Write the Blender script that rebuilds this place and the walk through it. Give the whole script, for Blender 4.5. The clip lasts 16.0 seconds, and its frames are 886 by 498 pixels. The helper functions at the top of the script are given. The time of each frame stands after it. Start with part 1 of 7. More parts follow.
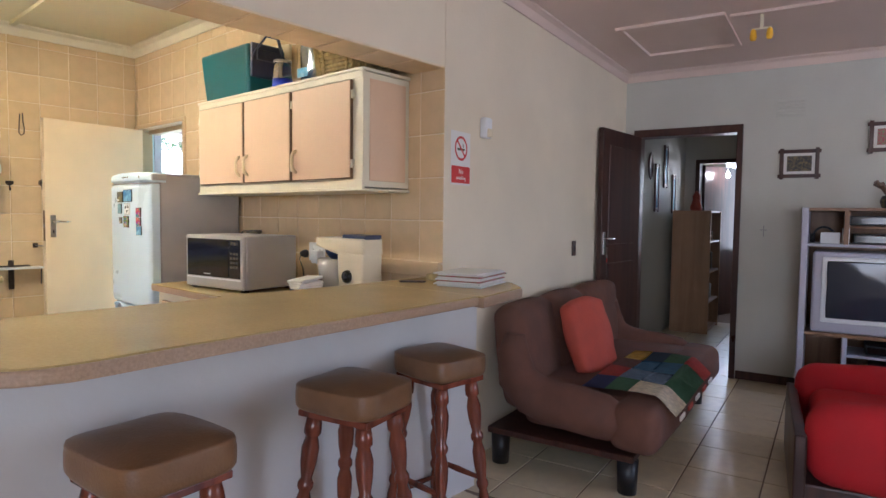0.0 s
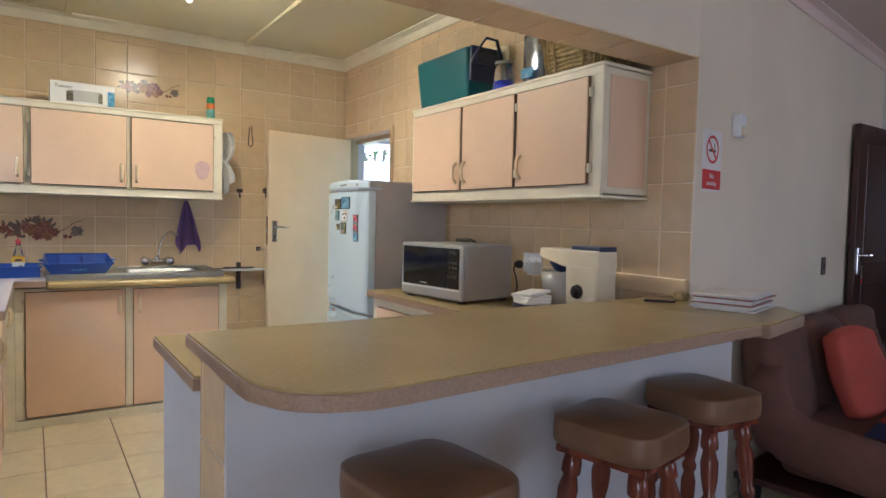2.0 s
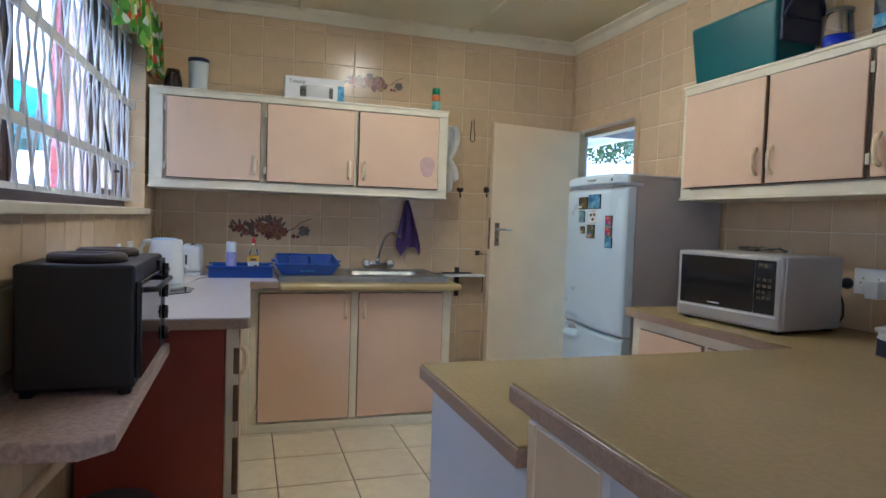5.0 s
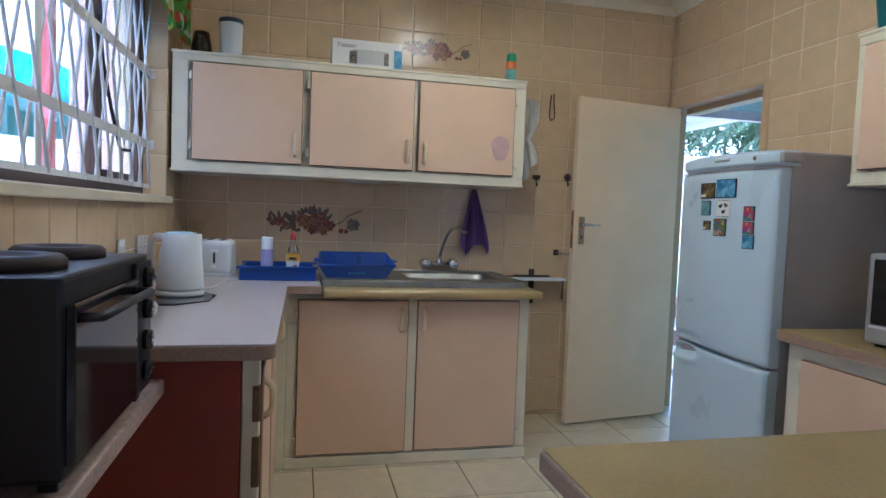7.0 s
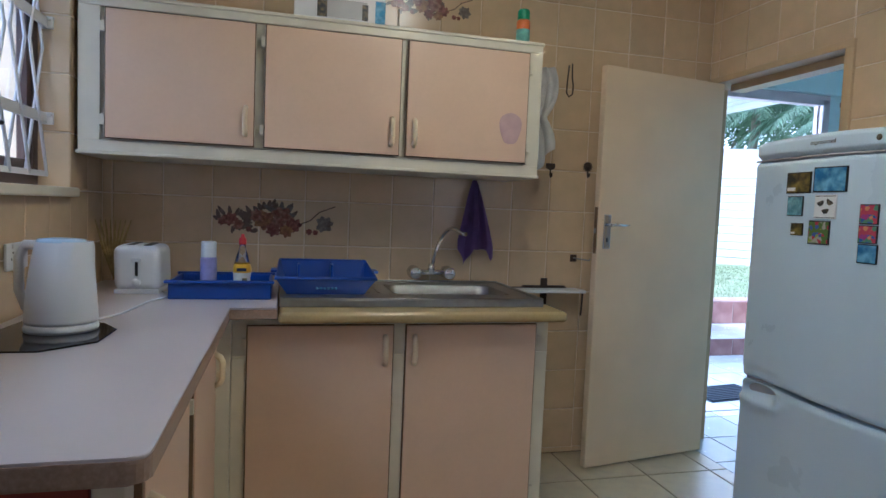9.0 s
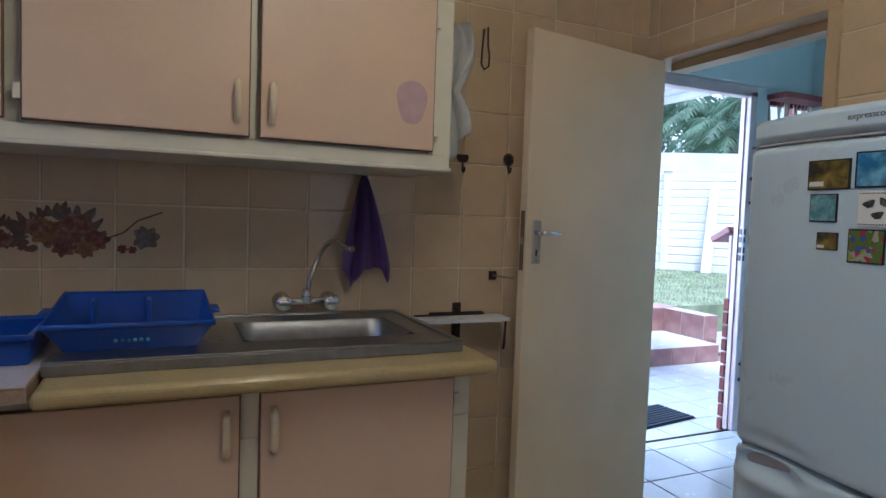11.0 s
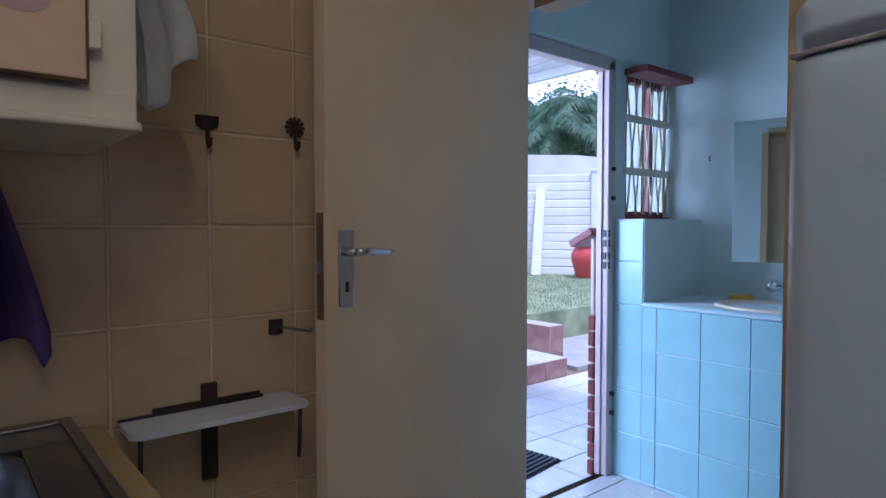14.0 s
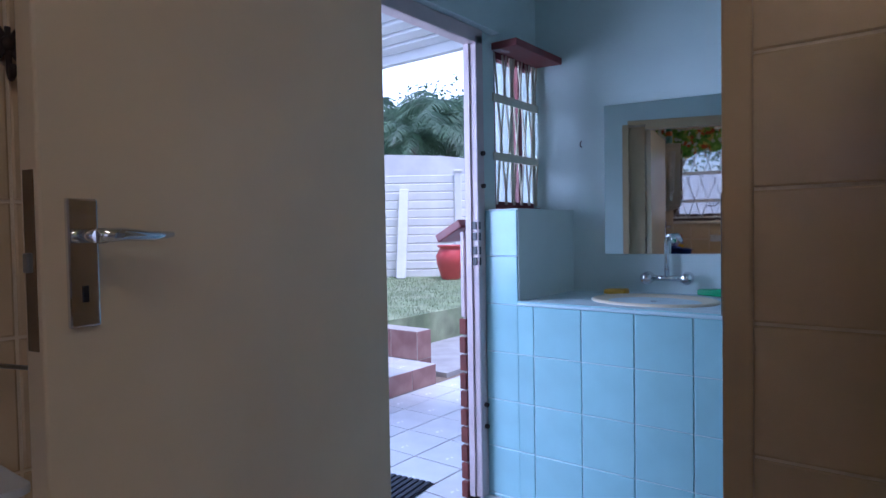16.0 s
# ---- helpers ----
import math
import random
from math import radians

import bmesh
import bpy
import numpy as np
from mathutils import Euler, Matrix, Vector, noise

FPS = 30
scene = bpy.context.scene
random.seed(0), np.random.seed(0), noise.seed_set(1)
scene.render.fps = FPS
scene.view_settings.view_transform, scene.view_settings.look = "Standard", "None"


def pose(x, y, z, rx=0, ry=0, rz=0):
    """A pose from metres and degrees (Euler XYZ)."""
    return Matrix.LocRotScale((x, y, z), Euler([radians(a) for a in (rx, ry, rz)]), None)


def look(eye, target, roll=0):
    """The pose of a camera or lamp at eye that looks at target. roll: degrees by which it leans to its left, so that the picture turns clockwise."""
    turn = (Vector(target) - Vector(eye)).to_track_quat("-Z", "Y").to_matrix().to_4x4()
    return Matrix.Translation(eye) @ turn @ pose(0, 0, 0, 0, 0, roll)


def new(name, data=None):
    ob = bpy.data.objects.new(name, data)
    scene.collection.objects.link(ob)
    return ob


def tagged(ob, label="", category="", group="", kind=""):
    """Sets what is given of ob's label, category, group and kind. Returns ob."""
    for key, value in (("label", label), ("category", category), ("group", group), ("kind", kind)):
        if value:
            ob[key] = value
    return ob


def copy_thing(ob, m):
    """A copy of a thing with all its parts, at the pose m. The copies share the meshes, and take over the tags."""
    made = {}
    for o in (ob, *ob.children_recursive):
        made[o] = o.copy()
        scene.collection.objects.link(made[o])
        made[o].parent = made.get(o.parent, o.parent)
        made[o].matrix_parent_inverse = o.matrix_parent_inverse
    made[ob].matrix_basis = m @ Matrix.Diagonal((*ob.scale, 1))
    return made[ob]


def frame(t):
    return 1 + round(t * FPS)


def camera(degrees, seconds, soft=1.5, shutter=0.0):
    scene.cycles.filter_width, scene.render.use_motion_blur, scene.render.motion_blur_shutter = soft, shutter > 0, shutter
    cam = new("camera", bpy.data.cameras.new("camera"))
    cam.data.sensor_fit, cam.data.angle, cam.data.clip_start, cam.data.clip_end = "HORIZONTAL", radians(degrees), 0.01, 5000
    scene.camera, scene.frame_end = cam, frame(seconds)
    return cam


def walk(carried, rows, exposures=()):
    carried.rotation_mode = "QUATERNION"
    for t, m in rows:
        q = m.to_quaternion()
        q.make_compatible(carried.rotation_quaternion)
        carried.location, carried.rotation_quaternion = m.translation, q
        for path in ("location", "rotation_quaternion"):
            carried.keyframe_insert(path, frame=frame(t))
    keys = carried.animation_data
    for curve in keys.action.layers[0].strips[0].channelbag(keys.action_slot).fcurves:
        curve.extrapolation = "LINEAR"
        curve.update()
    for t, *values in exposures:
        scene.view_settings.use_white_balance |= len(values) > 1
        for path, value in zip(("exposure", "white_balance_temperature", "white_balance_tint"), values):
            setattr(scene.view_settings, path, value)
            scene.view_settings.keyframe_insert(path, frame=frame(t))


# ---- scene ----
cam = camera(71.5, 16.0)
PATH = [
    (0, (0.038, 0.155, 1.33), (-1.281, 1.655, 1.221), 0.7),
    (0.5, (-0.053, 0.166, 1.332), (-1.466, 1.578, 1.228), 0.8),
    (1, (-0.148, 0.145, 1.316), (-1.646, 1.467, 1.222), 1.0),
    (1.5, (-0.241, 0.102, 1.317), (-1.827, 1.316, 1.229), 1.2),
    (2.5, (-0.475, 0.048, 1.339), (-2.195, 1.063, 1.244), 1.4),
    (3, (-0.567, 0.012, 1.331), (-2.337, 0.939, 1.239), 1.5),
    (3.5, (-0.646, -0.036, 1.329), (-2.453, 0.814, 1.235), 1.5),
    (4, (-0.769, -0.049, 1.315), (-2.613, 0.719, 1.225), 1.7),
    (4.5, (-0.926, -0.042, 1.3), (-2.803, 0.641, 1.21), 1.7),
    (5, (-1.077, -0.04, 1.299), (-2.981, 0.568, 1.207), 1.9),
    (7.5, (-1.976, 0.074, 1.271), (-3.924, 0.514, 1.158), 2.1),
    (8.2, (-2.234, 0.133, 1.281), (-4.183, 0.565, 1.167), 2.0),
    (10.3, (-2.963, 0.29, 1.295), (-4.833, 0.989, 1.175), 2.0),
    (10.5, (-3.045, 0.345, 1.283), (-4.907, 1.066, 1.177), 1.6),
    (11, (-3.237, 0.407, 1.299), (-5.06, 1.223, 1.193), 2.0),
    (11.5, (-3.377, 0.453, 1.288), (-5.148, 1.378, 1.193), 1.6),
    (12, (-3.521, 0.565, 1.287), (-5.26, 1.549, 1.204), 1.4),
    (12.5, (-3.695, 0.711, 1.294), (-5.405, 1.745, 1.216), 1.0),
    (13, (-3.823, 0.821, 1.275), (-5.507, 1.898, 1.208), -0.0),
    (13.5, (-3.974, 0.927, 1.297), (-5.601, 2.088, 1.231), 0.1),
    (14, (-4.091, 1.01, 1.302), (-5.628, 2.288, 1.23), -0.0),
    (14.5, (-4.205, 1.125, 1.297), (-5.661, 2.495, 1.229), -0.4),
    (15, (-4.302, 1.227, 1.287), (-5.68, 2.675, 1.218), -0.7),
    (15.5, (-4.375, 1.306, 1.277), (-5.672, 2.828, 1.21), -0.6),
    (16, (-4.385, 1.354, 1.246), (-5.609, 2.935, 1.187), -1.0),
]
EXPOSURES = [(0.0, 2.85, 5480, 14), (2.0, 2.35, 5180, 13), (5.0, 1.8, 4680, 13), (8.0, 1.5, 4560, 13), (10.3, 1.1, 4880, 15), (11.5, 0.9, 4860, 17), (13.0, 0.58, 4850, 22), (16.0, 0.2, 4830, 28)]
walk(cam, [(t, look(eye, target, roll)) for t, eye, target, roll in PATH], EXPOSURES)

# ---- world, sun, area lamps for daylight, fill and the tube ----
world = bpy.data.worlds.new("sky")
scene.world = world
world.use_nodes = True
wn = world.node_tree.nodes
sky = wn.new("ShaderNodeTexSky")
sky.sky_type, sky.sun_disc = "NISHITA", False
sky.sun_elevation, sky.sun_rotation = radians(70), radians(108)
sky.dust_density, sky.air_density = 3.0, 1.0
world.node_tree.links.new(sky.outputs[0], wn["Background"].inputs[0])
wn["Background"].inputs[1].default_value = 0.15

sun = new("sun", bpy.data.lights.new("sun", "SUN"))
sun.data.energy, sun.data.angle, sun.data.color = 3.0, radians(12), (1.0, 0.97, 0.92)
sun.matrix_world = look((0, 0, 20), (-6, 2, 2))


def area_lamp(name, at, target, width, height, watts, color):
    """A rectangular area lamp that stands in for sky light, fill or the tube."""
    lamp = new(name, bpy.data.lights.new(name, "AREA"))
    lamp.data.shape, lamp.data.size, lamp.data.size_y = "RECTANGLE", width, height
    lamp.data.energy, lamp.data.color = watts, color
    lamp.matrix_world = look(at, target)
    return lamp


# lamp out of view above the window outside, in place of the sky
area_lamp("kitchen_window_daylight", (-3.8, -1.45, 3.05), (-3.8, 0.9, 0.9), 2.6, 1.0, 13, (0.80, 0.89, 1.0))
# unseen lamp under the patio roof, added to brighten the scullery
area_lamp("back_door_fill", (-7.5, 1.9, 1.6), (-5.6, 3.6, 0.8), 1.3, 1.6, 58, (0.82, 0.91, 1.0))
area_lamp("lounge_window_daylight", (2.1, -2.72, 1.45), (-0.6, 3.2, 1.3), 2.2, 1.6, 8.0, (1.0, 0.95, 0.90))
# added fill for the lounge wall, set in an invented opening of wall_back
area_lamp("lounge_side_fill", (3.25, 4.1, 1.5), (-1.0, 3.4, 1.2), 2.2, 1.6, 2.3, (1.0, 0.94, 0.87))
area_lamp("far_room_daylight", (-2.47, 9.33, 1.5), (-1.9, 6.4, 0.9), 0.6, 1.2, 0.5, (1.0, 0.96, 0.92))
tube_light = area_lamp("kitchen_tube_light", (-3.88, 0.89, 2.60), (-3.88, 0.89, 0), 1.2, 0.05, 3.6, (1.0, 0.84, 0.55))


# ---- materials ----
def material(name, color, rough=0.5, metal=0.0, vary=0.06, scale=6.0, bump=0.0, bump_scale=60.0, per_object=0.0, spec=0.5, second=None, second_scale=3.0, second_amount=0.5):
    m = bpy.data.materials.new(name)
    m.use_nodes = True
    nt = m.node_tree
    b = nt.nodes["Principled BSDF"]
    b.inputs["Roughness"].default_value, b.inputs["Metallic"].default_value = rough, metal
    b.inputs["Specular IOR Level"].default_value = spec
    co = nt.nodes.new("ShaderNodeTexCoord")
    n1 = nt.nodes.new("ShaderNodeTexNoise")
    n1.inputs["Scale"].default_value, n1.inputs["Detail"].default_value = scale, 6.0
    nt.links.new(co.outputs["Object"], n1.inputs["Vector"])
    ramp = nt.nodes.new("ShaderNodeMapRange")
    ramp.inputs[1].default_value, ramp.inputs[2].default_value = 0.3, 0.7
    ramp.inputs[3].default_value, ramp.inputs[4].default_value = 1.0 - vary, 1.0 + vary
    nt.links.new(n1.outputs[0], ramp.inputs[0])
    base = nt.nodes.new("ShaderNodeMix")
    base.data_type = "RGBA"
    base.inputs[6].default_value = (*color, 1)
    base.inputs[7].default_value = (*(second or color), 1)
    base.inputs[0].default_value = 0.0
    if second:
        n2 = nt.nodes.new("ShaderNodeTexNoise")
        n2.inputs["Scale"].default_value, n2.inputs["Detail"].default_value = second_scale, 8.0
        nt.links.new(co.outputs["Object"], n2.inputs["Vector"])
        r2 = nt.nodes.new("ShaderNodeMapRange")
        r2.inputs[1].default_value, r2.inputs[2].default_value, r2.inputs[4].default_value = 0.42, 0.62, second_amount
        nt.links.new(n2.outputs[0], r2.inputs[0])
        nt.links.new(r2.outputs[0], base.inputs[0])
    hsv = nt.nodes.new("ShaderNodeHueSaturation")
    nt.links.new(base.outputs[2], hsv.inputs["Color"])
    if per_object:
        info = nt.nodes.new("ShaderNodeObjectInfo")
        add = nt.nodes.new("ShaderNodeMapRange")
        add.inputs[3].default_value, add.inputs[4].default_value = 1 - per_object, 1 + per_object
        nt.links.new(info.outputs["Random"], add.inputs[0])
        mul = nt.nodes.new("ShaderNodeMath")
        mul.operation = "MULTIPLY"
        nt.links.new(add.outputs[0], mul.inputs[0])
        nt.links.new(ramp.outputs[0], mul.inputs[1])
        nt.links.new(mul.outputs[0], hsv.inputs["Value"])
    else:
        nt.links.new(ramp.outputs[0], hsv.inputs["Value"])
    nt.links.new(hsv.outputs[0], b.inputs["Base Color"])
    rr = nt.nodes.new("ShaderNodeMapRange")
    rr.inputs[3].default_value, rr.inputs[4].default_value = max(0.02, rough * 0.8), min(1, rough * 1.25)
    nt.links.new(n1.outputs[0], rr.inputs[0])
    nt.links.new(rr.outputs[0], b.inputs["Roughness"])
    if bump:
        n3 = nt.nodes.new("ShaderNodeTexNoise")
        n3.inputs["Scale"].default_value, n3.inputs["Detail"].default_value = bump_scale, 4.0
        nt.links.new(co.outputs["Object"], n3.inputs["Vector"])
        bp = nt.nodes.new("ShaderNodeBump")
        bp.inputs["Strength"].default_value, bp.inputs["Distance"].default_value = bump, 0.01
        nt.links.new(n3.outputs[0], bp.inputs["Height"])
        nt.links.new(bp.outputs[0], b.inputs["Normal"])
    return m


def grained(name, color, dark, rough=0.35, stretch=(1, 1, 0.08), scale=14.0):
    """Wood, with the grain along z of the object unless stretch says otherwise."""
    m = material(name, color, rough, vary=0.08, scale=5)
    nt = m.node_tree
    co, mp = nt.nodes.new("ShaderNodeTexCoord"), nt.nodes.new("ShaderNodeMapping")
    mp.inputs["Scale"].default_value = stretch
    nz = nt.nodes.new("ShaderNodeTexNoise")
    nz.inputs["Scale"].default_value, nz.inputs["Detail"].default_value, nz.inputs["Distortion"].default_value = scale, 8, 0.6
    nt.links.new(co.outputs["Object"], mp.inputs[0])
    nt.links.new(mp.outputs[0], nz.inputs["Vector"])
    mix = [n for n in nt.nodes if n.bl_idname == "ShaderNodeMix"][0]
    mix.inputs[7].default_value = (*dark, 1)
    r = nt.nodes.new("ShaderNodeMapRange")
    r.inputs[1].default_value, r.inputs[2].default_value = 0.4, 0.65
    nt.links.new(nz.outputs[0], r.inputs[0])
    nt.links.new(r.outputs[0], mix.inputs[0])
    return m


def glowing(name, color, strength):
    m = bpy.data.materials.new(name)
    m.use_nodes = True
    b = m.node_tree.nodes["Principled BSDF"]
    b.inputs["Base Color"].default_value = (*color, 1)
    b.inputs["Emission Color"].default_value, b.inputs["Emission Strength"].default_value = (*color, 1), strength
    return m


def clear(name, color=(1, 1, 1), rough=0.02):
    m = bpy.data.materials.new(name)
    m.use_nodes = True
    b = m.node_tree.nodes["Principled BSDF"]
    b.inputs["Base Color"].default_value, b.inputs["Roughness"].default_value = (*color, 1), rough
    b.inputs["Transmission Weight"].default_value, b.inputs["IOR"].default_value = 1.0, 1.45
    return m


M = {}
M["tile"] = material("beige_pink_glazed_tile", (0.655, 0.495, 0.30), 0.22, vary=0.07, scale=9, bump=0.05, bump_scale=14, per_object=0.05, second=(0.62, 0.455, 0.275), second_scale=5)
M["grout"] = material("cream_grout", (0.76, 0.64, 0.46), 0.85, vary=0.1, scale=20, bump=0.2, bump_scale=200)
M["blue_tile"] = material("pale_blue_glazed_tile", (0.36, 0.61, 0.645), 0.2, vary=0.05, scale=6, bump=0.04, bump_scale=12, per_object=0.04)
M["blue_grout"] = material("pale_grout", (0.62, 0.74, 0.76), 0.8, vary=0.08, scale=20)
M["blue_paint"] = material("pale_blue_wall_paint", (0.64, 0.74, 0.71), 0.6, vary=0.05, scale=3, bump=0.12, bump_scale=90)
M["cream_wall"] = material("cream_plaster_paint", (0.74, 0.66, 0.52), 0.55, vary=0.05, scale=2.2, bump=0.15, bump_scale=70, second=(0.69, 0.61, 0.48), second_scale=1.2)
M["grey_wall"] = material("pale_grey_plaster_paint", (0.54, 0.54, 0.49), 0.6, vary=0.05, scale=2.2, bump=0.15, bump_scale=70)
M["bar_wall"] = material("white_plaster_paint", (0.58, 0.565, 0.56), 0.6, vary=0.05, scale=3, bump=0.07, bump_scale=60, second=(0.55, 0.53, 0.53), second_scale=2)
M["ceiling_kitchen"] = material("cream_ceiling_paint", (0.66, 0.60, 0.38), 0.5, vary=0.04, scale=1.5, bump=0.05, bump_scale=40)
M["ceiling_lounge"] = material("off_white_ceiling_paint", (0.72, 0.58, 0.52), 0.6, vary=0.05, scale=1.5, bump=0.05, bump_scale=40)
M["cornice"] = material("cream_cornice_paint", (0.74, 0.68, 0.52), 0.5, vary=0.04)
M["floor_tile"] = material("cream_ceramic_floor_tile", (0.65, 0.56, 0.38), 0.32, vary=0.09, scale=5, per_object=0.05, second=(0.50, 0.42, 0.30), second_scale=7, second_amount=0.5)
M["floor_grout"] = material("dark_floor_grout", (0.20, 0.15, 0.11), 0.9, vary=0.2, scale=30)
M["white_tile"] = material("white_ceramic_floor_tile", (0.55, 0.555, 0.56), 0.25, vary=0.06, scale=5, per_object=0.04)
M["terracotta"] = material("terracotta_tile", (0.25, 0.125, 0.11), 0.45, vary=0.15, scale=6, per_object=0.12, second=(0.33, 0.21, 0.18), second_scale=5)
M["door_panel"] = material("pinkish_cream_laminate", (0.70, 0.495, 0.335), 0.38, vary=0.03, scale=4, second=(0.67, 0.47, 0.32), second_scale=60, second_amount=0.35)
M["door_edge"] = material("brown_board_edge", (0.17, 0.10, 0.05), 0.7, vary=0.2, scale=30)
M["cab_white"] = material("cream_white_gloss_paint", (0.75, 0.69, 0.53), 0.3, vary=0.06, scale=5, second=(0.66, 0.60, 0.46), second_scale=9, second_amount=0.4)
M["guard_white"] = material("white_gloss_steel_paint", (0.72, 0.71, 0.70), 0.35, vary=0.06, scale=8)
M["handle"] = material("ivory_plastic", (0.76, 0.62, 0.40), 0.35, vary=0.04)
M["bar_top"] = material("mustard_beige_laminate", (0.42, 0.315, 0.135), 0.24, vary=0.05, scale=3, second=(0.38, 0.28, 0.115), second_scale=90, second_amount=0.6)
M["bar_edge"] = material("speckled_brown_edge_strip", (0.33, 0.225, 0.15), 0.35, vary=0.12, scale=120, second=(0.43, 0.31, 0.22), second_scale=160, second_amount=0.4)
M["counter_grey"] = material("pale_grey_laminate", (0.54, 0.48, 0.46), 0.3, vary=0.04, scale=4)
M["slab"] = material("speckled_terrazzo", (0.50, 0.38, 0.32), 0.4, vary=0.1, scale=60, second=(0.30, 0.22, 0.20), second_scale=70, second_amount=0.6)
M["steel"] = material("brushed_steel", (0.34, 0.34, 0.335), 0.34, metal=1.0, vary=0.1, scale=30)
M["chrome"] = material("chrome", (0.75, 0.75, 0.77), 0.08, metal=1.0, vary=0.03)
M["white_enamel"] = material("white_enamel", (0.56, 0.66, 0.74), 0.28, vary=0.03, scale=3)
M["fridge_side"] = material("grey_painted_sheet", (0.40, 0.37, 0.36), 0.4, vary=0.05, bump=0.1, bump_scale=150)
M["white_plastic"] = material("white_plastic", (0.72, 0.74, 0.76), 0.3, vary=0.03)
M["cream_plastic"] = material("cream_plastic", (0.68, 0.60, 0.44), 0.35, vary=0.04)
M["silver_plastic"] = material("silver_grey_paint", (0.42, 0.41, 0.40), 0.35, metal=0.3, vary=0.04)
M["black_gloss"] = material("black_glass", (0.012, 0.012, 0.014), 0.08, vary=0.05)
M["black_matt"] = material("black_enamel", (0.008, 0.008, 0.010), 0.4, vary=0.2, scale=10)
M["black_iron"] = material("dark_iron", (0.05, 0.035, 0.03), 0.55, metal=0.4, vary=0.2, scale=30)
M["red_panel"] = material("brick_red_painted_board", (0.30, 0.05, 0.03), 0.45, vary=0.1, scale=4, second=(0.24, 0.04, 0.025), second_scale=3)
M["blue_plastic"] = material("blue_plastic", (0.015, 0.06, 0.30), 0.3, vary=0.08)
M["navy"] = material("navy_plastic", (0.02, 0.03, 0.08), 0.35, vary=0.08)
M["teal"] = material("teal_plastic", (0.0, 0.095, 0.11), 0.35, vary=0.06, scale=4, bump=0.1, bump_scale=120)
M["purple_cloth"] = material("purple_microfibre", (0.25, 0.15, 0.42), 0.9, vary=0.12, scale=20, bump=0.4, bump_scale=400)
M["white_cloth"] = material("white_towelling", (0.88, 0.86, 0.80), 0.95, vary=0.08, scale=20, bump=0.5, bump_scale=300)
M["cream_door"] = material("cream_gloss_door_paint", (0.79, 0.62, 0.40), 0.3, vary=0.05, scale=3, bump=0.04, bump_scale=30, second=(0.74, 0.575, 0.37), second_scale=2)
M["frame_tan"] = material("tan_door_frame_paint", (0.56, 0.40, 0.22), 0.4, vary=0.06)
M["frame_pink"] = material("pinkish_white_frame_paint", (0.62, 0.50, 0.50), 0.4, vary=0.08, scale=8)
M["maroon"] = material("maroon_window_paint", (0.22, 0.05, 0.05), 0.45, vary=0.15, scale=10)
M["dark_wood"] = grained("dark_stained_wood", (0.065, 0.025, 0.018), (0.03, 0.012, 0.01), 0.3)
M["brown_window"] = material("dark_brown_window_paint", (0.07, 0.04, 0.03), 0.4, vary=0.15)
M["stool_wood"] = grained("varnished_red_brown_wood", (0.20, 0.05, 0.025), (0.09, 0.02, 0.012), 0.22)
M["vinyl"] = material("tan_brown_vinyl", (0.20, 0.105, 0.05), 0.35, vary=0.12, scale=10, bump=0.15, bump_scale=120, second=(0.15, 0.075, 0.035), second_scale=8)
M["couch"] = material("brown_suede_fabric", (0.13, 0.056, 0.037), 0.85, vary=0.2, scale=7, bump=0.25, bump_scale=200, second=(0.085, 0.036, 0.026), second_scale=4)
M["coral"] = material("coral_red_fabric", (0.42, 0.07, 0.045), 0.9, vary=0.1, scale=12, bump=0.3, bump_scale=250)
M["red_fabric"] = material("bright_red_fabric", (0.42, 0.008, 0.015), 0.85, vary=0.1, scale=8, bump=0.3, bump_scale=200)
M["basket"] = material("dry_grass_weave", (0.42, 0.32, 0.14), 0.8, vary=0.3, scale=40, bump=0.4, bump_scale=150, per_object=0.1)
M["dark_braid"] = material("dark_plaited_grass", (0.16, 0.11, 0.05), 0.8, vary=0.3, scale=60, bump=0.4, bump_scale=150)
M["silver_foil"] = material("silver_foil", (0.6, 0.66, 0.75), 0.22, metal=0.9, vary=0.15, scale=9)
M["paper"] = material("white_paper", (0.75, 0.74, 0.72), 0.8, vary=0.04)
M["print_red"] = material("red_print", (0.55, 0.03, 0.03), 0.5, vary=0.05)
M["print_blue"] = material("blue_print", (0.03, 0.22, 0.42), 0.5, vary=0.25, scale=50, second=(0.3, 0.5, 0.6), second_scale=30)
M["print_dark"] = material("dark_print", (0.03, 0.03, 0.03), 0.4, vary=0.3, scale=60, second=(0.25, 0.18, 0.06), second_scale=60)
M["print_mixed"] = material("mixed_colour_print", (0.45, 0.08, 0.12), 0.45, vary=0.3, scale=90, second=(0.15, 0.25, 0.12), second_scale=90, second_amount=1)
M["green"] = material("green_enamel", (0.02, 0.25, 0.10), 0.35, vary=0.05)
M["orange"] = material("orange_enamel", (0.65, 0.16, 0.03), 0.35, vary=0.05)
M["yellow"] = material("yellow_glass_shade", (0.75, 0.42, 0.02), 0.3, vary=0.05)
M["petal"] = material("rust_red_glaze_print", (0.21, 0.08, 0.06), 0.25, vary=0.4, scale=60, second=(0.36, 0.20, 0.14), second_scale=40, second_amount=0.8)
M["petal_ochre"] = material("ochre_glaze_print", (0.34, 0.17, 0.08), 0.25, vary=0.35, scale=60, second=(0.22, 0.09, 0.06), second_scale=45, second_amount=0.8)
M["petal_rust"] = material("deep_rust_glaze_print", (0.17, 0.055, 0.045), 0.25, vary=0.35, scale=60, second=(0.30, 0.13, 0.10), second_scale=45, second_amount=0.8)
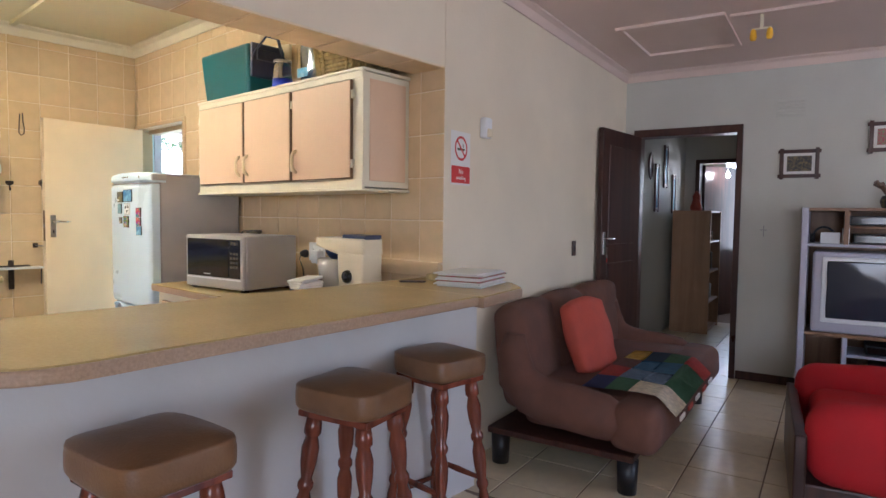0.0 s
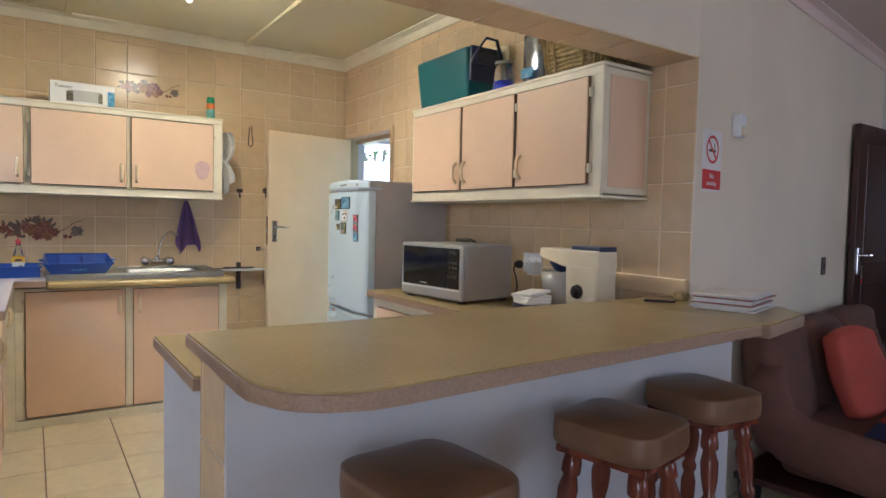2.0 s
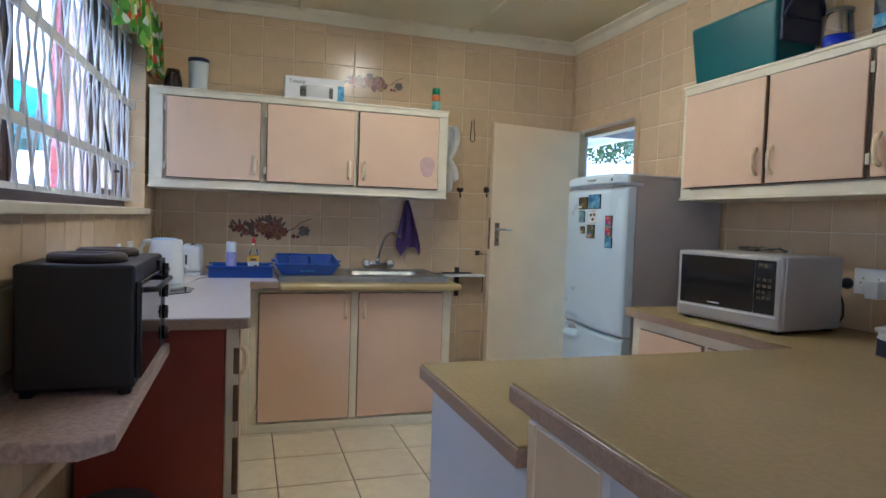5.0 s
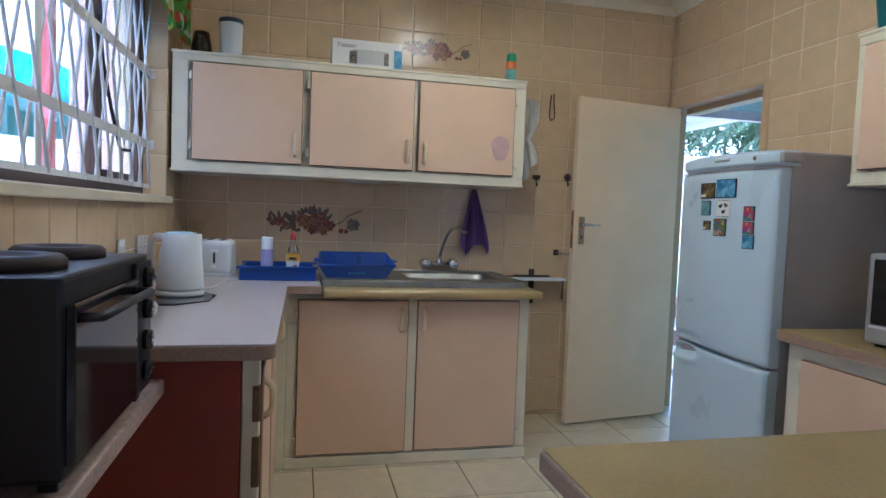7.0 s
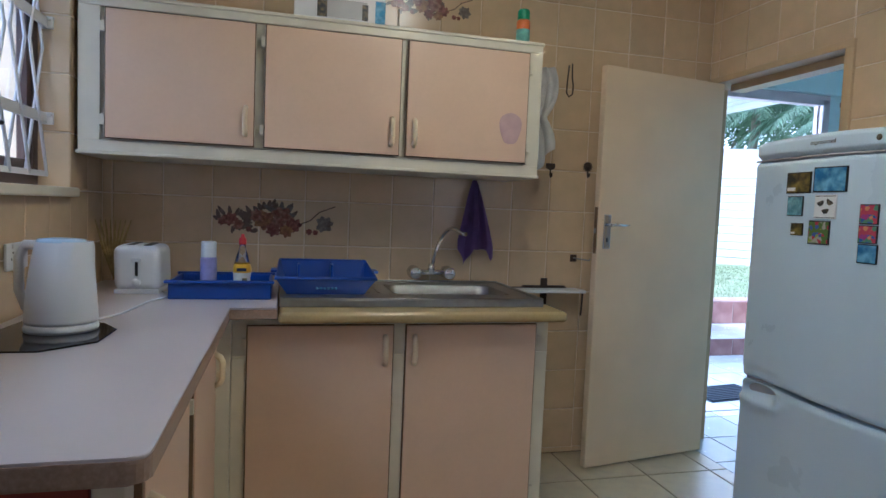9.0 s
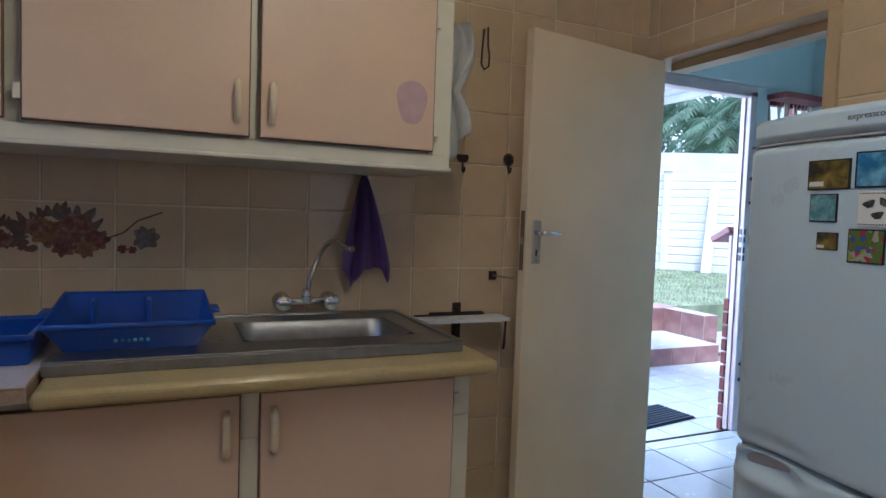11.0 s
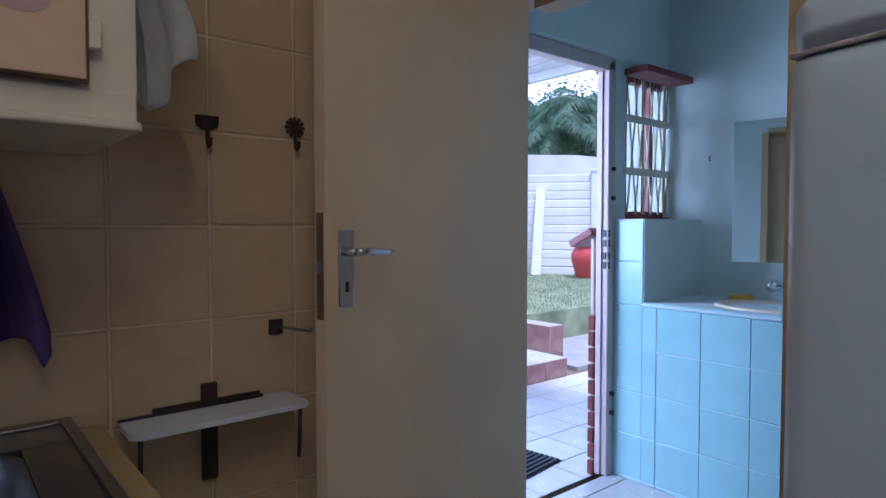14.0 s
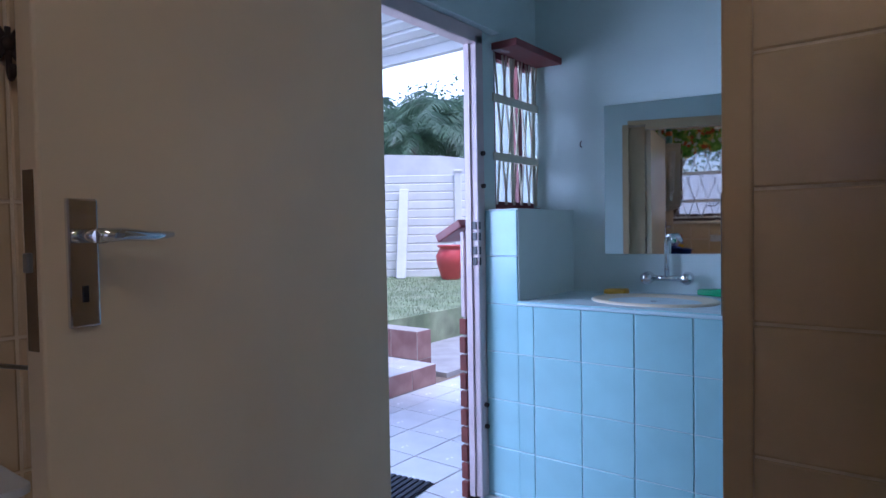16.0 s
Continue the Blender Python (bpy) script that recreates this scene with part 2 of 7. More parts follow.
M["leaf_grey"] = material("blue_grey_glaze_print", (0.17, 0.14, 0.12), 0.25, vary=0.3, scale=60, second=(0.28, 0.24, 0.21), second_scale=45)
M["leaf_print"] = material("olive_grey_glaze_print", (0.17, 0.12, 0.09), 0.25, vary=0.3, scale=60, second=(0.12, 0.07, 0.07), second_scale=40)
M["wood_board"] = grained("mid_brown_veneer", (0.24, 0.13, 0.065), (0.17, 0.085, 0.04), 0.4)
M["pale_veneer"] = grained("warm_brown_veneer", (0.38, 0.22, 0.12), (0.31, 0.17, 0.09), 0.4)
M["silver_board"] = material("silver_lavender_board", (0.42, 0.42, 0.50), 0.4, vary=0.05)
M["grass"] = material("lawn_soil_green", (0.20, 0.25, 0.13), 0.95, vary=0.3, scale=4, bump=0.6, bump_scale=60, second=(0.30, 0.31, 0.20), second_scale=2.5)
M["blade"] = material("grass_blades", (0.25, 0.31, 0.17), 0.8, vary=0.35, scale=3, second=(0.33, 0.36, 0.23), second_scale=2)
M["precast"] = material("white_painted_concrete", (0.78, 0.76, 0.72), 0.75, vary=0.08, scale=3, bump=0.2, bump_scale=40, per_object=0.05)
M["pot"] = material("coral_red_glazed_clay", (0.55, 0.075, 0.07), 0.35, vary=0.08, scale=4)
M["brick"] = material("dark_red_face_brick", (0.17, 0.045, 0.035), 0.75, vary=0.2, scale=14, bump=0.4, bump_scale=60, per_object=0.2)
M["mortar"] = material("grey_mortar", (0.36, 0.33, 0.30), 0.9, vary=0.15, scale=30)
M["concrete"] = material("grey_concrete", (0.33, 0.32, 0.31), 0.85, vary=0.15, scale=5, bump=0.3, bump_scale=50)
M["palm_leaf"] = material("palm_frond_green", (0.15, 0.24, 0.15), 0.45, vary=0.35, scale=2, second=(0.20, 0.28, 0.19), second_scale=1.5)
M["tree_leaf"] = material("mixed_tree_foliage", (0.05, 0.10, 0.04), 0.6, vary=0.4, scale=1.5, second=(0.12, 0.17, 0.07), second_scale=0.8)
M["bark"] = material("grey_palm_bark", (0.24, 0.21, 0.17), 0.9, vary=0.25, scale=8, bump=0.6, bump_scale=25)
M["awning"] = material("white_roof_sheet", (0.66, 0.66, 0.66), 0.4, vary=0.05)
M["mat"] = material("dark_grey_rubber", (0.03, 0.035, 0.05), 0.8, vary=0.2, scale=20)
M["mirror"] = material("mirror_silver", (0.88, 0.9, 0.9), 0.02, metal=1.0, vary=0.0)
M["glass"] = clear("window_glass")
M["clear_plastic"] = clear("clear_plastic", (0.95, 0.97, 0.97), 0.05)
M["blue_glass"] = clear("blue_liquid", (0.02, 0.08, 0.8), 0.05)
M["tube"] = glowing("lit_fluorescent_tube", (1.0, 0.84, 0.55), 20.0)
M["bulb"] = glowing("lit_white_bulb", (1.0, 0.93, 0.85), 30.0)
M["screen"] = material("dark_grey_tube_screen", (0.03, 0.035, 0.05), 0.08, vary=0.05)


def let_light_through(m, share):
    """Thin leaves: part of the light that falls on one side leaves by the other."""
    nt = m.node_tree
    b, out = nt.nodes["Principled BSDF"], nt.nodes["Material Output"]
    tr, mx = nt.nodes.new("ShaderNodeBsdfTranslucent"), nt.nodes.new("ShaderNodeMixShader")
    nt.links.new(b.inputs["Base Color"].links[0].from_socket, tr.inputs[0])
    mx.inputs[0].default_value = share
    nt.links.new(b.outputs[0], mx.inputs[1])
    nt.links.new(tr.outputs[0], mx.inputs[2])
    nt.links.new(mx.outputs[0], out.inputs[0])


for leaf_kind in ("palm_leaf", "tree_leaf", "blade"):
    let_light_through(M[leaf_kind], 0.4)


def print_cloth(name, base, spots, scale):
    """Cloth with blotches of printed colours."""
    m = material(name, base, 0.85, vary=0.1, scale=20)
    nt = m.node_tree
    co, vo, ra = nt.nodes.new("ShaderNodeTexCoord"), nt.nodes.new("ShaderNodeTexVoronoi"), nt.nodes.new("ShaderNodeValToRGB")
    vo.inputs["Scale"].default_value = scale
    nt.links.new(co.outputs["Object"], vo.inputs["Vector"])
    sep = nt.nodes.new("ShaderNodeSeparateColor")
    nt.links.new(vo.outputs["Color"], sep.inputs[0])
    nt.links.new(sep.outputs[0], ra.inputs[0])
    ra.color_ramp.interpolation = "CONSTANT"
    els = ra.color_ramp.elements
    els[0].position, els[0].color = 0, (*base, 1)
    els[1].position, els[1].color = 0.45, (*spots[0], 1)
    for i, c in enumerate(spots[1:]):
        els.new(0.45 + 0.5 * (i + 1) / len(spots)).color = (*c, 1)
    mix = [n for n in nt.nodes if n.bl_idname == "ShaderNodeMix"][0]
    nt.links.new(ra.outputs[0], mix.inputs[6])
    return m


M["fruit_print"] = print_cloth("green_fruit_print_cotton", (0.16, 0.40, 0.05), [(0.30, 0.55, 0.10), (0.06, 0.22, 0.03), (0.55, 0.10, 0.03), (0.65, 0.55, 0.12), (0.7, 0.75, 0.6)], 26)


# ---- mesh helpers ----
def box(bm, x0, x1, y0, y1, z0, z1, bevel=0.0, m=None, seg=2):
    """Adds a box, bevelled, turned by m."""
    c = Matrix.Translation(((x0 + x1) / 2, (y0 + y1) / 2, (z0 + z1) / 2)) @ Matrix.Diagonal((abs(x1 - x0), abs(y1 - y0), abs(z1 - z0), 1))
    vs = bmesh.ops.create_cube(bm, size=1.0, matrix=c)["verts"]
    if bevel:
        es = list({e for v in vs for e in v.link_edges})
        r = bmesh.ops.bevel(bm, geom=es, offset=bevel, segments=seg, profile=0.5, affect="EDGES")
        vs = list({v for f in r["faces"] for v in f.verts} | {v for v in vs if v.is_valid})
    if m is not None:
        bmesh.ops.transform(bm, matrix=m, verts=vs)
    return bm


def boxes(*args):
    bm = bmesh.new()
    for a in args:
        box(bm, *a)
    return bm


def lathe(bm, profile, seg=24, m=None):
    """Turns a profile of (radius, z) about z; closed where the radius is 0."""
    rings = []
    for r, z in profile:
        if r < 1e-6:
            rings.append([bm.verts.new((0, 0, z))])
        else:
            rings.append([bm.verts.new((r * math.cos(2 * math.pi * i / seg), r * math.sin(2 * math.pi * i / seg), z)) for i in range(seg)])
    for a, b in zip(rings, rings[1:]):
        for i in range(seg):
            j = (i + 1) % seg
            q = [a[i % len(a)], a[j % len(a)], b[j % len(b)], b[i % len(b)]]
            q = list(dict.fromkeys(q))
            if len(q) > 2:
                f = bm.faces.new(q)
                f.smooth = True
    if m is not None:
        bmesh.ops.transform(bm, matrix=m, verts=[v for r in rings for v in r])
    return bm


def sweep(bm, pts, radius, seg=8, flat=1.0):
    """A rod along points; radius may be a list. flat squeezes it across."""
    pts = [Vector(p) for p in pts]
    rad = radius if isinstance(radius, (list, tuple)) else [radius] * len(pts)
    rings, up = [], None
    for i, p in enumerate(pts):
        d = (pts[min(i + 1, len(pts) - 1)] - pts[max(i - 1, 0)]).normalized()
        if up is None:
            up = d.orthogonal().normalized()
        side = d.cross(up).normalized()
        up = side.cross(d).normalized()
        rings.append([bm.verts.new(p + rad[i] * (math.cos(2 * math.pi * k / seg) * up + flat * math.sin(2 * math.pi * k / seg) * side)) for k in range(seg)])
    for a, b in zip(rings, rings[1:]):
        for k in range(seg):
            f = bm.faces.new((a[k], a[(k + 1) % seg], b[(k + 1) % seg], b[k]))
            f.smooth = True
    bm.faces.new(rings[0][::-1])
    bm.faces.new(rings[-1])
    return bm


def prism(bm, outline, z0, z1, bevel=0.0):
    """An outline in plan, raised from z0 to z1."""
    lo = [bm.verts.new((x, y, z0)) for x, y in outline]
    hi = [bm.verts.new((x, y, z1)) for x, y in outline]
    n = len(outline)
    bm.faces.new(lo[::-1])
    bm.faces.new(hi)
    sides = [bm.faces.new((lo[i], lo[(i + 1) % n], hi[(i + 1) % n], hi[i])) for i in range(n)]
    if bevel:
        es = [e for v in lo + hi for e in v.link_edges if (e.verts[0] in lo) == (e.verts[1] in lo)]
        bmesh.ops.bevel(bm, geom=list(set(es)), offset=bevel, segments=2, profile=0.5, affect="EDGES")
    return bm


def sheet(bm, nu, nv, f, thick=0.004):
    """A cloth: a grid of points f(u, v), u and v from 0 to 1, given thickness."""
    g = [[bm.verts.new(f(i / nu, j / nv)) for j in range(nv + 1)] for i in range(nu + 1)]
    fs = []
    for i in range(nu):
        for j in range(nv):
            fa = bm.faces.new((g[i][j], g[i + 1][j], g[i + 1][j + 1], g[i][j + 1]))
            fa.smooth = True
            fs.append(fa)
    bmesh.ops.solidify(bm, geom=fs, thickness=thick)
    return bm


def part(name, bm, mat, parent=None, label="", kind=""):
    me = bpy.data.meshes.new(name)
    bmesh.ops.recalc_face_normals(bm, faces=bm.faces)
    bm.to_mesh(me)
    bm.free()
    me.materials.append(mat)
    ob = new(name, me)
    ob.parent = parent
    if label or kind:
        tagged(ob, label, kind=kind)
    return ob


def thing(name, label, category, at=(0, 0, 0), turn=0.0, group="", kind=""):
    ob = new(name)
    ob.empty_display_size = 0.1
    ob.matrix_basis = pose(*at, 0, 0, turn)
    return tagged(ob, label, category, group, kind)


def setting(name, bm, mat, label, category):
    return tagged(part(name, bm, mat), label, category, kind="structure")


def lettering(name, body, size, mat, parent, m, depth=0.0006):
    cu = bpy.data.curves.new(name, "FONT")
    cu.body, cu.size, cu.extrude, cu.align_x, cu.align_y = body, size, depth, "CENTER", "CENTER"
    tmp = bpy.data.objects.new(name, cu)
    scene.collection.objects.link(tmp)
    me = bpy.data.meshes.new_from_object(tmp.evaluated_get(bpy.context.evaluated_depsgraph_get()))
    bpy.data.objects.remove(tmp)
    me.transform(m)
    me.materials.clear()
    me.materials.append(mat)
    ob = new(name, me)
    ob.parent = parent
    return ob


TILE_MESHES = {}


def tile_field(parent, name, mat, m, u_range, v_range, u_line, v_line, pitch_u, pitch_v, holes=(), joint=0.0055, proud=0.004):
    """Tiles, each an object, on a plane: m takes (u, v, height) to the world; lines pass through u_line and v_line."""
    def cut(r, h):
        a0, a1, b0, b1 = r
        c0, c1, d0, d1 = h
        if a1 <= c0 or a0 >= c1 or b1 <= d0 or b0 >= d1:
            return [r]
        out = []
        if a0 < c0:
            out.append((a0, c0, b0, b1))
        if a1 > c1:
            out.append((c1, a1, b0, b1))
        k0, k1 = max(a0, c0), min(a1, c1)
        if b0 < d0:
            out.append((k0, k1, b0, d0))
        if b1 > d1:
            out.append((k0, k1, d1, b1))
        return out
    count = 0
    iu0, iu1 = math.floor((u_range[0] - u_line) / pitch_u), math.ceil((u_range[1] - u_line) / pitch_u)
    iv0, iv1 = math.floor((v_range[0] - v_line) / pitch_v), math.ceil((v_range[1] - v_line) / pitch_v)
    for i in range(iu0, iu1):
        for j in range(iv0, iv1):
            rs = [(max(u_line + i * pitch_u + joint / 2, u_range[0]), min(u_line + (i + 1) * pitch_u - joint / 2, u_range[1]),
                   max(v_line + j * pitch_v + joint / 2, v_range[0]), min(v_line + (j + 1) * pitch_v - joint / 2, v_range[1]))]
            for h in holes:
                rs = [q for r in rs for q in cut(r, h)]
            for a0, a1, b0, b1 in rs:
                w, hgt = a1 - a0, b1 - b0
                if w < 0.012 or hgt < 0.012:
                    continue
                key = (name, mat.name, round(w, 3), round(hgt, 3), proud)
                if key not in TILE_MESHES:
                    me = bpy.data.meshes.new(name)
                    e, x, y = min(0.003, w / 5, hgt / 5), w / 2, hgt / 2
                    me.from_pydata([(-x, -y, 0), (x, -y, 0), (x, y, 0), (-x, y, 0), (-x, -y, proud * 0.5), (x, -y, proud * 0.5), (x, y, proud * 0.5), (-x, y, proud * 0.5),
                                    (e - x, e - y, proud), (x - e, e - y, proud), (x - e, y - e, proud), (e - x, y - e, proud)], [],
                                   [(0, 1, 5, 4), (1, 2, 6, 5), (2, 3, 7, 6), (3, 0, 4, 7), (4, 5, 9, 8), (5, 6, 10, 9), (6, 7, 11, 10), (7, 4, 8, 11), (8, 9, 10, 11)])
                    me.materials.append(mat)
                    TILE_MESHES[key] = me
                ob = new(name, TILE_MESHES[key])
                ob.parent = parent
                tilt = pose(0, 0, 0, random.uniform(-0.12, 0.12), random.uniform(-0.12, 0.12), 0)
                ob.matrix_basis = m @ Matrix.Translation(((a0 + a1) / 2, (b0 + b1) / 2, 0)) @ tilt
                count += 1
    return count


# planes: columns are the directions of u, v and height in the world
ON_SINK_WALL = Matrix(((0, 0, 1, -5.5), (1, 0, 0, 0), (0, 1, 0, 0), (0, 0, 0, 1)))
ON_RIGHT_WALL = Matrix(((1, 0, 0, 0), (0, 0, -1, 2.42), (0, 1, 0, 0), (0, 0, 0, 1)))
ON_WINDOW_WALL = Matrix(((1, 0, 0, 0), (0, 0, 1, -0.62), (0, 1, 0, 0), (0, 0, 0, 1)))
# the lounge stands a little askew to the kitchen: its own frame, u across and v along its wall
LOUNGE_TURN = 9.0
LOUNGE = pose(-1.955, 2.42, 0, 0, 0, LOUNGE_TURN)


def lounge_at(u, v, z=0.0):
    return tuple(LOUNGE @ Vector((u, v, z)))


# ---- structure: kitchen ----
floor = setting("floor", boxes((-6.0, 6.0, -2.8, 12.0, -0.12, -0.004)), M["floor_grout"], "cream ceramic tiled floor with dark joints", "floor")
wall_sink = setting("wall_sink", boxes((-5.72, -5.504, -0.9, 2.42, 0, 2.8)), M["grout"], "beige glazed tile wall behind the sink", "wall")
wall_right = setting("wall_right", boxes((-5.72, -5.56, 2.424, 2.56, 0, 2.8), (-4.603, -1.99, 2.424, 2.56, 0, 2.8), (-5.56, -4.603, 2.424, 2.56, 2.064, 2.8)), M["grout"], "beige glazed tile wall with a doorway", "wall")
WIN = (-5.08, -2.50, 1.31, 2.32)
wall_window = setting("wall_window", boxes((-5.72, WIN[0], -0.86, -0.624, 0, 2.8), (WIN[1], -1.955, -0.86, -0.624, 0, 2.8), (WIN[0], WIN[1], -0.86, -0.624, 0, WIN[2]), (WIN[0], WIN[1], -0.86, -0.624, WIN[3], 2.8)),
                      M["grout"], "beige glazed tile wall with a barred window", "wall")
ceiling_kitchen = setting("ceiling_kitchen", boxes((-5.6, -2.16, -0.75, 2.5, 2.72, 2.84), (-5.44, -2.2, 1.50, 1.54, 2.696, 2.72), (-5.44, -2.2, 0.27, 0.31, 2.696, 2.72)), M["ceiling_kitchen"], "cream painted board ceiling with cover strips", "ceiling")
header = setting("wall_header", boxes((-2.17, -1.955, -0.62, 2.42, 2.05, 2.8)), M["cream_wall"], "cream painted wall above the wide opening", "wall")
soffit = setting("soffit", boxes((-2.168, -1.958, -0.6, 2.418, 2.044, 2.05)), M["grout"], "beige tiled underside of the opening", "soffit")


def cornice(name, path, mat, down=0.08, out=0.07):
    """A cove along a path of (x, y, inward x, inward y) at the ceiling's height z."""
    bm = bmesh.new()
    prof = [(0, -down), (0.012, -down), (0.018, -down * 0.8), (out * 0.45, -down * 0.35), (out * 0.85, -0.014), (out, -0.012), (out, 0)]
    rows = [[bm.verts.new((x + ix * o, y + iy * o, z + d)) for o, d in prof] for x, y, z, ix, iy in path]
    for a, b in zip(rows, rows[1:]):
        for k in range(len(prof) - 1):
            bm.faces.new((a[k], b[k], b[k + 1], a[k + 1]))
    return setting(name, bm, mat, "moulded cove cornice under the ceiling", "cornice")


cornice("trim", [(-2.17, 2.42, 2.72, 0, -1), (-5.5, 2.42, 2.72, 1, -1), (-5.5, -0.62, 2.72, 1, 1), (-2.17, -0.62, 2.72, 0, 1)], M["cornice"])

# ---- structure: lounge ----
LW = bmesh.new()
prism(LW, [(0, 0.004), (0, 3.3), (-0.2, 3.3), (-0.2, 0.06), (-0.034, 0.012)], 0, 2.75)
bmesh.ops.transform(LW, matrix=LOUNGE, verts=LW.verts)
bmesh.ops.recalc_face_normals(LW, faces=LW.faces)
wall_lounge = setting("wall_lounge", LW, M["cream_wall"], "cream painted plaster wall with a notice", "wall")
FW = bmesh.new()
box(FW, -0.2, 0.125, 3.06, 3.2, 0, 2.75, m=LOUNGE)
box(FW, 0.93, 5.9, 3.06, 3.2, 0, 2.75, m=LOUNGE)
box(FW, 0.125, 0.93, 3.06, 3.2, 2.09, 2.75, m=LOUNGE)
wall_far = setting("wall_far", FW, M["grey_wall"], "pale grey painted wall with a doorway", "wall")
# out of view; its window opening is added for the side fill lamp
wall_back = setting("wall_back", boxes((3.3, 3.5, -2.8, 3.0, 0, 2.75), (3.3, 3.5, 5.2, 7.2, 0, 2.75), (3.3, 3.5, 3.0, 5.2, 0, 0.6), (3.3, 3.5, 3.0, 5.2, 2.3, 2.75)), M["cream_wall"], "cream painted unseen wall with an added window opening", "wall")
wall_side = setting("wall_side", boxes((-2.17, 1.0, -3.0, -2.8, 0, 2.75), (3.2, 3.5, -3.0, -2.8, 0, 2.75), (1.0, 3.2, -3.0, -2.8, 0, 0.6), (1.0, 3.2, -3.0, -2.8, 2.3, 2.75),
                                       (-2.17, -1.955, -2.8, -0.62, 0, 2.75)), M["cream_wall"], "cream painted plaster wall with a wide window", "wall")
CL = bmesh.new()
box(CL, -1.955, 3.5, -3.0, 2.42, 2.6, 2.72)
box(CL, -0.3, 6.2, -1.4, 3.2, 2.603, 2.73, m=LOUNGE)
for u0, u1, v0, v1 in ((0.32, 1.0, 1.63, 1.67), (0.32, 1.0, 2.41, 2.45), (0.32, 0.36, 1.67, 2.41), (0.96, 1.0, 1.67, 2.41), (1.02, 3.2, 1.70, 1.73)):
    box(CL, u0, u1, v0, v1, 2.585, 2.606, m=LOUNGE)
ceiling_lounge = setting("ceiling_lounge", CL, M["ceiling_lounge"], "off-white ceiling with a framed roof hatch", "ceiling")
cornice("trim", [(*lounge_at(0, 0.0)[:2], 2.6, 1, 0), (*lounge_at(0, 3.06)[:2], 2.6, 1, -1), (*lounge_at(5.4, 3.06)[:2], 2.6, 0, -1)], M["ceiling_lounge"], 0.07, 0.07)
SK = bmesh.new()
box(SK, 0.97, 5.4, 3.045, 3.06, 0, 0.07, 0.004, m=LOUNGE)
setting("baseboard", SK, M["dark_wood"], "dark wooden skirting board", "skirting")

# ---- structure: passage beyond the lounge door ----
PW = bmesh.new()
box(PW, -0.25, -0.05, 3.2, 7.0, 0, 2.75, m=LOUNGE)
box(PW, 1.35, 1.5, 3.2, 7.0, 0, 2.75, m=LOUNGE)
box(PW, -0.05, 0.12, 6.0, 6.15, 0, 2.75, m=LOUNGE)
box(PW, 0.92, 1.5, 6.0, 6.15, 0, 2.75, m=LOUNGE)
box(PW, 0.12, 0.92, 6.0, 6.15, 2.05, 2.75, m=LOUNGE)
for a in ((-0.05, 0.3, 0, 2.75), (0.95, 1.5, 0, 2.75), (0.3, 0.95, 0, 0.9), (0.3, 0.95, 2.15, 2.75)):
    box(PW, a[0], a[1], 7.0, 7.1, a[2], a[3], m=LOUNGE)
wall_passage = setting("wall_passage", PW, M["grey_wall"], "pale grey painted passage walls", "wall")
PC = bmesh.new()
box(PC, -0.3, 1.6, 3.2, 7.1, 2.6, 2.7, m=LOUNGE)
setting("ceiling_passage", PC, M["ceiling_lounge"], "off-white passage ceiling", "ceiling")

# ---- structure: scullery ----
wall_outer = setting("wall_outer", boxes((-6.07, -6.0, 2.56, 2.82, 0, 2.7), (-6.07, -6.0, 3.73, 3.86, 0, 2.7), (-6.07, -6.0, 4.34, 4.6, 0, 2.7), (-6.07, -6.0, 3.86, 4.34, 0, 1.34), (-6.07, -6.0, 2.82, 3.73, 2.14, 2.7),
                                         (-6.07, -6.0, 3.86, 4.34, 2.12, 2.7), (-6.0, -5.95, 2.56, 3.84, 2.17, 2.62)), M["blue_paint"], "pale blue painted outer wall with door and window", "wall")
MIRROR_WALL = pose(-6.0, 4.27, 0, 0, 0, 10.0)
wall_mirror = setting("wall_mirror", box(bmesh.new(), -0.3, 2.3, 0, 0.15, 0, 2.7, m=MIRROR_WALL), M["blue_paint"], "pale blue painted wall behind the basin", "wall")
setting("wall_scullery", boxes((-4.05, -3.9, 2.56, 4.8, 0, 2.7), (-6.0, -5.72, 2.42, 2.56, 0, 2.7)), M["blue_paint"], "pale blue painted side wall", "wall")
setting("wall_scullery_back", boxes((-6.0, -5.56, 2.56, 2.58, 0, 2.7), (-4.603, -4.05, 2.56, 2.58, 0, 2.7), (-5.56, -4.603, 2.56, 2.58, 2.057, 2.7)), M["blue_paint"], "pale blue painted wall round the kitchen doorway", "wall")
setting("ceiling_scullery", boxes((-6.22, -3.9, 2.56, 4.95, 2.62, 2.74)), M["blue_paint"], "pale blue scullery ceiling", "ceiling")


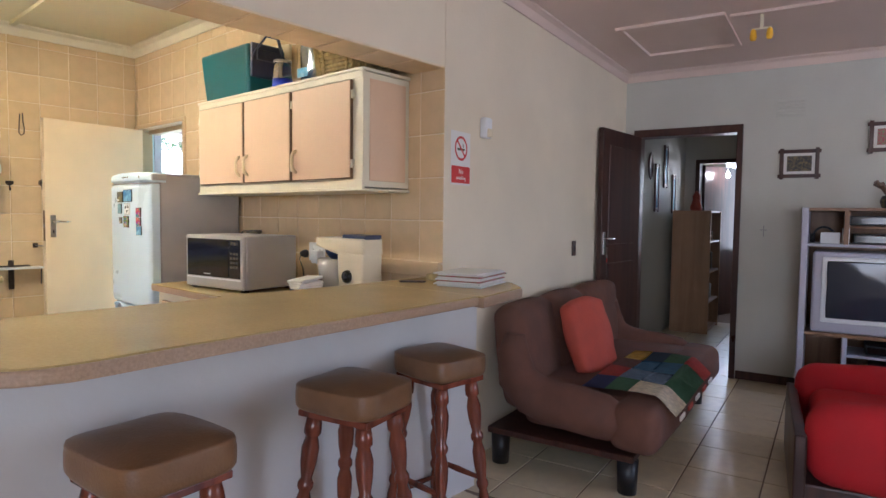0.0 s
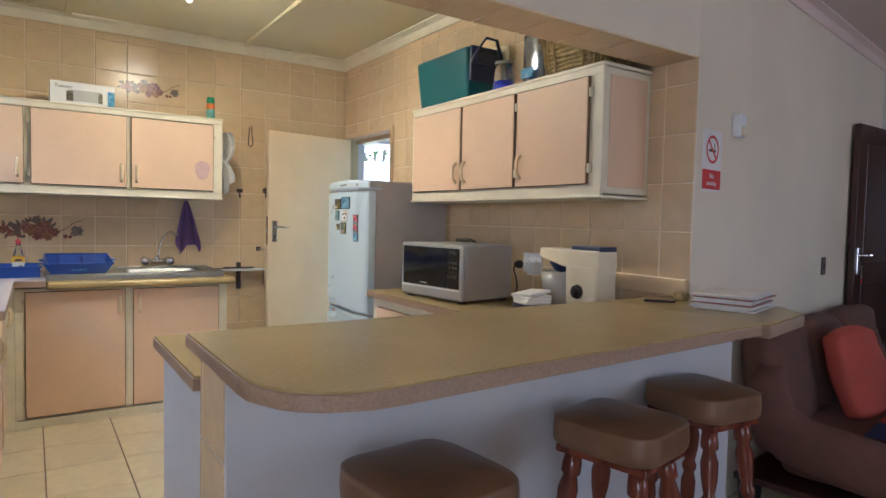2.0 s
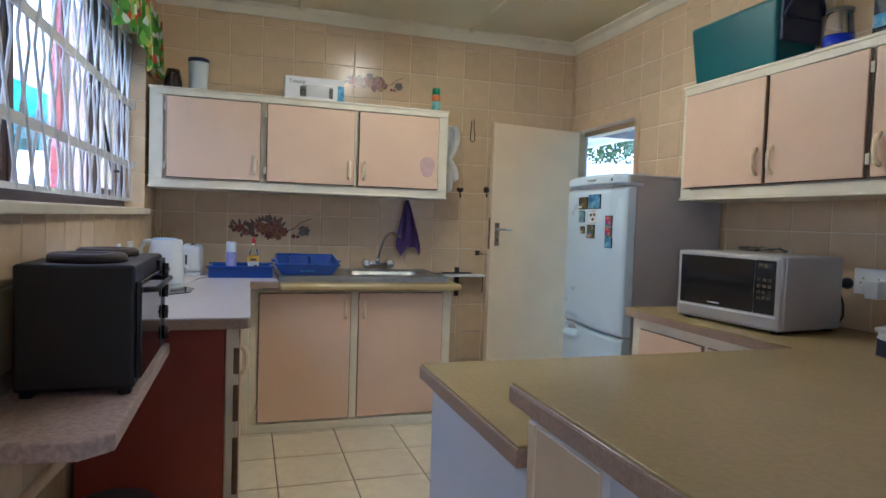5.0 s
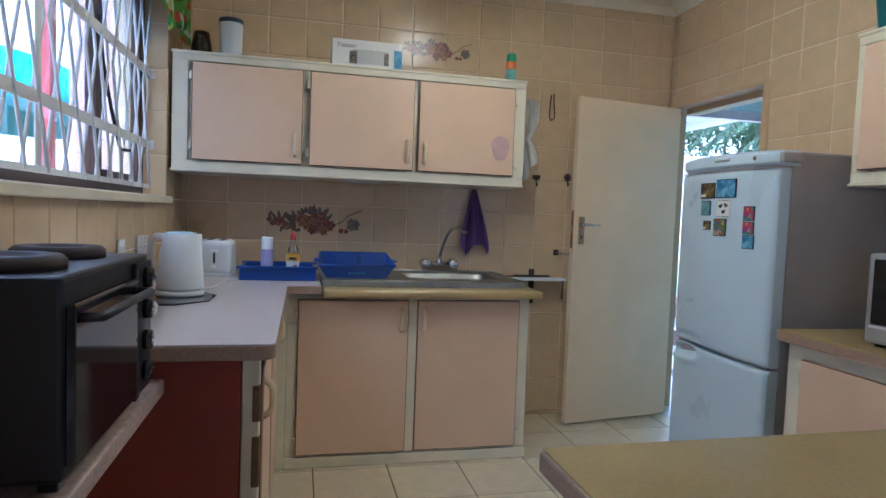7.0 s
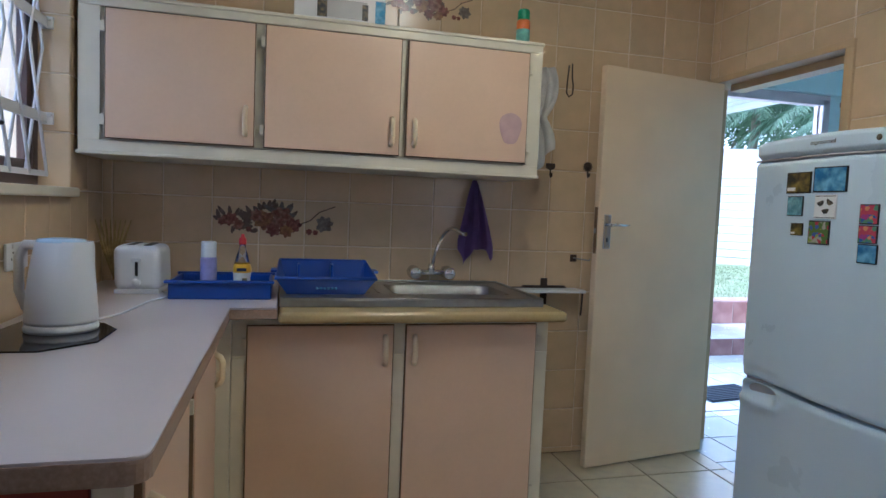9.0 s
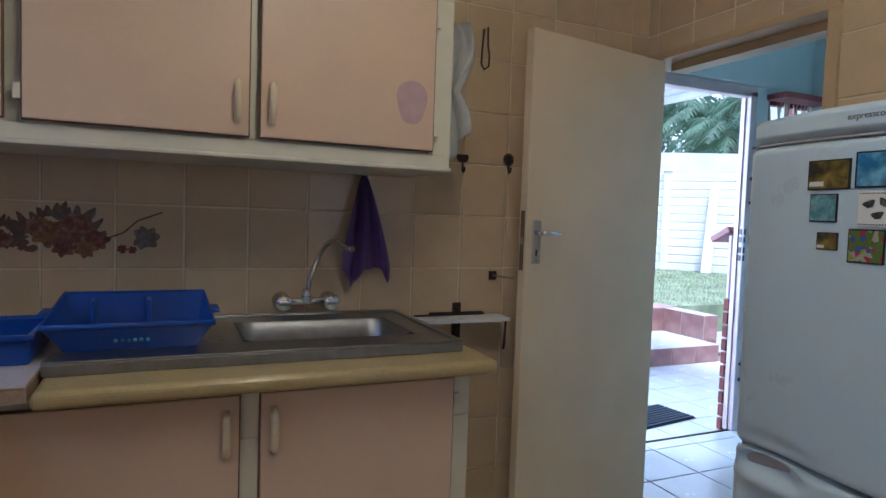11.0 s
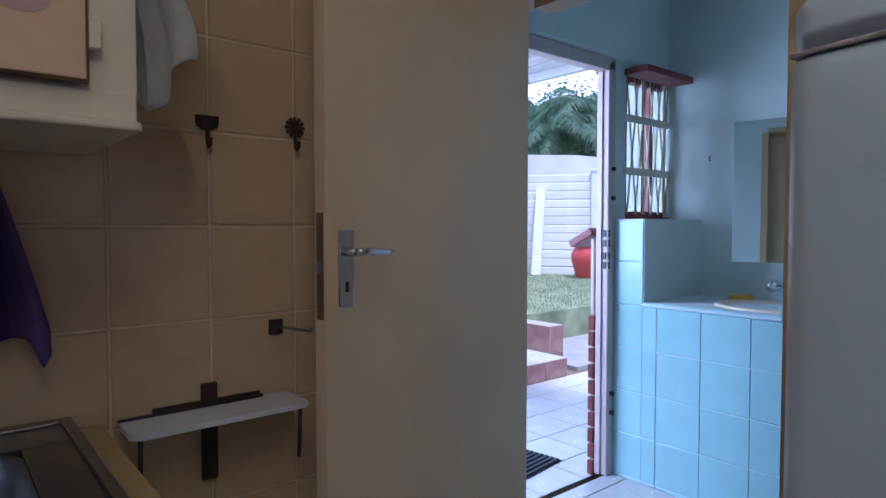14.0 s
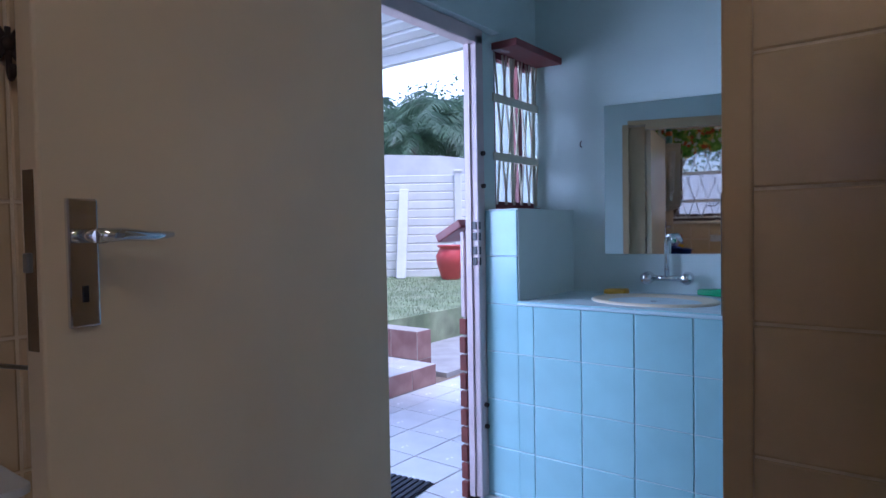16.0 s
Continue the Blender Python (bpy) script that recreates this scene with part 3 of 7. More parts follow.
# ---- doors and frames ----
def lever_handle(parent, x, y, z, side):
    """Back plate and lever on a door's face at height z; side is the way the face looks along y."""
    bm = bmesh.new()
    box(bm, x - 0.021, x + 0.021, y, y + side * 0.008, z - 0.085, z + 0.085, 0.003)
    plate = part("lock_plate", bm, M["chrome"], parent, "chrome lock plate")
    bm = bmesh.new()
    sweep(bm, [(x, y + side * 0.006, z + 0.035), (x, y + side * 0.04, z + 0.035)], 0.009, 12)
    sweep(bm, [(x - 0.004, y + side * 0.042, z + 0.035), (x + 0.03, y + side * 0.045, z + 0.037), (x + 0.075, y + side * 0.044, z + 0.034), (x + 0.11, y + side * 0.042, z + 0.036)], [0.010, 0.009, 0.007, 0.004], 10)
    part("lever", bm, M["chrome"], plate)
    bm = bmesh.new()
    box(bm, x - 0.004, x + 0.004, y + side * 0.006, y + side * 0.0092, z - 0.052, z - 0.03)
    part("keyhole", bm, M["black_matt"], plate)


# kitchen door: hinged at the corner side, standing open towards the sink wall
door = thing("door_1", "cream painted flush door standing open", "door", (-5.387, 2.43, 0.012), 99.8, kind="structure")
leaf = part("door_leaf", boxes((-0.788, 0, 0.0, 0.04, 0, 2.01, 0.004)), M["cream_door"], door)
lever_handle(door, -0.737, 0.0, 1.20, -1)
lever_handle(door, -0.737, 0.04, 1.19, 1)
part("lock_edge", boxes((-0.7895, -0.782, 0.009, 0.031, 1.09, 1.32)), M["door_edge"], door)
part("latch", boxes((-0.796, -0.782, 0.014, 0.026, 1.19, 1.215, 0.002)), M["steel"], door)

frame_k = thing("door_frame", "tan painted steel door frame in the tiled wall", "door frame", (0, 0, 0), kind="structure")
part("jamb", boxes((-5.558, -5.434, 2.426, 2.462, 0, 2.035, 0.004), (-5.60, -5.555, 2.462, 2.585, 0, 2.035, 0.003)), M["frame_tan"], frame_k)
part("jamb", boxes((-4.636, -4.591, 2.408, 2.585, 0, 2.035, 0.004), (-4.648, -4.636, 2.50, 2.585, 0, 1.99)), M["frame_tan"], frame_k)
part("head", boxes((-5.558, -4.591, 2.406, 2.585, 2.030, 2.064, 0.004), (-5.43, -4.65, 2.50, 2.585, 1.995, 2.030)), M["frame_tan"], frame_k)
part("strike_plate", boxes((-4.640, -4.634, 2.42, 2.442, 1.10, 1.30, 0.001)), M["steel"], frame_k)

# outer door frame of the scullery
frame_o = thing("door_frame", "pinkish white painted outer door frame", "door frame", (0, 0, 0), kind="structure")
part("jamb", boxes((-6.05, -5.985, 3.69, 3.747, 0.0, 2.14, 0.005), (-6.05, -6.02, 3.68, 3.69, 0.0, 2.10)), M["frame_pink"], frame_o)
part("jamb", boxes((-6.05, -5.985, 2.79, 2.86, 0.0, 2.14, 0.005)), M["frame_pink"], frame_o)
part("head", boxes((-6.05, -5.985, 2.79, 3.747, 2.10, 2.168, 0.005)), M["frame_pink"], frame_o)
for hz in (1.085, 1.135, 1.20, 1.25):
    part("strike_slot", boxes((-6.018, -5.996, 3.685, 3.691, hz, hz + 0.035), (-5.988, -5.983, 3.692, 3.706, hz, hz + 0.035)), M["black_matt"], frame_o)
for hz in (0.33, 0.43, 1.45, 1.60):
    bm = bmesh.new()
    sweep(bm, [(-5.986, 3.725, hz), (-5.97, 3.725, hz)], 0.011)
    part("fixing_bolt", bm, M["black_iron"], frame_o)

# lounge door: dark wood, open against the wall
FL = bmesh.new()
for a in ((0.085, 0.135, 3.03, 3.21, 0, 2.10), (0.92, 0.965, 3.03, 3.21, 0, 2.10), (0.085, 0.965, 3.028, 3.212, 2.04, 2.105)):
    box(FL, *a, 0.004, m=LOUNGE)
setting("door_frame", FL, M["dark_wood"], "dark stained wooden door frame", "door frame")
ldoor = thing("door_2", "dark stained wooden door standing open against the wall", "door", lounge_at(0.135, 3.02, 0.01), LOUNGE_TURN - 97, kind="structure")
part("door_leaf", boxes((0, 0.77, -0.02, 0.02, 0, 2.03, 0.003)), M["dark_wood"], ldoor)
for z0, z1 in ((0.15, 0.95), (1.1, 1.9)):
    part("panel", boxes((0.12, 0.65, -0.026, 0.026, z0, z1, 0.006)), M["dark_wood"], ldoor)
bm = boxes((0.70, 0.74, 0.02, 0.028, 1.02, 1.2, 0.002))
sweep(bm, [(0.72, 0.028, 1.15), (0.72, 0.06, 1.15), (0.61, 0.062, 1.15)], 0.008)
part("door_handle", bm, M["chrome"], ldoor)
bm = boxes((0.712, 0.728, 0.028, 0.05, 1.075, 1.08, 0.001), (0.716, 0.724, 0.046, 0.049, 1.02, 1.076, 0.001))
lathe(bm, [(0, 0), (0.014, 0), (0.014, 0.003), (0, 0.003)], 12, pose(0.72, 0.046, 1.01, -90, 0, 0))
part("key", bm, M["steel"], ldoor)
part("key_tag", boxes((0.714, 0.726, 0.046, 0.052, 0.96, 0.995, 0.002)), M["print_red"], ldoor, "red key tag")

# ---- bar, half wall and kitchen counters ----
bm = prism(bmesh.new(), [(-2.056, 0.445), (-1.80, 0.445), (-1.80, 2.50), (-2.056, 2.50)], 0, 0.975)
half_wall = setting("wall_bar", bm, M["bar_wall"], "white painted half wall under the breakfast bar", "wall")


def rounded(points, r_index, r, steps=8):
    """The outline with the corner r_index rounded by radius r."""
    p = [Vector(q) for q in points]
    a, b, c = p[r_index - 1], p[r_index], p[(r_index + 1) % len(p)]
    d1, d2 = (a - b).normalized(), (c - b).normalized()
    s, e = b + d1 * r, b + d2 * r
    arc = []
    for i in range(steps + 1):
        t = i / steps
        arc.append((s * (1 - t) ** 2 + b * 2 * t * (1 - t) + e * t ** 2))
    return [tuple(q) for q in p[:r_index] + arc + p[r_index + 1:]]


bar = thing("breakfast_bar", "mustard beige laminate breakfast bar top with a speckled edge", "bar counter")
BAR = [(-2.06, 0.405), (-1.325, 0.40), (-1.415, 2.02), (-2.06, 2.02)]
bar_outline = rounded(BAR, 1, 0.24)
part("edge_strip", prism(bmesh.new(), bar_outline, 0.982, 1.016, 0.006), M["bar_edge"], bar, "speckled brown edge strip")
inner = [(x + (0.004 if x < -1.9 else -0.004), y + (0.004 if y < 1 else 0)) for x, y in bar_outline]
part("top", prism(bmesh.new(), inner, 1.012, 1.021, 0.003), M["bar_top"], bar)
part("shelf_edge", prism(bmesh.new(), [(-2.06, 2.024), (-1.392, 2.024), (-1.47, 2.40), (-1.60, 2.52), (-1.97, 2.60), (-1.955, 2.415), (-2.06, 2.415)], 0.974, 1.016, 0.006), M["bar_edge"], bar)
part("shelf_top", prism(bmesh.new(), [(-2.056, 2.024), (-1.396, 2.024), (-1.475, 2.397), (-1.603, 2.515), (-1.967, 2.59), (-1.951, 2.411), (-2.056, 2.411)], 1.012, 1.0208, 0.003), M["bar_top"], bar)


def worktop(name, outline, top_mat, edge_mat, label, z=0.90):
    t = thing(name, label, "worktop")
    part("edge_strip", prism(bmesh.new(), outline, z - 0.042, z - 0.005, 0.005), edge_mat, t)
    cx, cy = sum(p[0] for p in outline) / len(outline), sum(p[1] for p in outline) / len(outline)
    part("top", prism(bmesh.new(), [(cx + (x - cx) * 0.996, cy + (y - cy) * 0.996) for x, y in outline], z - 0.007, z, 0.003), top_mat, t)
    return t


worktop("worktop", [(-2.71, 0.425), (-2.064, 0.425), (-2.064, 2.41), (-3.71, 2.41), (-3.71, 1.765), (-2.71, 1.765)], M["bar_top"], M["bar_edge"], "mustard beige laminate worktop behind the bar")
worktop("worktop", rounded([(-5.49, -0.612), (-3.44, -0.612), (-3.44, -0.022), (-4.74, -0.022), (-4.74, 0.14), (-5.49, 0.14)], 2, 0.03, 4), M["counter_grey"], M["bar_edge"], "pale laminate worktop under the window", 0.918)
sink_top = thing("worktop", "beige laminate worktop holding the steel sink", "worktop")
part("front_strip", box(bmesh.new(), -5.0, -4.735, 0.143, 1.265, 0.858, 0.90, 0.017, seg=4), M["bar_top"], sink_top)
part("back_strip", boxes((-5.49, -5.33, 0.143, 1.265, 0.858, 0.90)), M["bar_top"], sink_top)
part("end_strip", boxes((-5.33, -5.0, 0.143, 0.60, 0.858, 0.8995)), M["bar_top"], sink_top)
part("end_strip", boxes((-5.33, -5.0, 1.12, 1.265, 0.858, 0.8995)), M["bar_top"], sink_top)


# ---- cabinets ----
def cabinet_door(parent, w, h, handle_side, m, hinge=True, handle_low=True):
    """A flush door with a brown board edge; built in x (width), z (height), facing -y, then moved by m."""
    bm = boxes((-w / 2, w / 2, -0.014, 0, 0, h, 0.002))
    bmesh.ops.transform(bm, matrix=m, verts=bm.verts)
    d = part("door", bm, M["door_edge"], parent, "brown edged cabinet door")
    bm = boxes((-w / 2 + 0.004, w / 2 - 0.004, -0.019, -0.013, 0.004, h - 0.004, 0.002))
    bmesh.ops.transform(bm, matrix=m, verts=bm.verts)
    part("panel", bm, M["door_panel"], d, "pinkish cream laminate panel")
    bm = bmesh.new()
    hx = handle_side * (w / 2 - 0.035)
    z0 = 0.045 if handle_low else h - 0.155
    sweep(bm, [(hx, -0.016, z0), (hx, -0.036, z0 + 0.012), (hx, -0.043, z0 + 0.03), (hx, -0.043, z0 + 0.08), (hx, -0.036, z0 + 0.098), (hx, -0.016, z0 + 0.11)], 0.009, 8, 1.3)
    bmesh.ops.transform(bm, matrix=m, verts=bm.verts)
    part("handle", bm, M["handle"], d, "ivory plastic bow handle")
    for hz in (0.07, h - 0.07):
        bm = boxes((-handle_side * (w / 2 + 0.008) - 0.008, -handle_side * (w / 2 + 0.008) + 0.008, -0.016, 0.0, hz - 0.02, hz + 0.02, 0.002))
        bmesh.ops.transform(bm, matrix=m, verts=bm.verts)
        part("hinge", bm, M["cab_white"], d)
    return d


def wall_cabinet(name, width, depth, height, doors, label, at, turn):
    """Back against y = 0, front towards -y, x from 0 to width."""
    t = thing(name, label, "cabinet", at, turn)
    part("body", boxes((0, width, -depth, 0, 0, height, 0.004)), M["cab_white"], t)
    part("face_frame", boxes((-0.004, width + 0.004, -depth - 0.016, -depth + 0.001, -0.008, 0.035, 0.003), (-0.004, width + 0.004, -depth - 0.016, -depth + 0.001, height - 0.03, height + 0.004, 0.003),
                             (-0.004, 0.07, -depth - 0.014, -depth, 0.03, height - 0.03), (width - 0.07, width + 0.004, -depth - 0.014, -depth, 0.03, height - 0.03)), M["cab_white"], t)
    part("top_board", boxes((-0.01, width + 0.01, -depth - 0.022, 0, height + 0.003, height + 0.018, 0.004)), M["cab_white"], t)
    part("bottom_board", boxes((-0.01, width + 0.01, -depth - 0.024, 0, -0.020, -0.007, 0.004)), M["cab_white"], t)
    for x0, x1, side in doors:
        cabinet_door(t, x1 - x0, height - 0.075, side, pose((x0 + x1) / 2, -depth - 0.016, 0.04))
    return t


# over the sink: faces the room
wc_sink = wall_cabinet("wall_cabinet", 1.846, 0.385, 0.56, [(0.09, 0.63, 1), (0.665, 1.215, 1), (1.24, 1.785, -1)], "white cabinet with three pinkish doors above the sink", (-5.5, -0.598, 1.465), 90)
# over the worktop beside the bar
wc_bar = wall_cabinet("wall_cabinet", 1.57, 0.30, 0.545, [(0.035, 0.545, 1), (0.56, 1.01, -1), (1.03, 1.505, -1)], "white cabinet with three pinkish doors beside the opening", (-3.765, 2.42, 1.463), 0)

part("side_panel", boxes((1.571, 1.576, -0.27, -0.03, 0.03, 0.515, 0.002)), M["door_panel"], wc_bar, "pinkish laminate side panel")

# under the sink
base_sink = thing("base_cabinet", "white cabinet with two pinkish doors under the sink", "cabinet", (-5.49, -0.02, 0), 90)
part("body", boxes((0.0, 1.245, -0.655, -0.02, 0.0, 0.72, 0.004)), M["cab_white"], base_sink)
part("front_rail", boxes((0.0, 1.245, -0.655, -0.60, 0.72, 0.858, 0.003)), M["cab_white"], base_sink)
part("side_panel", boxes((1.225, 1.245, -0.60, -0.02, 0.72, 0.858, 0.003)), M["cab_white"], base_sink)
part("corner_filler", boxes((-0.085, 0.0, -0.668, -0.60, 0.0, 0.857, 0.003)), M["cab_white"], base_sink)
part("plinth", boxes((-0.0, 1.25, -0.67, -0.655, 0.0, 0.055, 0.004)), M["cab_white"], base_sink)
cabinet_door(base_sink, 0.545, 0.775, 1, pose(0.325, -0.655, 0.065), handle_low=False)
cabinet_door(base_sink, 0.545, 0.775, -1, pose(0.915, -0.655, 0.065), handle_low=False)

# under the window worktop, with a red painted end
base_win = thing("base_cabinet", "worn cream cabinet with a brick red end panel", "cabinet", (-5.49, -0.61, 0))
part("body", boxes((0.66, 1.985, 0.02, 0.53, 0.0, 0.876, 0.004)), M["cab_white"], base_win)
part("end_panel", boxes((1.986, 2.012, 0.005, 0.50, 0.0, 0.874, 0.003)), M["red_panel"], base_win, "brick red painted end panel")
part("front_frame", boxes((1.95, 2.014, 0.503, 0.548, 0, 0.875, 0.003)), M["cab_white"], base_win)
for z0, z1 in ((0.05, 0.18), (0.24, 0.46), (0.52, 0.66), (0.70, 0.80)):
    part("chipped_edge", boxes((1.994, 2.017, 0.53, 0.551, z0, z1, 0.004)), M["door_edge"], base_win)
for x0 in (0.80, 1.40):
    cabinet_door(base_win, 0.5, 0.72, 1 if x0 < 1 else -1, pose(x0 + 0.25, 0.535, 0.1, 0, 0, 180), handle_low=False)

# behind the bar
base_bar = thing("base_cabinet", "white painted cabinet under the worktop behind the bar", "cabinet", (0, 0, 0))
part("body", boxes((-2.66, -2.045, 0.47, 2.40, 0.08, 0.857, 0.004)), M["bar_wall"], base_bar)
part("end_panel", boxes((-2.68, -2.045, 0.455, 0.469, 0, 0.857, 0.003)), M["bar_wall"], base_bar)
part("plinth", boxes((-2.62, -2.05, 0.47, 2.40, 0.0, 0.08, 0.003)), M["cab_white"], base_bar)
base_mw = thing("base_cabinet", "white cabinet with pinkish doors under the microwave", "cabinet", (-3.70, 2.41, 0))
part("body", boxes((0.02, 1.015, -0.615, 0, 0, 0.857, 0.004)), M["cab_white"], base_mw)
cabinet_door(base_mw, 0.43, 0.74, 1, pose(0.31, -0.615, 0.07), handle_low=False)
cabinet_door(base_mw, 0.43, 0.74, -1, pose(0.77, -0.615, 0.07), handle_low=False)


def soft(bm, x0, x1, y0, y1, z0, z1, r, m=None, puff=0.0, seed=0.0):
    """A cushion: a box with round edges, a little puffed and uneven."""
    c = bmesh.new()
    box(c, x0, x1, y0, y1, z0, z1, r, seg=4)
    bmesh.ops.subdivide_edges(c, edges=[e for e in c.edges if e.calc_length() > 0.12], cuts=5, use_grid_fill=True)
    cx, cy, cz = (x0 + x1) / 2, (y0 + y1) / 2, (z0 + z1) / 2
    for v in c.verts:
        d = Vector(((v.co.x - cx) / (x1 - x0), (v.co.y - cy) / (y1 - y0), (v.co.z - cz) / (z1 - z0)))
        n = noise.noise(v.co * 5 + Vector((seed, 0, 0))) * 0.008
        v.co += v.normal * (n + puff * max(0, 1 - 4 * (d.x ** 2 + d.y ** 2 + d.z ** 2 - 0.25)))
    for f in c.faces:
        f.smooth = True
    me = bpy.data.meshes.new("tmp")
    c.to_mesh(me)
    c.free()
    if m is not None:
        me.transform(m)
    bm.from_mesh(me)
    bpy.data.meshes.remove(me)
    return bm


# ---- kitchen window ----
win = thing("window_1", "dark brown casement window with a white sill", "window", (0, 0, 0), kind="structure")
X0, X1, Z0, Z1 = WIN
part("window_sill", boxes((X0 + 0.005, X1, -0.80, -0.585, Z0 - 0.03, Z0 + 0.004, 0.006)), M["cab_white"], win)
for x0, x1, z0, z1 in ((X0, X1, Z0 + 0.004, Z0 + 0.05), (X0, X1, Z1 - 0.05, Z1), (X0, X0 + 0.045, Z0 + 0.05, Z1 - 0.05), (X1 - 0.05, X1, Z0 + 0.05, Z1 - 0.05)):
    part("window_frame", boxes((x0, x1, -0.775, -0.725, z0, z1, 0.003)), M["brown_window"], win)
for mx in (-4.40, -3.27):
    part("mullion", boxes((mx - 0.024, mx + 0.024, -0.773, -0.727, Z0 + 0.05, Z1 - 0.05, 0.004)), M["brown_window"], win)
for a, b in ((X0 + 0.045, -4.424), (-3.246, X1 - 0.05)):
    p = part("pane", boxes((a, b, -0.752, -0.748, Z0 + 0.05, Z1 - 0.05)), M["glass"], win)
    p.visible_shadow = False
    for x0, x1, z0, z1 in ((a, b, Z0 + 0.05, Z0 + 0.095), (a, b, Z1 - 0.09, Z1 - 0.05), (a, a + 0.035, Z0 + 0.095, Z1 - 0.09), (b - 0.035, b, Z0 + 0.095, Z1 - 0.09)):
        part("sash", boxes((x0, x1, -0.770, -0.732, z0, z1, 0.003)), M["brown_window"], p)
p = part("pane", boxes((-4.376, -3.294, -0.752, -0.748, Z0 + 0.05, Z1 - 0.05)), M["glass"], win)
p.visible_shadow = False
part("open_sash", boxes((-4.36, -4.30, -0.90, -0.86, Z0 + 0.05, Z1 - 0.05, 0.004)), material("red_outer_paint", (0.50, 0.10, 0.13), 0.4, vary=0.08), win, "red painted outer stile of a sash")
bm = bmesh.new()
sweep(bm, [(-4.385, -0.725, 1.98), (-4.41, -0.715, 1.80), (-4.48, -0.705, 1.64), (-4.57, -0.70, 1.51), (-4.60, -0.70, 1.495), (-4.69, -0.69, 1.50)], 0.007)
part("stay", bm, M["black_iron"], win, "black casement stay")

guard = thing("window_guard", "white painted steel trellis burglar guard", "window guard", (0, 0, 0))
for hz, hw in ((1.36, 0.010), (1.562, 0.019), (1.905, 0.019), (2.27, 0.012)):
    part("flat_bar", boxes((X0 + 0.002, X1 - 0.01, -0.702, -0.692, hz - hw, hz + hw, 0.002)), M["guard_white"], guard)
for vx in (-3.78, -2.55):
    part("flat_bar", boxes((vx - 0.02, vx + 0.02, -0.708, -0.702, 1.35, 2.28, 0.002)), M["guard_white"], guard)
for hz in (1.562, 1.905):
    bm = bmesh.new()
    box(bm, X0 + 0.001, X0 + 0.014, -0.712, -0.672, hz - 0.022, hz + 0.022, 0.003)
    sweep(bm, [(X0 + 0.012, -0.682, hz + 0.012), (X0 + 0.028, -0.682, hz + 0.012)], 0.006)
    part("fixing", bm, M["guard_white"], guard)
for i in range(17):
    for s in (-1, 1):
        xm = X0 + 0.10 + i * 0.155
        xa, xb = xm - s * 0.0775, xm + s * 0.0775
        if min(xa, xb) < X0 + 0.005 or max(xa, xb) > X1:
            continue
        bm = bmesh.new()
        yy = -0.697 + s * 0.007
        sweep(bm, [(xa, yy, 1.355), (xb, yy, 1.81), (xa, yy, 2.275)], 0.0055, 6)
        part("trellis_rod", bm, M["guard_white"], guard)

curtain = thing("curtain_valance", "short green fruit print cotton valance on a rod", "curtain", (0, 0, 0))
part("cloth", sheet(bmesh.new(), 160, 10, lambda u, v: (-5.28 + 2.85 * u, -0.565 + 0.022 * math.sin(u * 95) * (0.4 + 0.6 * v) + 0.01 * math.sin(u * 37), 2.44 - v * (0.30 + 0.03 * math.sin(u * 60) + 0.035 * math.sin(u * 17))), 0.002), M["fruit_print"], curtain)
bm = bmesh.new()
sweep(bm, [(-5.3, -0.57, 2.43), (-2.42, -0.57, 2.43)], 0.008)
part("rod", bm, M["cab_white"], curtain)

# ---- ceiling tube ----
tube = thing("tube_light", "fluorescent tube light on the kitchen ceiling", "ceiling light", (-3.88, 0.89, 2.72))
part("base", boxes((-0.62, 0.62, -0.035, 0.035, -0.045, 0.0, 0.006)), M["white_plastic"], tube)
bm = bmesh.new()
sweep(bm, [(-0.59, 0, -0.064), (0.59, 0, -0.064)], 0.013, 12)
part("tube", bm, M["tube"], tube)

# ---- sink ----
sink = thing("sink", "brushed steel sink with drainer set into the worktop", "sink", (-5.46, 0.145, 0.90))
bm = bmesh.new()
W, D, H = 1.065, 0.60, 0.030
bx0, bx1, by0, by1 = 0.46, 0.97, 0.14, 0.45
# x is along the wall (world y), y out from the wall (world x)
box(bm, 0, D, 0, W, 0, H, 0.004)
bmesh.ops.delete(bm, geom=[f for f in bm.faces if abs(f.normal.z) > 0.9 and f.calc_area() > 0.2], context="FACES")
for a in ((0, by0, 0, W), (by1, D, 0, W), (by0, by1, 0, bx0), (by0, by1, bx1, W)):
    box(bm, a[0] + 0.002, a[1] - (0.002 if a[1] == D else 0), a[2] + 0.002, a[3] - 0.002, H - 0.006, H, 0.0)
part("drainer", bm, M["steel"], sink)
part("rim", boxes((D - 0.03, D, 0.0, W - 0.021, H, H + 0.006, 0.003)), M["steel"], sink)
part("rim", boxes((0.0, 0.03, 0.0, W - 0.021, H, H + 0.006, 0.003)), M["steel"], sink)
part("rim", boxes((0.0, D, W - 0.02, W, H, H + 0.006, 0.003)), M["steel"], sink)
bm = bmesh.new()
rings = []
for inset, z in ((0, 0.0295), (0.008, 0.022), (0.014, -0.06), (0.022, -0.125), (0.045, -0.145), (0.10, -0.15)):
    rr, pts = 0.055 - inset * 0.3, []
    for cxx, cyy, a0 in ((by1 - inset - rr, bx1 - inset - rr, 0), (by0 + inset + rr, bx1 - inset - rr, 90), (by0 + inset + rr, bx0 + inset + rr, 180), (by1 - inset - rr, bx0 + inset + rr, 270)):
        for k in range(6):
            a = radians(a0 + 18 * k)
            pts.append(bm.verts.new((cxx + rr * math.cos(a), cyy + rr * math.sin(a), z)))
    rings.append(pts)
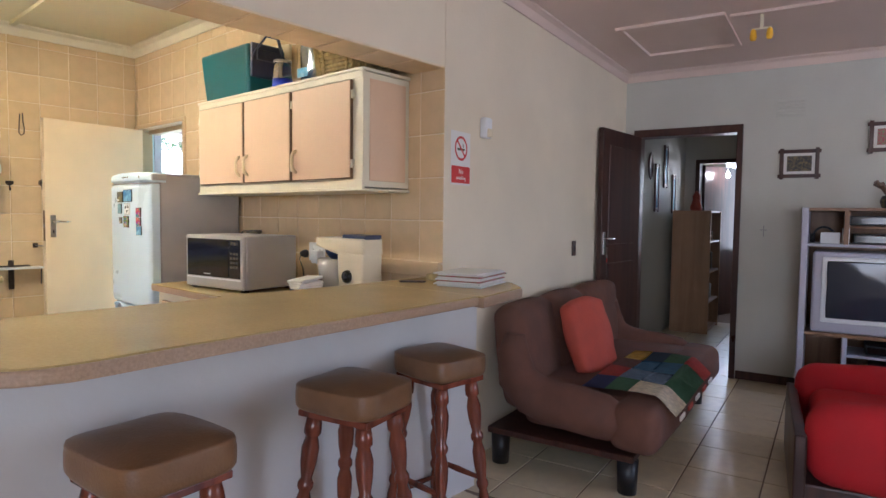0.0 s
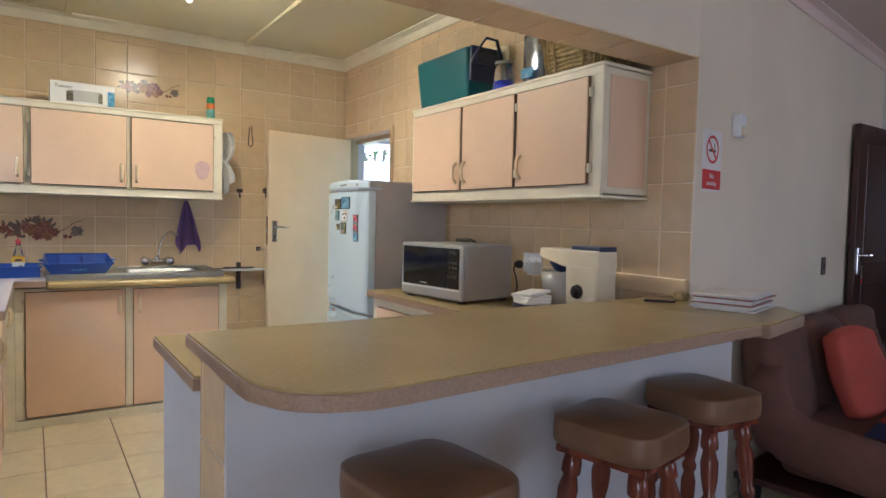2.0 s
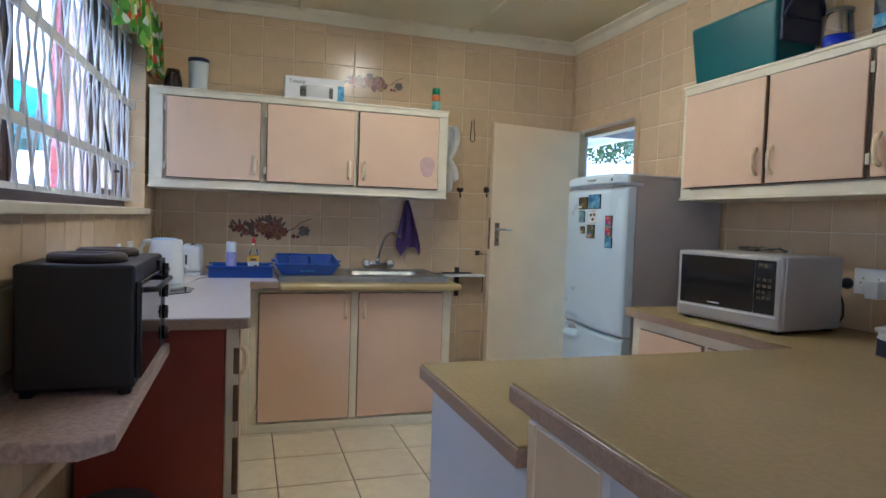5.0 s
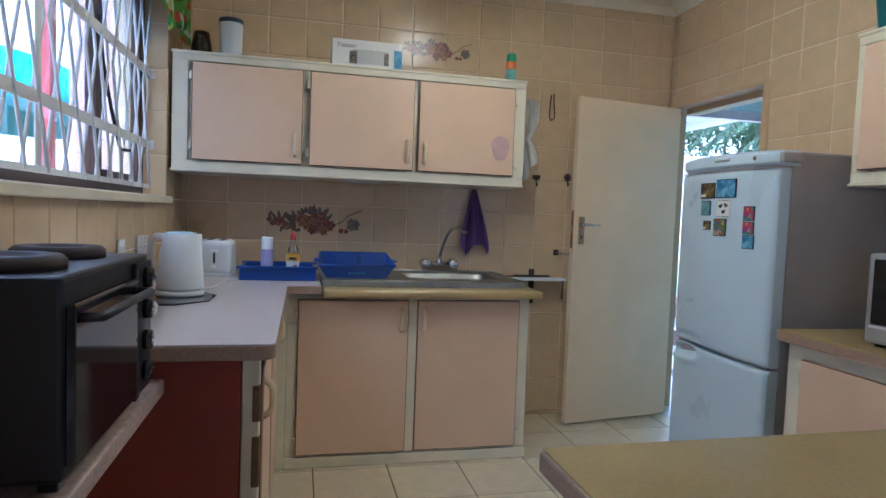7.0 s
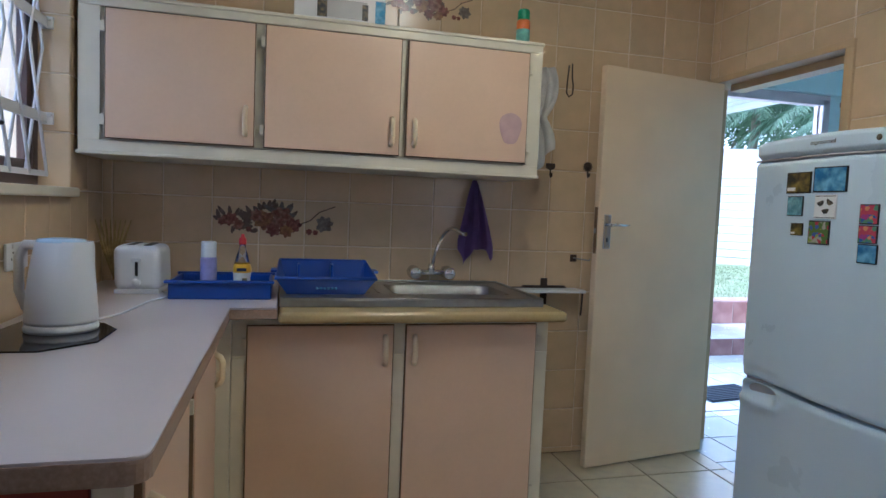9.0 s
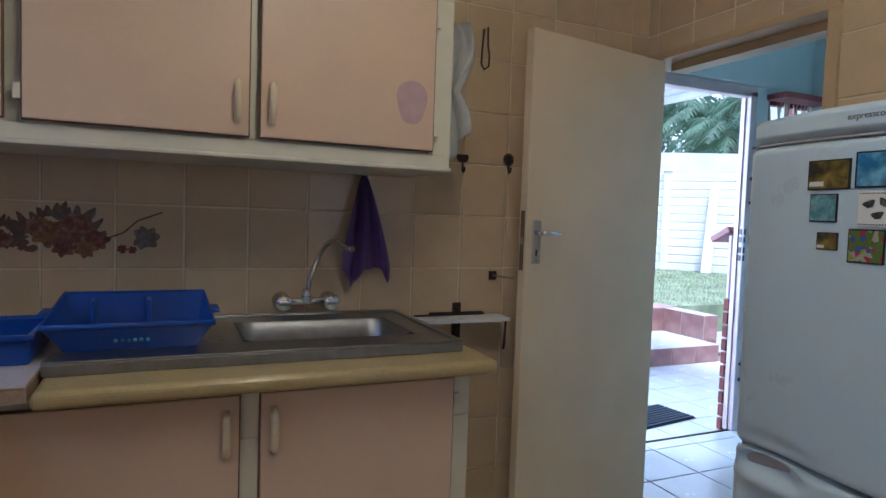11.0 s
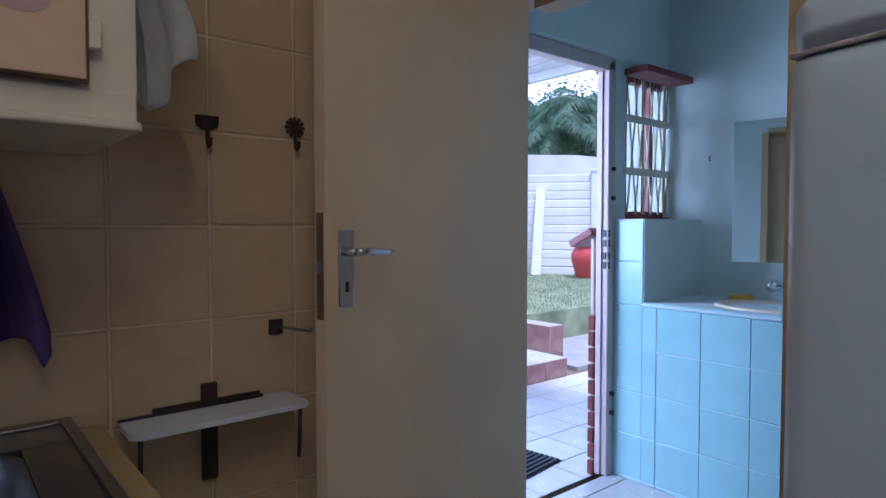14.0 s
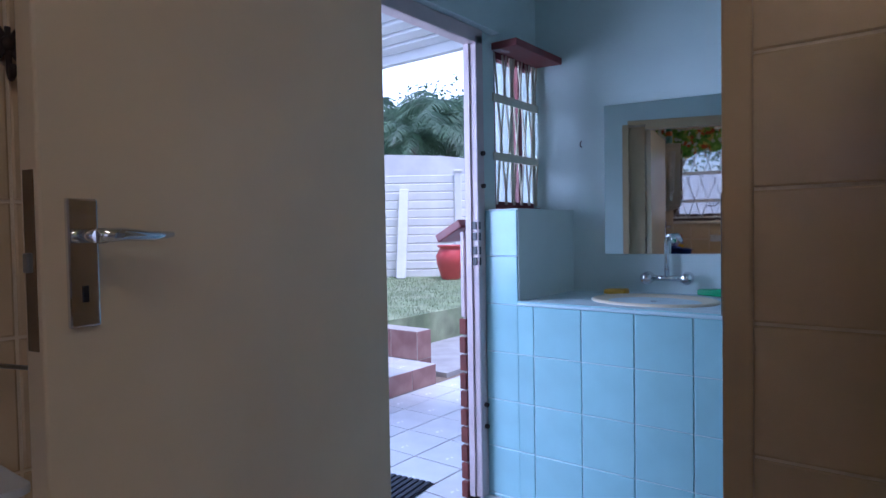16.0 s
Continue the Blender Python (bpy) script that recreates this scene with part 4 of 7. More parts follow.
for a, b in zip(rings, rings[1:]):
    for i in range(len(a)):
        f = bm.faces.new((a[i], a[(i + 1) % len(a)], b[(i + 1) % len(a)], b[i]))
        f.smooth = True
bm.faces.new(rings[-1])
part("bowl", bm, M["steel"], sink)
for i in range(9):
    part("drainer_rib", boxes((0.07, 0.42, 0.06 + i * 0.042, 0.07 + i * 0.042, H - 0.001, H + 0.003, 0.001)), M["steel"], sink)

mixer_tap = thing("tap", "chrome wall mixer tap with a swan neck spout", "tap", (-5.496, 0.866, 0.99))
for dy in (-0.085, 0.085):
    bm = bmesh.new()
    lathe(bm, [(0, 0), (0.032, 0), (0.032, 0.008), (0.02, 0.014), (0.016, 0.05), (0.0, 0.05)], 20, pose(0, dy, -0.015, 0, 90, 0))
    part("wall_flange", bm, M["chrome"], mixer_tap)
    bm = bmesh.new()
    lathe(bm, [(0, 0), (0.026, 0.0), (0.03, 0.01), (0.03, 0.03), (0.022, 0.036), (0, 0.036)], 10, pose(0.05, dy, -0.015, 0, 90, 0))
    part("tap_knob", bm, M["chrome"], mixer_tap)
bm = bmesh.new()
sweep(bm, [(0.035, -0.09, -0.015), (0.035, 0.09, -0.015)], 0.014, 12)
sweep(bm, [(0.035, 0, -0.015), (0.035, 0, 0.03)], [0.02, 0.014], 12)
part("bar", bm, M["chrome"], mixer_tap)
bm = bmesh.new()
sp = []
for k in range(15):
    a = k / 14
    sp.append((0.035 + 0.225 * a ** 1.3, 0.005 + 0.10 * a ** 1.3, 0.02 + 0.19 * math.sin(min(1.0, a * 1.12) * 2.05) / math.sin(1.57)))
sweep(bm, sp, 0.010, 12)
part("spout", bm, M["chrome"], mixer_tap)

# ---- things on the sink wall ----
hook_group = "iron wall hooks by the door"
for i, (yy, zz) in enumerate(((1.49, 1.535), (1.703, 1.545))):
    hk = thing("wall_hook", ("dark iron wall hook with a bird shaped plate" if i == 0 else "dark iron wall hook with a sunflower plate"), "hook", (-5.496, yy, zz), group=hook_group)
    bm = bmesh.new()
    if i == 0:
        for k in range(7):
            a = radians(180 + 30 * k)
            box(bm, 0, 0.006, -0.006 + 0.02 * math.cos(a), 0.006 + 0.02 * math.cos(a), -0.004 + 0.014 * math.sin(a), 0.016, 0.002)
    else:
        for k in range(12):
            box(bm, 0, 0.005, -0.004, 0.004, 0.004, 0.026, 0.001, m=pose(0, 0, 0.0, 30 * k, 0, 0))
        lathe(bm, [(0, 0.004), (0.012, 0.004), (0.010, 0.010), (0, 0.012)], 12, pose(0, 0, 0, 0, 90, 0))
    part("plate", bm, M["black_iron"], hk)
    bm = bmesh.new()
    sweep(bm, [(0.004, 0, -0.01), (0.004, 0, -0.045), (0.012, 0, -0.055), (0.022, 0, -0.05), (0.024, 0, -0.035)], 0.0045)
    part("prong", bm, M["black_iron"], hk)
loop = thing("wire_loop", "black wire loop hanging on the tiles", "wire loop", (-5.493, 1.578, 1.90))
bm = bmesh.new()
sweep(bm, [(0.0, -0.012, 0.16), (0.0, -0.018, 0.08), (0.0, -0.02, 0.02), (0, -0.005, 0.0), (0, 0.014, 0.015), (0, 0.016, 0.06), (0, 0.008, 0.1), (0.0, 0.006, 0.17)], 0.004)
part("wire", bm, M["black_iron"], loop)
hk = thing("key_hook", "small brass square plate with a long hook", "hook", (-5.496, 1.648, 1.06))
part("plate", boxes((0, 0.006, -0.018, 0.018, -0.018, 0.018, 0.002)), M["black_iron"], hk)
bm = bmesh.new()
sweep(bm, [(0.004, 0, 0), (0.05, 0.03, -0.004), (0.085, 0.05, -0.006), (0.09, 0.052, 0.004)], 0.0035)
part("prong", bm, M["steel"], hk)

shelf = thing("wall_shelf", "small white wall shelf on a dark iron bracket", "shelf", (-5.496, 1.485, 0.90))
bm = bmesh.new()
prism(bm, rounded(rounded([(0.0, -0.19), (0.13, -0.19), (0.13, 0.19), (0.0, 0.19)], 1, 0.02), -2, 0.02), -0.012, 0.0, 0.003)
part("board", bm, M["white_plastic"], shelf, "white rounded shelf board")
part("bracket", boxes((0, 0.012, -0.018, 0.018, -0.17, 0.05, 0.003), (0, 0.010, -0.12, 0.12, 0.0, 0.012, 0.002)), M["black_iron"], shelf)
for dy in (-0.17, 0.17):
    bm = bmesh.new()
    sweep(bm, [(0.115, dy, -0.012), (0.11, dy, -0.10), (0.105, dy, -0.13)], 0.005)
    part("rod", bm, M["black_iron"], shelf)
bm = bmesh.new()
sweep(bm, [(0.02, -0.19, 0.002), (0.02, 0.12, 0.004)], 0.004)
part("rail", bm, M["black_iron"], shelf)

cloth = thing("dish_cloth", "purple microfibre cloth hanging by one corner", "cloth", (-5.49, 1.073, 1.44))


def hang(u, v):
    w = 0.02 + 0.175 * min(1.0, v * 1.15) ** 0.8
    pleat = 0.020 * math.sin(u * 15 + 0.8) * min(1, v * 2.2) + 0.008 * math.sin(u * 31 + 3 * v)
    low = 0.345 + 0.085 * max(0, 1 - abs(u - 0.22) / 0.22) + 0.055 * max(0, 1 - abs(u - 0.93) / 0.18)
    return (0.028 + 0.012 * v + pleat, (u - 0.5) * w * (1 - 0.08 * math.sin(u * 15)) + 0.014 * v, -low * v)


part("cloth", sheet(bmesh.new(), 60, 30, hang, 0.002), M["purple_cloth"], cloth)
bm = bmesh.new()
sweep(bm, [(-0.006, 0, 0.0), (0.02, 0, -0.004), (0.026, 0, 0.012)], 0.004)
part("hook", bm, M["white_plastic"], cloth)
towel = thing("hand_towel", "white towel hanging on the end of the cabinet", "towel", (-5.19, 1.262, 1.96))
part("cloth", sheet(bmesh.new(), 24, 48, lambda u, v: (0.05 * (u - 0.5) * (1 - 0.4 * v) + 0.016 * math.sin(u * 14 + 3 * v), -0.002 + (0.045 + 0.06 * abs(math.sin(v * 4.3 + 0.5))) * u + 0.012 * math.sin(u * 17 + v * 5) * min(1, v * 3),
                                                            -0.42 * v - 0.05 * math.sin(u * 5) * v), 0.005), M["white_cloth"], towel)
stain = part("sticker_mark", boxes((-0.055, 0.055, -0.0012, 0, -0.075, 0.075, 0.0)), material("faded_pink_mark", (0.54, 0.36, 0.35), 0.4, vary=0.1, scale=20), None)
bmd = bmesh.new()
prism(bmd, [(0.05 * math.cos(a) * (1 + 0.12 * math.sin(3 * a)), 0.075 * math.sin(a) * (1 + 0.1 * math.cos(2 * a))) for a in [2 * math.pi * k / 24 for k in range(24)]], 0, 0.001)
bmd.to_mesh(stain.data)
bmd.free()
stain.parent = wc_sink
stain.matrix_basis = pose(1.705, -0.4205, 0.19, 90, 0, 0)
tagged(stain, "faded pink mark on the door")


def flower_motif(yc, zc, width, seed, label):
    """Printed flowers over three tiles, on the glaze: berries to one side, a full bunch in the middle, a blue-grey leaf and a twig on the other."""
    rnd = random.Random(seed)
    k = width / 0.60
    motif = thing("floral_tile_print", label, "tile print", (0, 0, 0))
    layer = [0]

    def blade(bm, u, v, ln, wd, a):
        ca, sa = math.cos(a), math.sin(a)
        layer[0] += 1
        ring = []
        for q in range(14):
            t = 2 * math.pi * q / 14
            x, y = ln * math.cos(t), wd * math.sin(t) * (1 - 0.35 * math.cos(t)) * (1 + 0.12 * math.sin(5 * t))
            ring.append(bm.verts.new((-5.4994 + 0.000006 * layer[0], yc + k * (u + x * ca - y * sa), zc + k * (v + x * sa + y * ca))))
        bm.faces.new(ring)

    def leaves(n, u, v, ru, rv, ln):
        bm = bmesh.new()
        for _ in range(n):
            a = rnd.uniform(0, 6.28)
            blade(bm, u + ru * math.cos(a) * rnd.uniform(0.7, 1.05), v + rv * math.sin(a) * rnd.uniform(0.7, 1.05), ln * rnd.uniform(0.7, 1.2), ln * 0.4, a + rnd.uniform(-0.7, 0.7))
        return bm

    def bloom(u, v, r, n):
        bm = bmesh.new()
        for ring, m in ((1.0, n), (0.55, n - 2)):
            for q in range(m):
                a = 2 * math.pi * q / m + rnd.uniform(-0.2, 0.2)
                blade(bm, u + r * 0.55 * ring * math.cos(a), v + r * 0.5 * ring * math.sin(a), r * 0.5, r * 0.36, a)
        return bm
    part("leaves", leaves(20, -0.03, 0.0, 0.125, 0.075, 0.026), M["leaf_print"], motif, kind="stuff")
    part("leaves", leaves(14, -0.20, 0.0, 0.085, 0.05, 0.022), M["leaf_print"], motif, kind="stuff")
    part("leaves", leaves(7, 0.02, 0.045, 0.05, 0.03, 0.028), M["leaf_grey"], motif, kind="stuff")
    for u, v, r, mt in ((-0.05, 0.0, 0.05, "petal_ochre"), (0.03, 0.012, 0.055, "petal"), (0.085, -0.02, 0.036, "petal_rust"), (-0.01, -0.045, 0.034, "petal_rust"), (-0.085, 0.02, 0.032, "petal"), (0.05, -0.05, 0.032, "petal_ochre"),
                        (-0.20, 0.0, 0.034, "petal_rust"), (-0.165, -0.025, 0.026, "petal"), (-0.235, -0.008, 0.024, "petal"), (0.155, -0.05, 0.016, "petal_rust"), (0.185, -0.052, 0.014, "petal_rust"), (-0.12, -0.045, 0.014, "petal_rust"), (0.225, -0.012, 0.042, "leaf_grey")):
        part("bloom", bloom(u, v, r, 7), M[mt], motif, kind="stuff")
    bm = bmesh.new()
    sweep(bm, [(-5.4995, yc + k * u, zc + k * v) for u, v in ((0.10, -0.02), (0.16, 0.005), (0.20, 0.045), (0.25, 0.065), (0.275, 0.075))], 0.0028 * k, 5)
    part("twig", bm, M["leaf_print"], motif)
    return motif


flower_motif(0.115, 1.205, 0.60, 7, "faded rust and olive flower print on the wall tiles")
flower_motif(0.82, 2.27, 0.46, 9, "faded pale flower print on the wall tiles")

# ---- on the sink and the window worktop ----
rack = thing("dish_rack", "blue plastic dish drainer standing on the steel drainer", "dish rack", (-5.10, 0.325, 0.9285))
rack.scale = (0.94, 0.92, 0.92)
bm = bmesh.new()
foot = [(-0.115, -0.165), (0.115, -0.165), (0.115, 0.165), (-0.115, 0.165)]
lip = [(-0.15, -0.20, 0.125), (0.15, -0.215, 0.075), (0.15, 0.215, 0.075), (-0.15, 0.20, 0.125)]
va = [bm.verts.new((x, y, 0)) for x, y in foot]
vb = [bm.verts.new(p) for p in lip]
wall_faces = [bm.faces.new((va[i], va[(i + 1) % 4], vb[(i + 1) % 4], vb[i])) for i in range(4)] + [bm.faces.new(va[::-1])]
bmesh.ops.recalc_face_normals(bm, faces=bm.faces)
bmesh.ops.solidify(bm, geom=wall_faces, thickness=0.004)
part("basin", bm, M["blue_plastic"], rack)
bm = bmesh.new()
sweep(bm, [lip[0], lip[1], lip[2], lip[3], lip[0]], 0.008, 8, 0.6)
part("rim", bm, M["blue_plastic"], rack)
for e in (-1, 1):
    part("grip", boxes((-0.04, 0.06, e * 0.222 - 0.014, e * 0.222 + 0.014, 0.088, 0.100, 0.004)), M["blue_plastic"], rack)
for yy in (-0.12, 0.03):
    part("divider", boxes((-0.13, -0.05, yy, yy + 0.012, 0, 0.115, 0.003)), M["blue_plastic"], rack)
bm = bmesh.new()
for k in range(6):
    lathe(bm, [(0, 0), (0.006, 0), (0.006, 0.003), (0, 0.003)], 8, pose(0.131, -0.04 + 0.016 * k, 0.03, 0, 90, 0))
part("drain_holes", bm, M["print_blue"], rack)

tray = thing("plastic_tray", "blue plastic tray holding cleaning things", "tray", (-5.07, -0.07, 0.918))
bm = bmesh.new()
box(bm, -0.14, 0.14, -0.17, 0.17, 0, 0.006, 0.002)
for a in ((0.132, 0.146, -0.182, 0.182, 0, 0.055), (-0.146, -0.132, -0.182, 0.182, 0, 0.055), (-0.14, 0.14, -0.184, -0.172, 0, 0.055), (-0.14, 0.14, 0.172, 0.184, 0, 0.055)):
    box(bm, *a, 0.004)
part("tray", bm, M["blue_plastic"], tray)
for e in (-1, 1):
    part("rim", box(bmesh.new(), e * 0.15 - 0.01, e * 0.15 + 0.01, -0.195, 0.195, 0.05, 0.06, 0.004), M["blue_plastic"], tray)
tray.scale = (1, 1, 1.2)

spray = thing("spray_can", "white capped purple spray can in the tray", "spray can", (-5.08, -0.13, 0.926))
part("can", lathe(bmesh.new(), [(0, 0), (0.03, 0), (0.031, 0.004), (0.031, 0.13), (0.027, 0.14), (0, 0.14)]), material("pale_purple_can", (0.32, 0.30, 0.60), 0.35, vary=0.15, scale=30), spray)
part("cap", lathe(bmesh.new(), [(0.029, 0.138), (0.029, 0.195), (0.026, 0.20), (0, 0.20), ]), M["white_plastic"], spray)
soap = thing("soap_bottle", "clear dish soap bottle with a red cap", "bottle", (-5.03, 0.0, 0.926))
part("bottle", lathe(bmesh.new(), [(0, 0), (0.033, 0), (0.035, 0.01), (0.03, 0.06), (0.034, 0.10), (0.022, 0.15), (0.012, 0.18), (0.012, 0.20), (0, 0.20)]), M["clear_plastic"], soap)
part("label", lathe(bmesh.new(), [(0.0358, 0.012), (0.0312, 0.06), (0.0345, 0.085)], 20), M["paper"], soap)
part("label_band", lathe(bmesh.new(), [(0.0350, 0.085), (0.0358, 0.10), (0.031, 0.118)], 20), M["yellow"], soap, "yellow label band")
part("label_bar", boxes((0.0345, 0.0366, -0.018, 0.018, 0.092, 0.104)), M["navy"], soap)
for dy, dz in ((-0.012, 0.03), (0.012, 0.055)):
    part("label_blot", boxes((0.032, 0.0366, dy - 0.009, dy + 0.009, dz - 0.01, dz + 0.01, 0.001)), M["green" if dz < 0.05 else "print_dark"], soap)
part("cap", lathe(bmesh.new(), [(0.014, 0.195), (0.014, 0.215), (0.007, 0.225), (0.006, 0.235), (0, 0.235)]), M["print_red"], soap)
sponge = thing("sponge_cloth", "pale green folded cleaning cloth in the tray", "cloth", (-5.0, -0.09, 0.925))
part("cloth", soft(bmesh.new(), -0.05, 0.05, -0.09, 0.07, 0, 0.035, 0.014), material("pale_green_cloth", (0.30, 0.50, 0.38), 0.9, vary=0.2, scale=30), sponge)

toaster = thing("toaster", "white two slice toaster on the worktop", "toaster", (-5.17, -0.385, 0.918), 90)
part("body", soft(bmesh.new(), -0.085, 0.085, -0.12, 0.12, 0.012, 0.185, 0.03), M["white_plastic"], toaster)
part("base", boxes((-0.08, 0.08, -0.115, 0.115, 0.0, 0.018, 0.004)), M["white_plastic"], toaster)
for sx in (-0.03, 0.03):
    part("slot", boxes((sx - 0.012, sx + 0.012, -0.08, 0.08, 0.184, 0.1868)), M["black_matt"], toaster)
part("lever_slot", boxes((-0.005, 0.005, -0.1225, -0.118, 0.07, 0.135)), M["black_matt"], toaster)
part("lever", boxes((-0.016, 0.016, -0.138, -0.12, 0.125, 0.137, 0.003)), M["white_plastic"], toaster)
part("dial", lathe(bmesh.new(), [(0, 0), (0.016, 0), (0.014, 0.01), (0, 0.01)], 16, pose(0, -0.119, 0.045, 90, 0, 0)), M["white_plastic"], toaster)

kettle = thing("kettle", "white electric jug kettle on its base", "kettle", (-4.355, -0.42, 0.924), -20)
part("base", lathe(bmesh.new(), [(0, 0), (0.088, 0), (0.09, 0.008), (0.086, 0.02), (0, 0.02)], 32), M["white_plastic"], kettle)
bm = lathe(bmesh.new(), [(0, 0.022), (0.087, 0.022), (0.088, 0.03), (0.083, 0.10), (0.074, 0.17), (0.064, 0.225), (0.058, 0.24)], 40)
for v in bm.verts:
    if v.co.z > 0.15 and v.co.y > 0.04:
        v.co.y += 0.02 * ((v.co.z - 0.15) / 0.09)
part("jug", bm, M["white_plastic"], kettle)
part("lid", lathe(bmesh.new(), [(0.06, 0.237), (0.056, 0.244), (0.03, 0.247), (0, 0.248)], 32), material("pale_blue_lid", (0.45, 0.60, 0.72), 0.2, vary=0.03), kettle)
bm = bmesh.new()
sweep(bm, [(0, -0.055, 0.225), (0, -0.105, 0.225), (0, -0.125, 0.19), (0, -0.125, 0.10), (0, -0.105, 0.055), (0, -0.083, 0.05)], 0.012, 10, 1.3)
part("handle", bm, M["white_plastic"], kettle)
kmat = thing("counter_mat", "dark glossy mat under the kettle", "mat", (-4.30, -0.44, 0.918))
part("mat", prism(bmesh.new(), [(-0.21, -0.12), (-0.15, 0.1), (-0.06, 0.155), (0.10, 0.15), (0.2, 0.05), (0.2, -0.15)], 0, 0.005, 0.002), M["black_gloss"], kmat)


def socket_plate(at, turn, w, h, group="white wall sockets"):
    t = thing("wall_socket", "white double wall socket plate", "socket", at, turn, group=group)
    part("plate", boxes((-w / 2, w / 2, -0.009, 0, -h / 2, h / 2, 0.003)), M["white_plastic"], t)
    for k in (-1, 1):
        for dx, dz in ((-0.011, -0.007), (0.011, -0.007), (0, 0.012)):
            part("pin_hole", boxes((k * w * 0.22 + dx - 0.003, k * w * 0.22 + dx + 0.003, -0.0096, -0.008, dz - 0.003, dz + 0.003)), M["black_matt"], t)
        part("switch", boxes((k * w * 0.22 - 0.008, k * w * 0.22 + 0.008, -0.013, -0.008, 0.024, 0.038, 0.002)), M["white_plastic"], t)
    return t


socket_plate((-2.945, 2.416, 1.105), 0, 0.15, 0.11)
socket_plate((-4.272, -0.616, 1.075), 180, 0.075, 0.13)
socket_plate((-4.58, -0.616, 1.10), 180, 0.15, 0.08)


def plug(at, turn, pts, mat, label):
    t = thing("power_plug", label, "plug", at, turn)
    part("plug", lathe(bmesh.new(), [(0, 0), (0.024, 0), (0.025, 0.012), (0.017, 0.034), (0.008, 0.045), (0, 0.045)], 14, pose(0, 0, 0, 90, 0, 0)), mat, t)
    bm = bmesh.new()
    sweep(bm, pts, 0.0042)
    part("cable", bm, mat, t)


plug((-3.04, 2.404, 1.09), 0, [(0, -0.04, 0), (0.0, -0.05, -0.03), (0.005, -0.03, -0.09), (0.0, -0.02, -0.14), (-0.015, -0.03, -0.18), (-0.05, -0.05, -0.186)], M["black_matt"], "black three pin plug with its cable")
plug((-4.262, -0.604, 1.06), 180, [(0, -0.04, 0), (0, -0.05, -0.04), (-0.01, -0.03, -0.10), (0.0, -0.03, -0.15), (0.03, -0.06, -0.154)], M["white_plastic"], "white three pin plug with its cable")
adaptor = thing("power_adaptor", "white plug adaptor in the wall socket", "adaptor", (-2.905, 2.407, 1.085))
part("body", boxes((-0.03, 0.03, -0.05, 0, -0.045, 0.03, 0.006)), M["white_plastic"], adaptor)
cord = thing("extension_lead", "white lead lying on the worktop", "lead", (0, 0, 0))
bm = bmesh.new()
sweep(bm, [(-4.44, -0.40, 0.923), (-4.6, -0.33, 0.923), (-4.85, -0.30, 0.923), (-5.0, -0.24, 0.923), (-5.1, -0.30, 0.923)], 0.004)
part("cord", bm, M["white_plastic"], cord)
plate_stack = thing("plate_stack", "small stack of white plates on the worktop", "plates", (-3.83, -0.50, 0.918))
for k in range(5):
    part("plate", lathe(bmesh.new(), [(0, 0.002), (0.06, 0.002), (0.105, 0.016), (0.105, 0.019), (0.058, 0.006), (0, 0.006)], 28, pose(0.004 * (k % 3), 0.003 * (k % 2), 0.007 * k)), M["white_plastic"], plate_stack)
bread = thing("bread_board", "dried leaf fan and wooden board leaning in the corner", "board", (-5.40, -0.55, 0.918), 0)
for k in range(8):
    bm = bmesh.new()
    sweep(bm, [(0, 0, 0.02), (0.02, 0.02 * (k - 3.5) * 0.5, 0.15), (0.01, 0.02 * (k - 3.5), 0.27)], [0.004, 0.012, 0.003], 6, 0.4)
    part("blade", bm, M["basket"], bread)

# ---- tabletop oven on its slab ----
slab = thing("terrazzo_shelf", "speckled terrazzo shelf slab carrying the oven", "shelf", (0, 0, 0))
part("slab", prism(bmesh.new(), [(-3.48, -0.618), (-2.50, -0.618), (-2.47, -0.36), (-2.52, -0.30), (-3.48, -0.30)], 0.782, 0.825, 0.006), M["slab"], slab)
for sx in (-2.66, -3.25):
    bm = bmesh.new()
    sweep(bm, [(sx, -0.612, 0.52), (sx, -0.38, 0.784)], 0.016, 4)
    part("strut", bm, M["frame_tan"], slab, "slanting painted strut under the slab")
oven = thing("mini_oven", "black tabletop oven with two hotplates", "oven", (-3.06, -0.444, 0.825), 0)
oven.scale = (1, 1, 1.145)
part("body", boxes((-0.26, 0.26, -0.135, 0.135, 0.015, 0.292, 0.008)), M["black_matt"], oven)
part("door", boxes((-0.12, 0.25, 0.134, 0.15, 0.035, 0.255, 0.004)), M["black_gloss"], oven, "black glass oven door")
bm = bmesh.new()
sweep(bm, [(-0.10, 0.15, 0.235), (-0.09, 0.18, 0.235), (0.22, 0.18, 0.235), (0.23, 0.15, 0.235)], 0.007)
part("door_handle", bm, M["black_matt"], oven)
part("control_panel", boxes((-0.255, -0.13, 0.134, 0.146, 0.03, 0.28, 0.003)), M["black_matt"], oven)
for kz in (0.07, 0.13, 0.19, 0.25):
    bm = lathe(bmesh.new(), [(0, 0), (0.02, 0), (0.018, 0.018), (0, 0.018)], 16, pose(-0.19, 0.145, kz, -90, 0, 0))
    kn = part("knob", bm, M["black_gloss"], oven)
    part("knob_mark", boxes((-0.205, -0.175, 0.163, 0.166, kz - 0.003, kz + 0.003)), M["chrome"], kn)
for hx, r in ((-0.12, 0.085), (0.13, 0.095)):
    bm = lathe(bmesh.new(), [(0, 0.292), (r, 0.292), (r, 0.306), (r - 0.008, 0.312), (r * 0.55, 0.312), (r * 0.5, 0.308), (0, 0.308)], 36, pose(hx, 0, 0))
    part("hotplate", bm, M["black_iron"], oven)
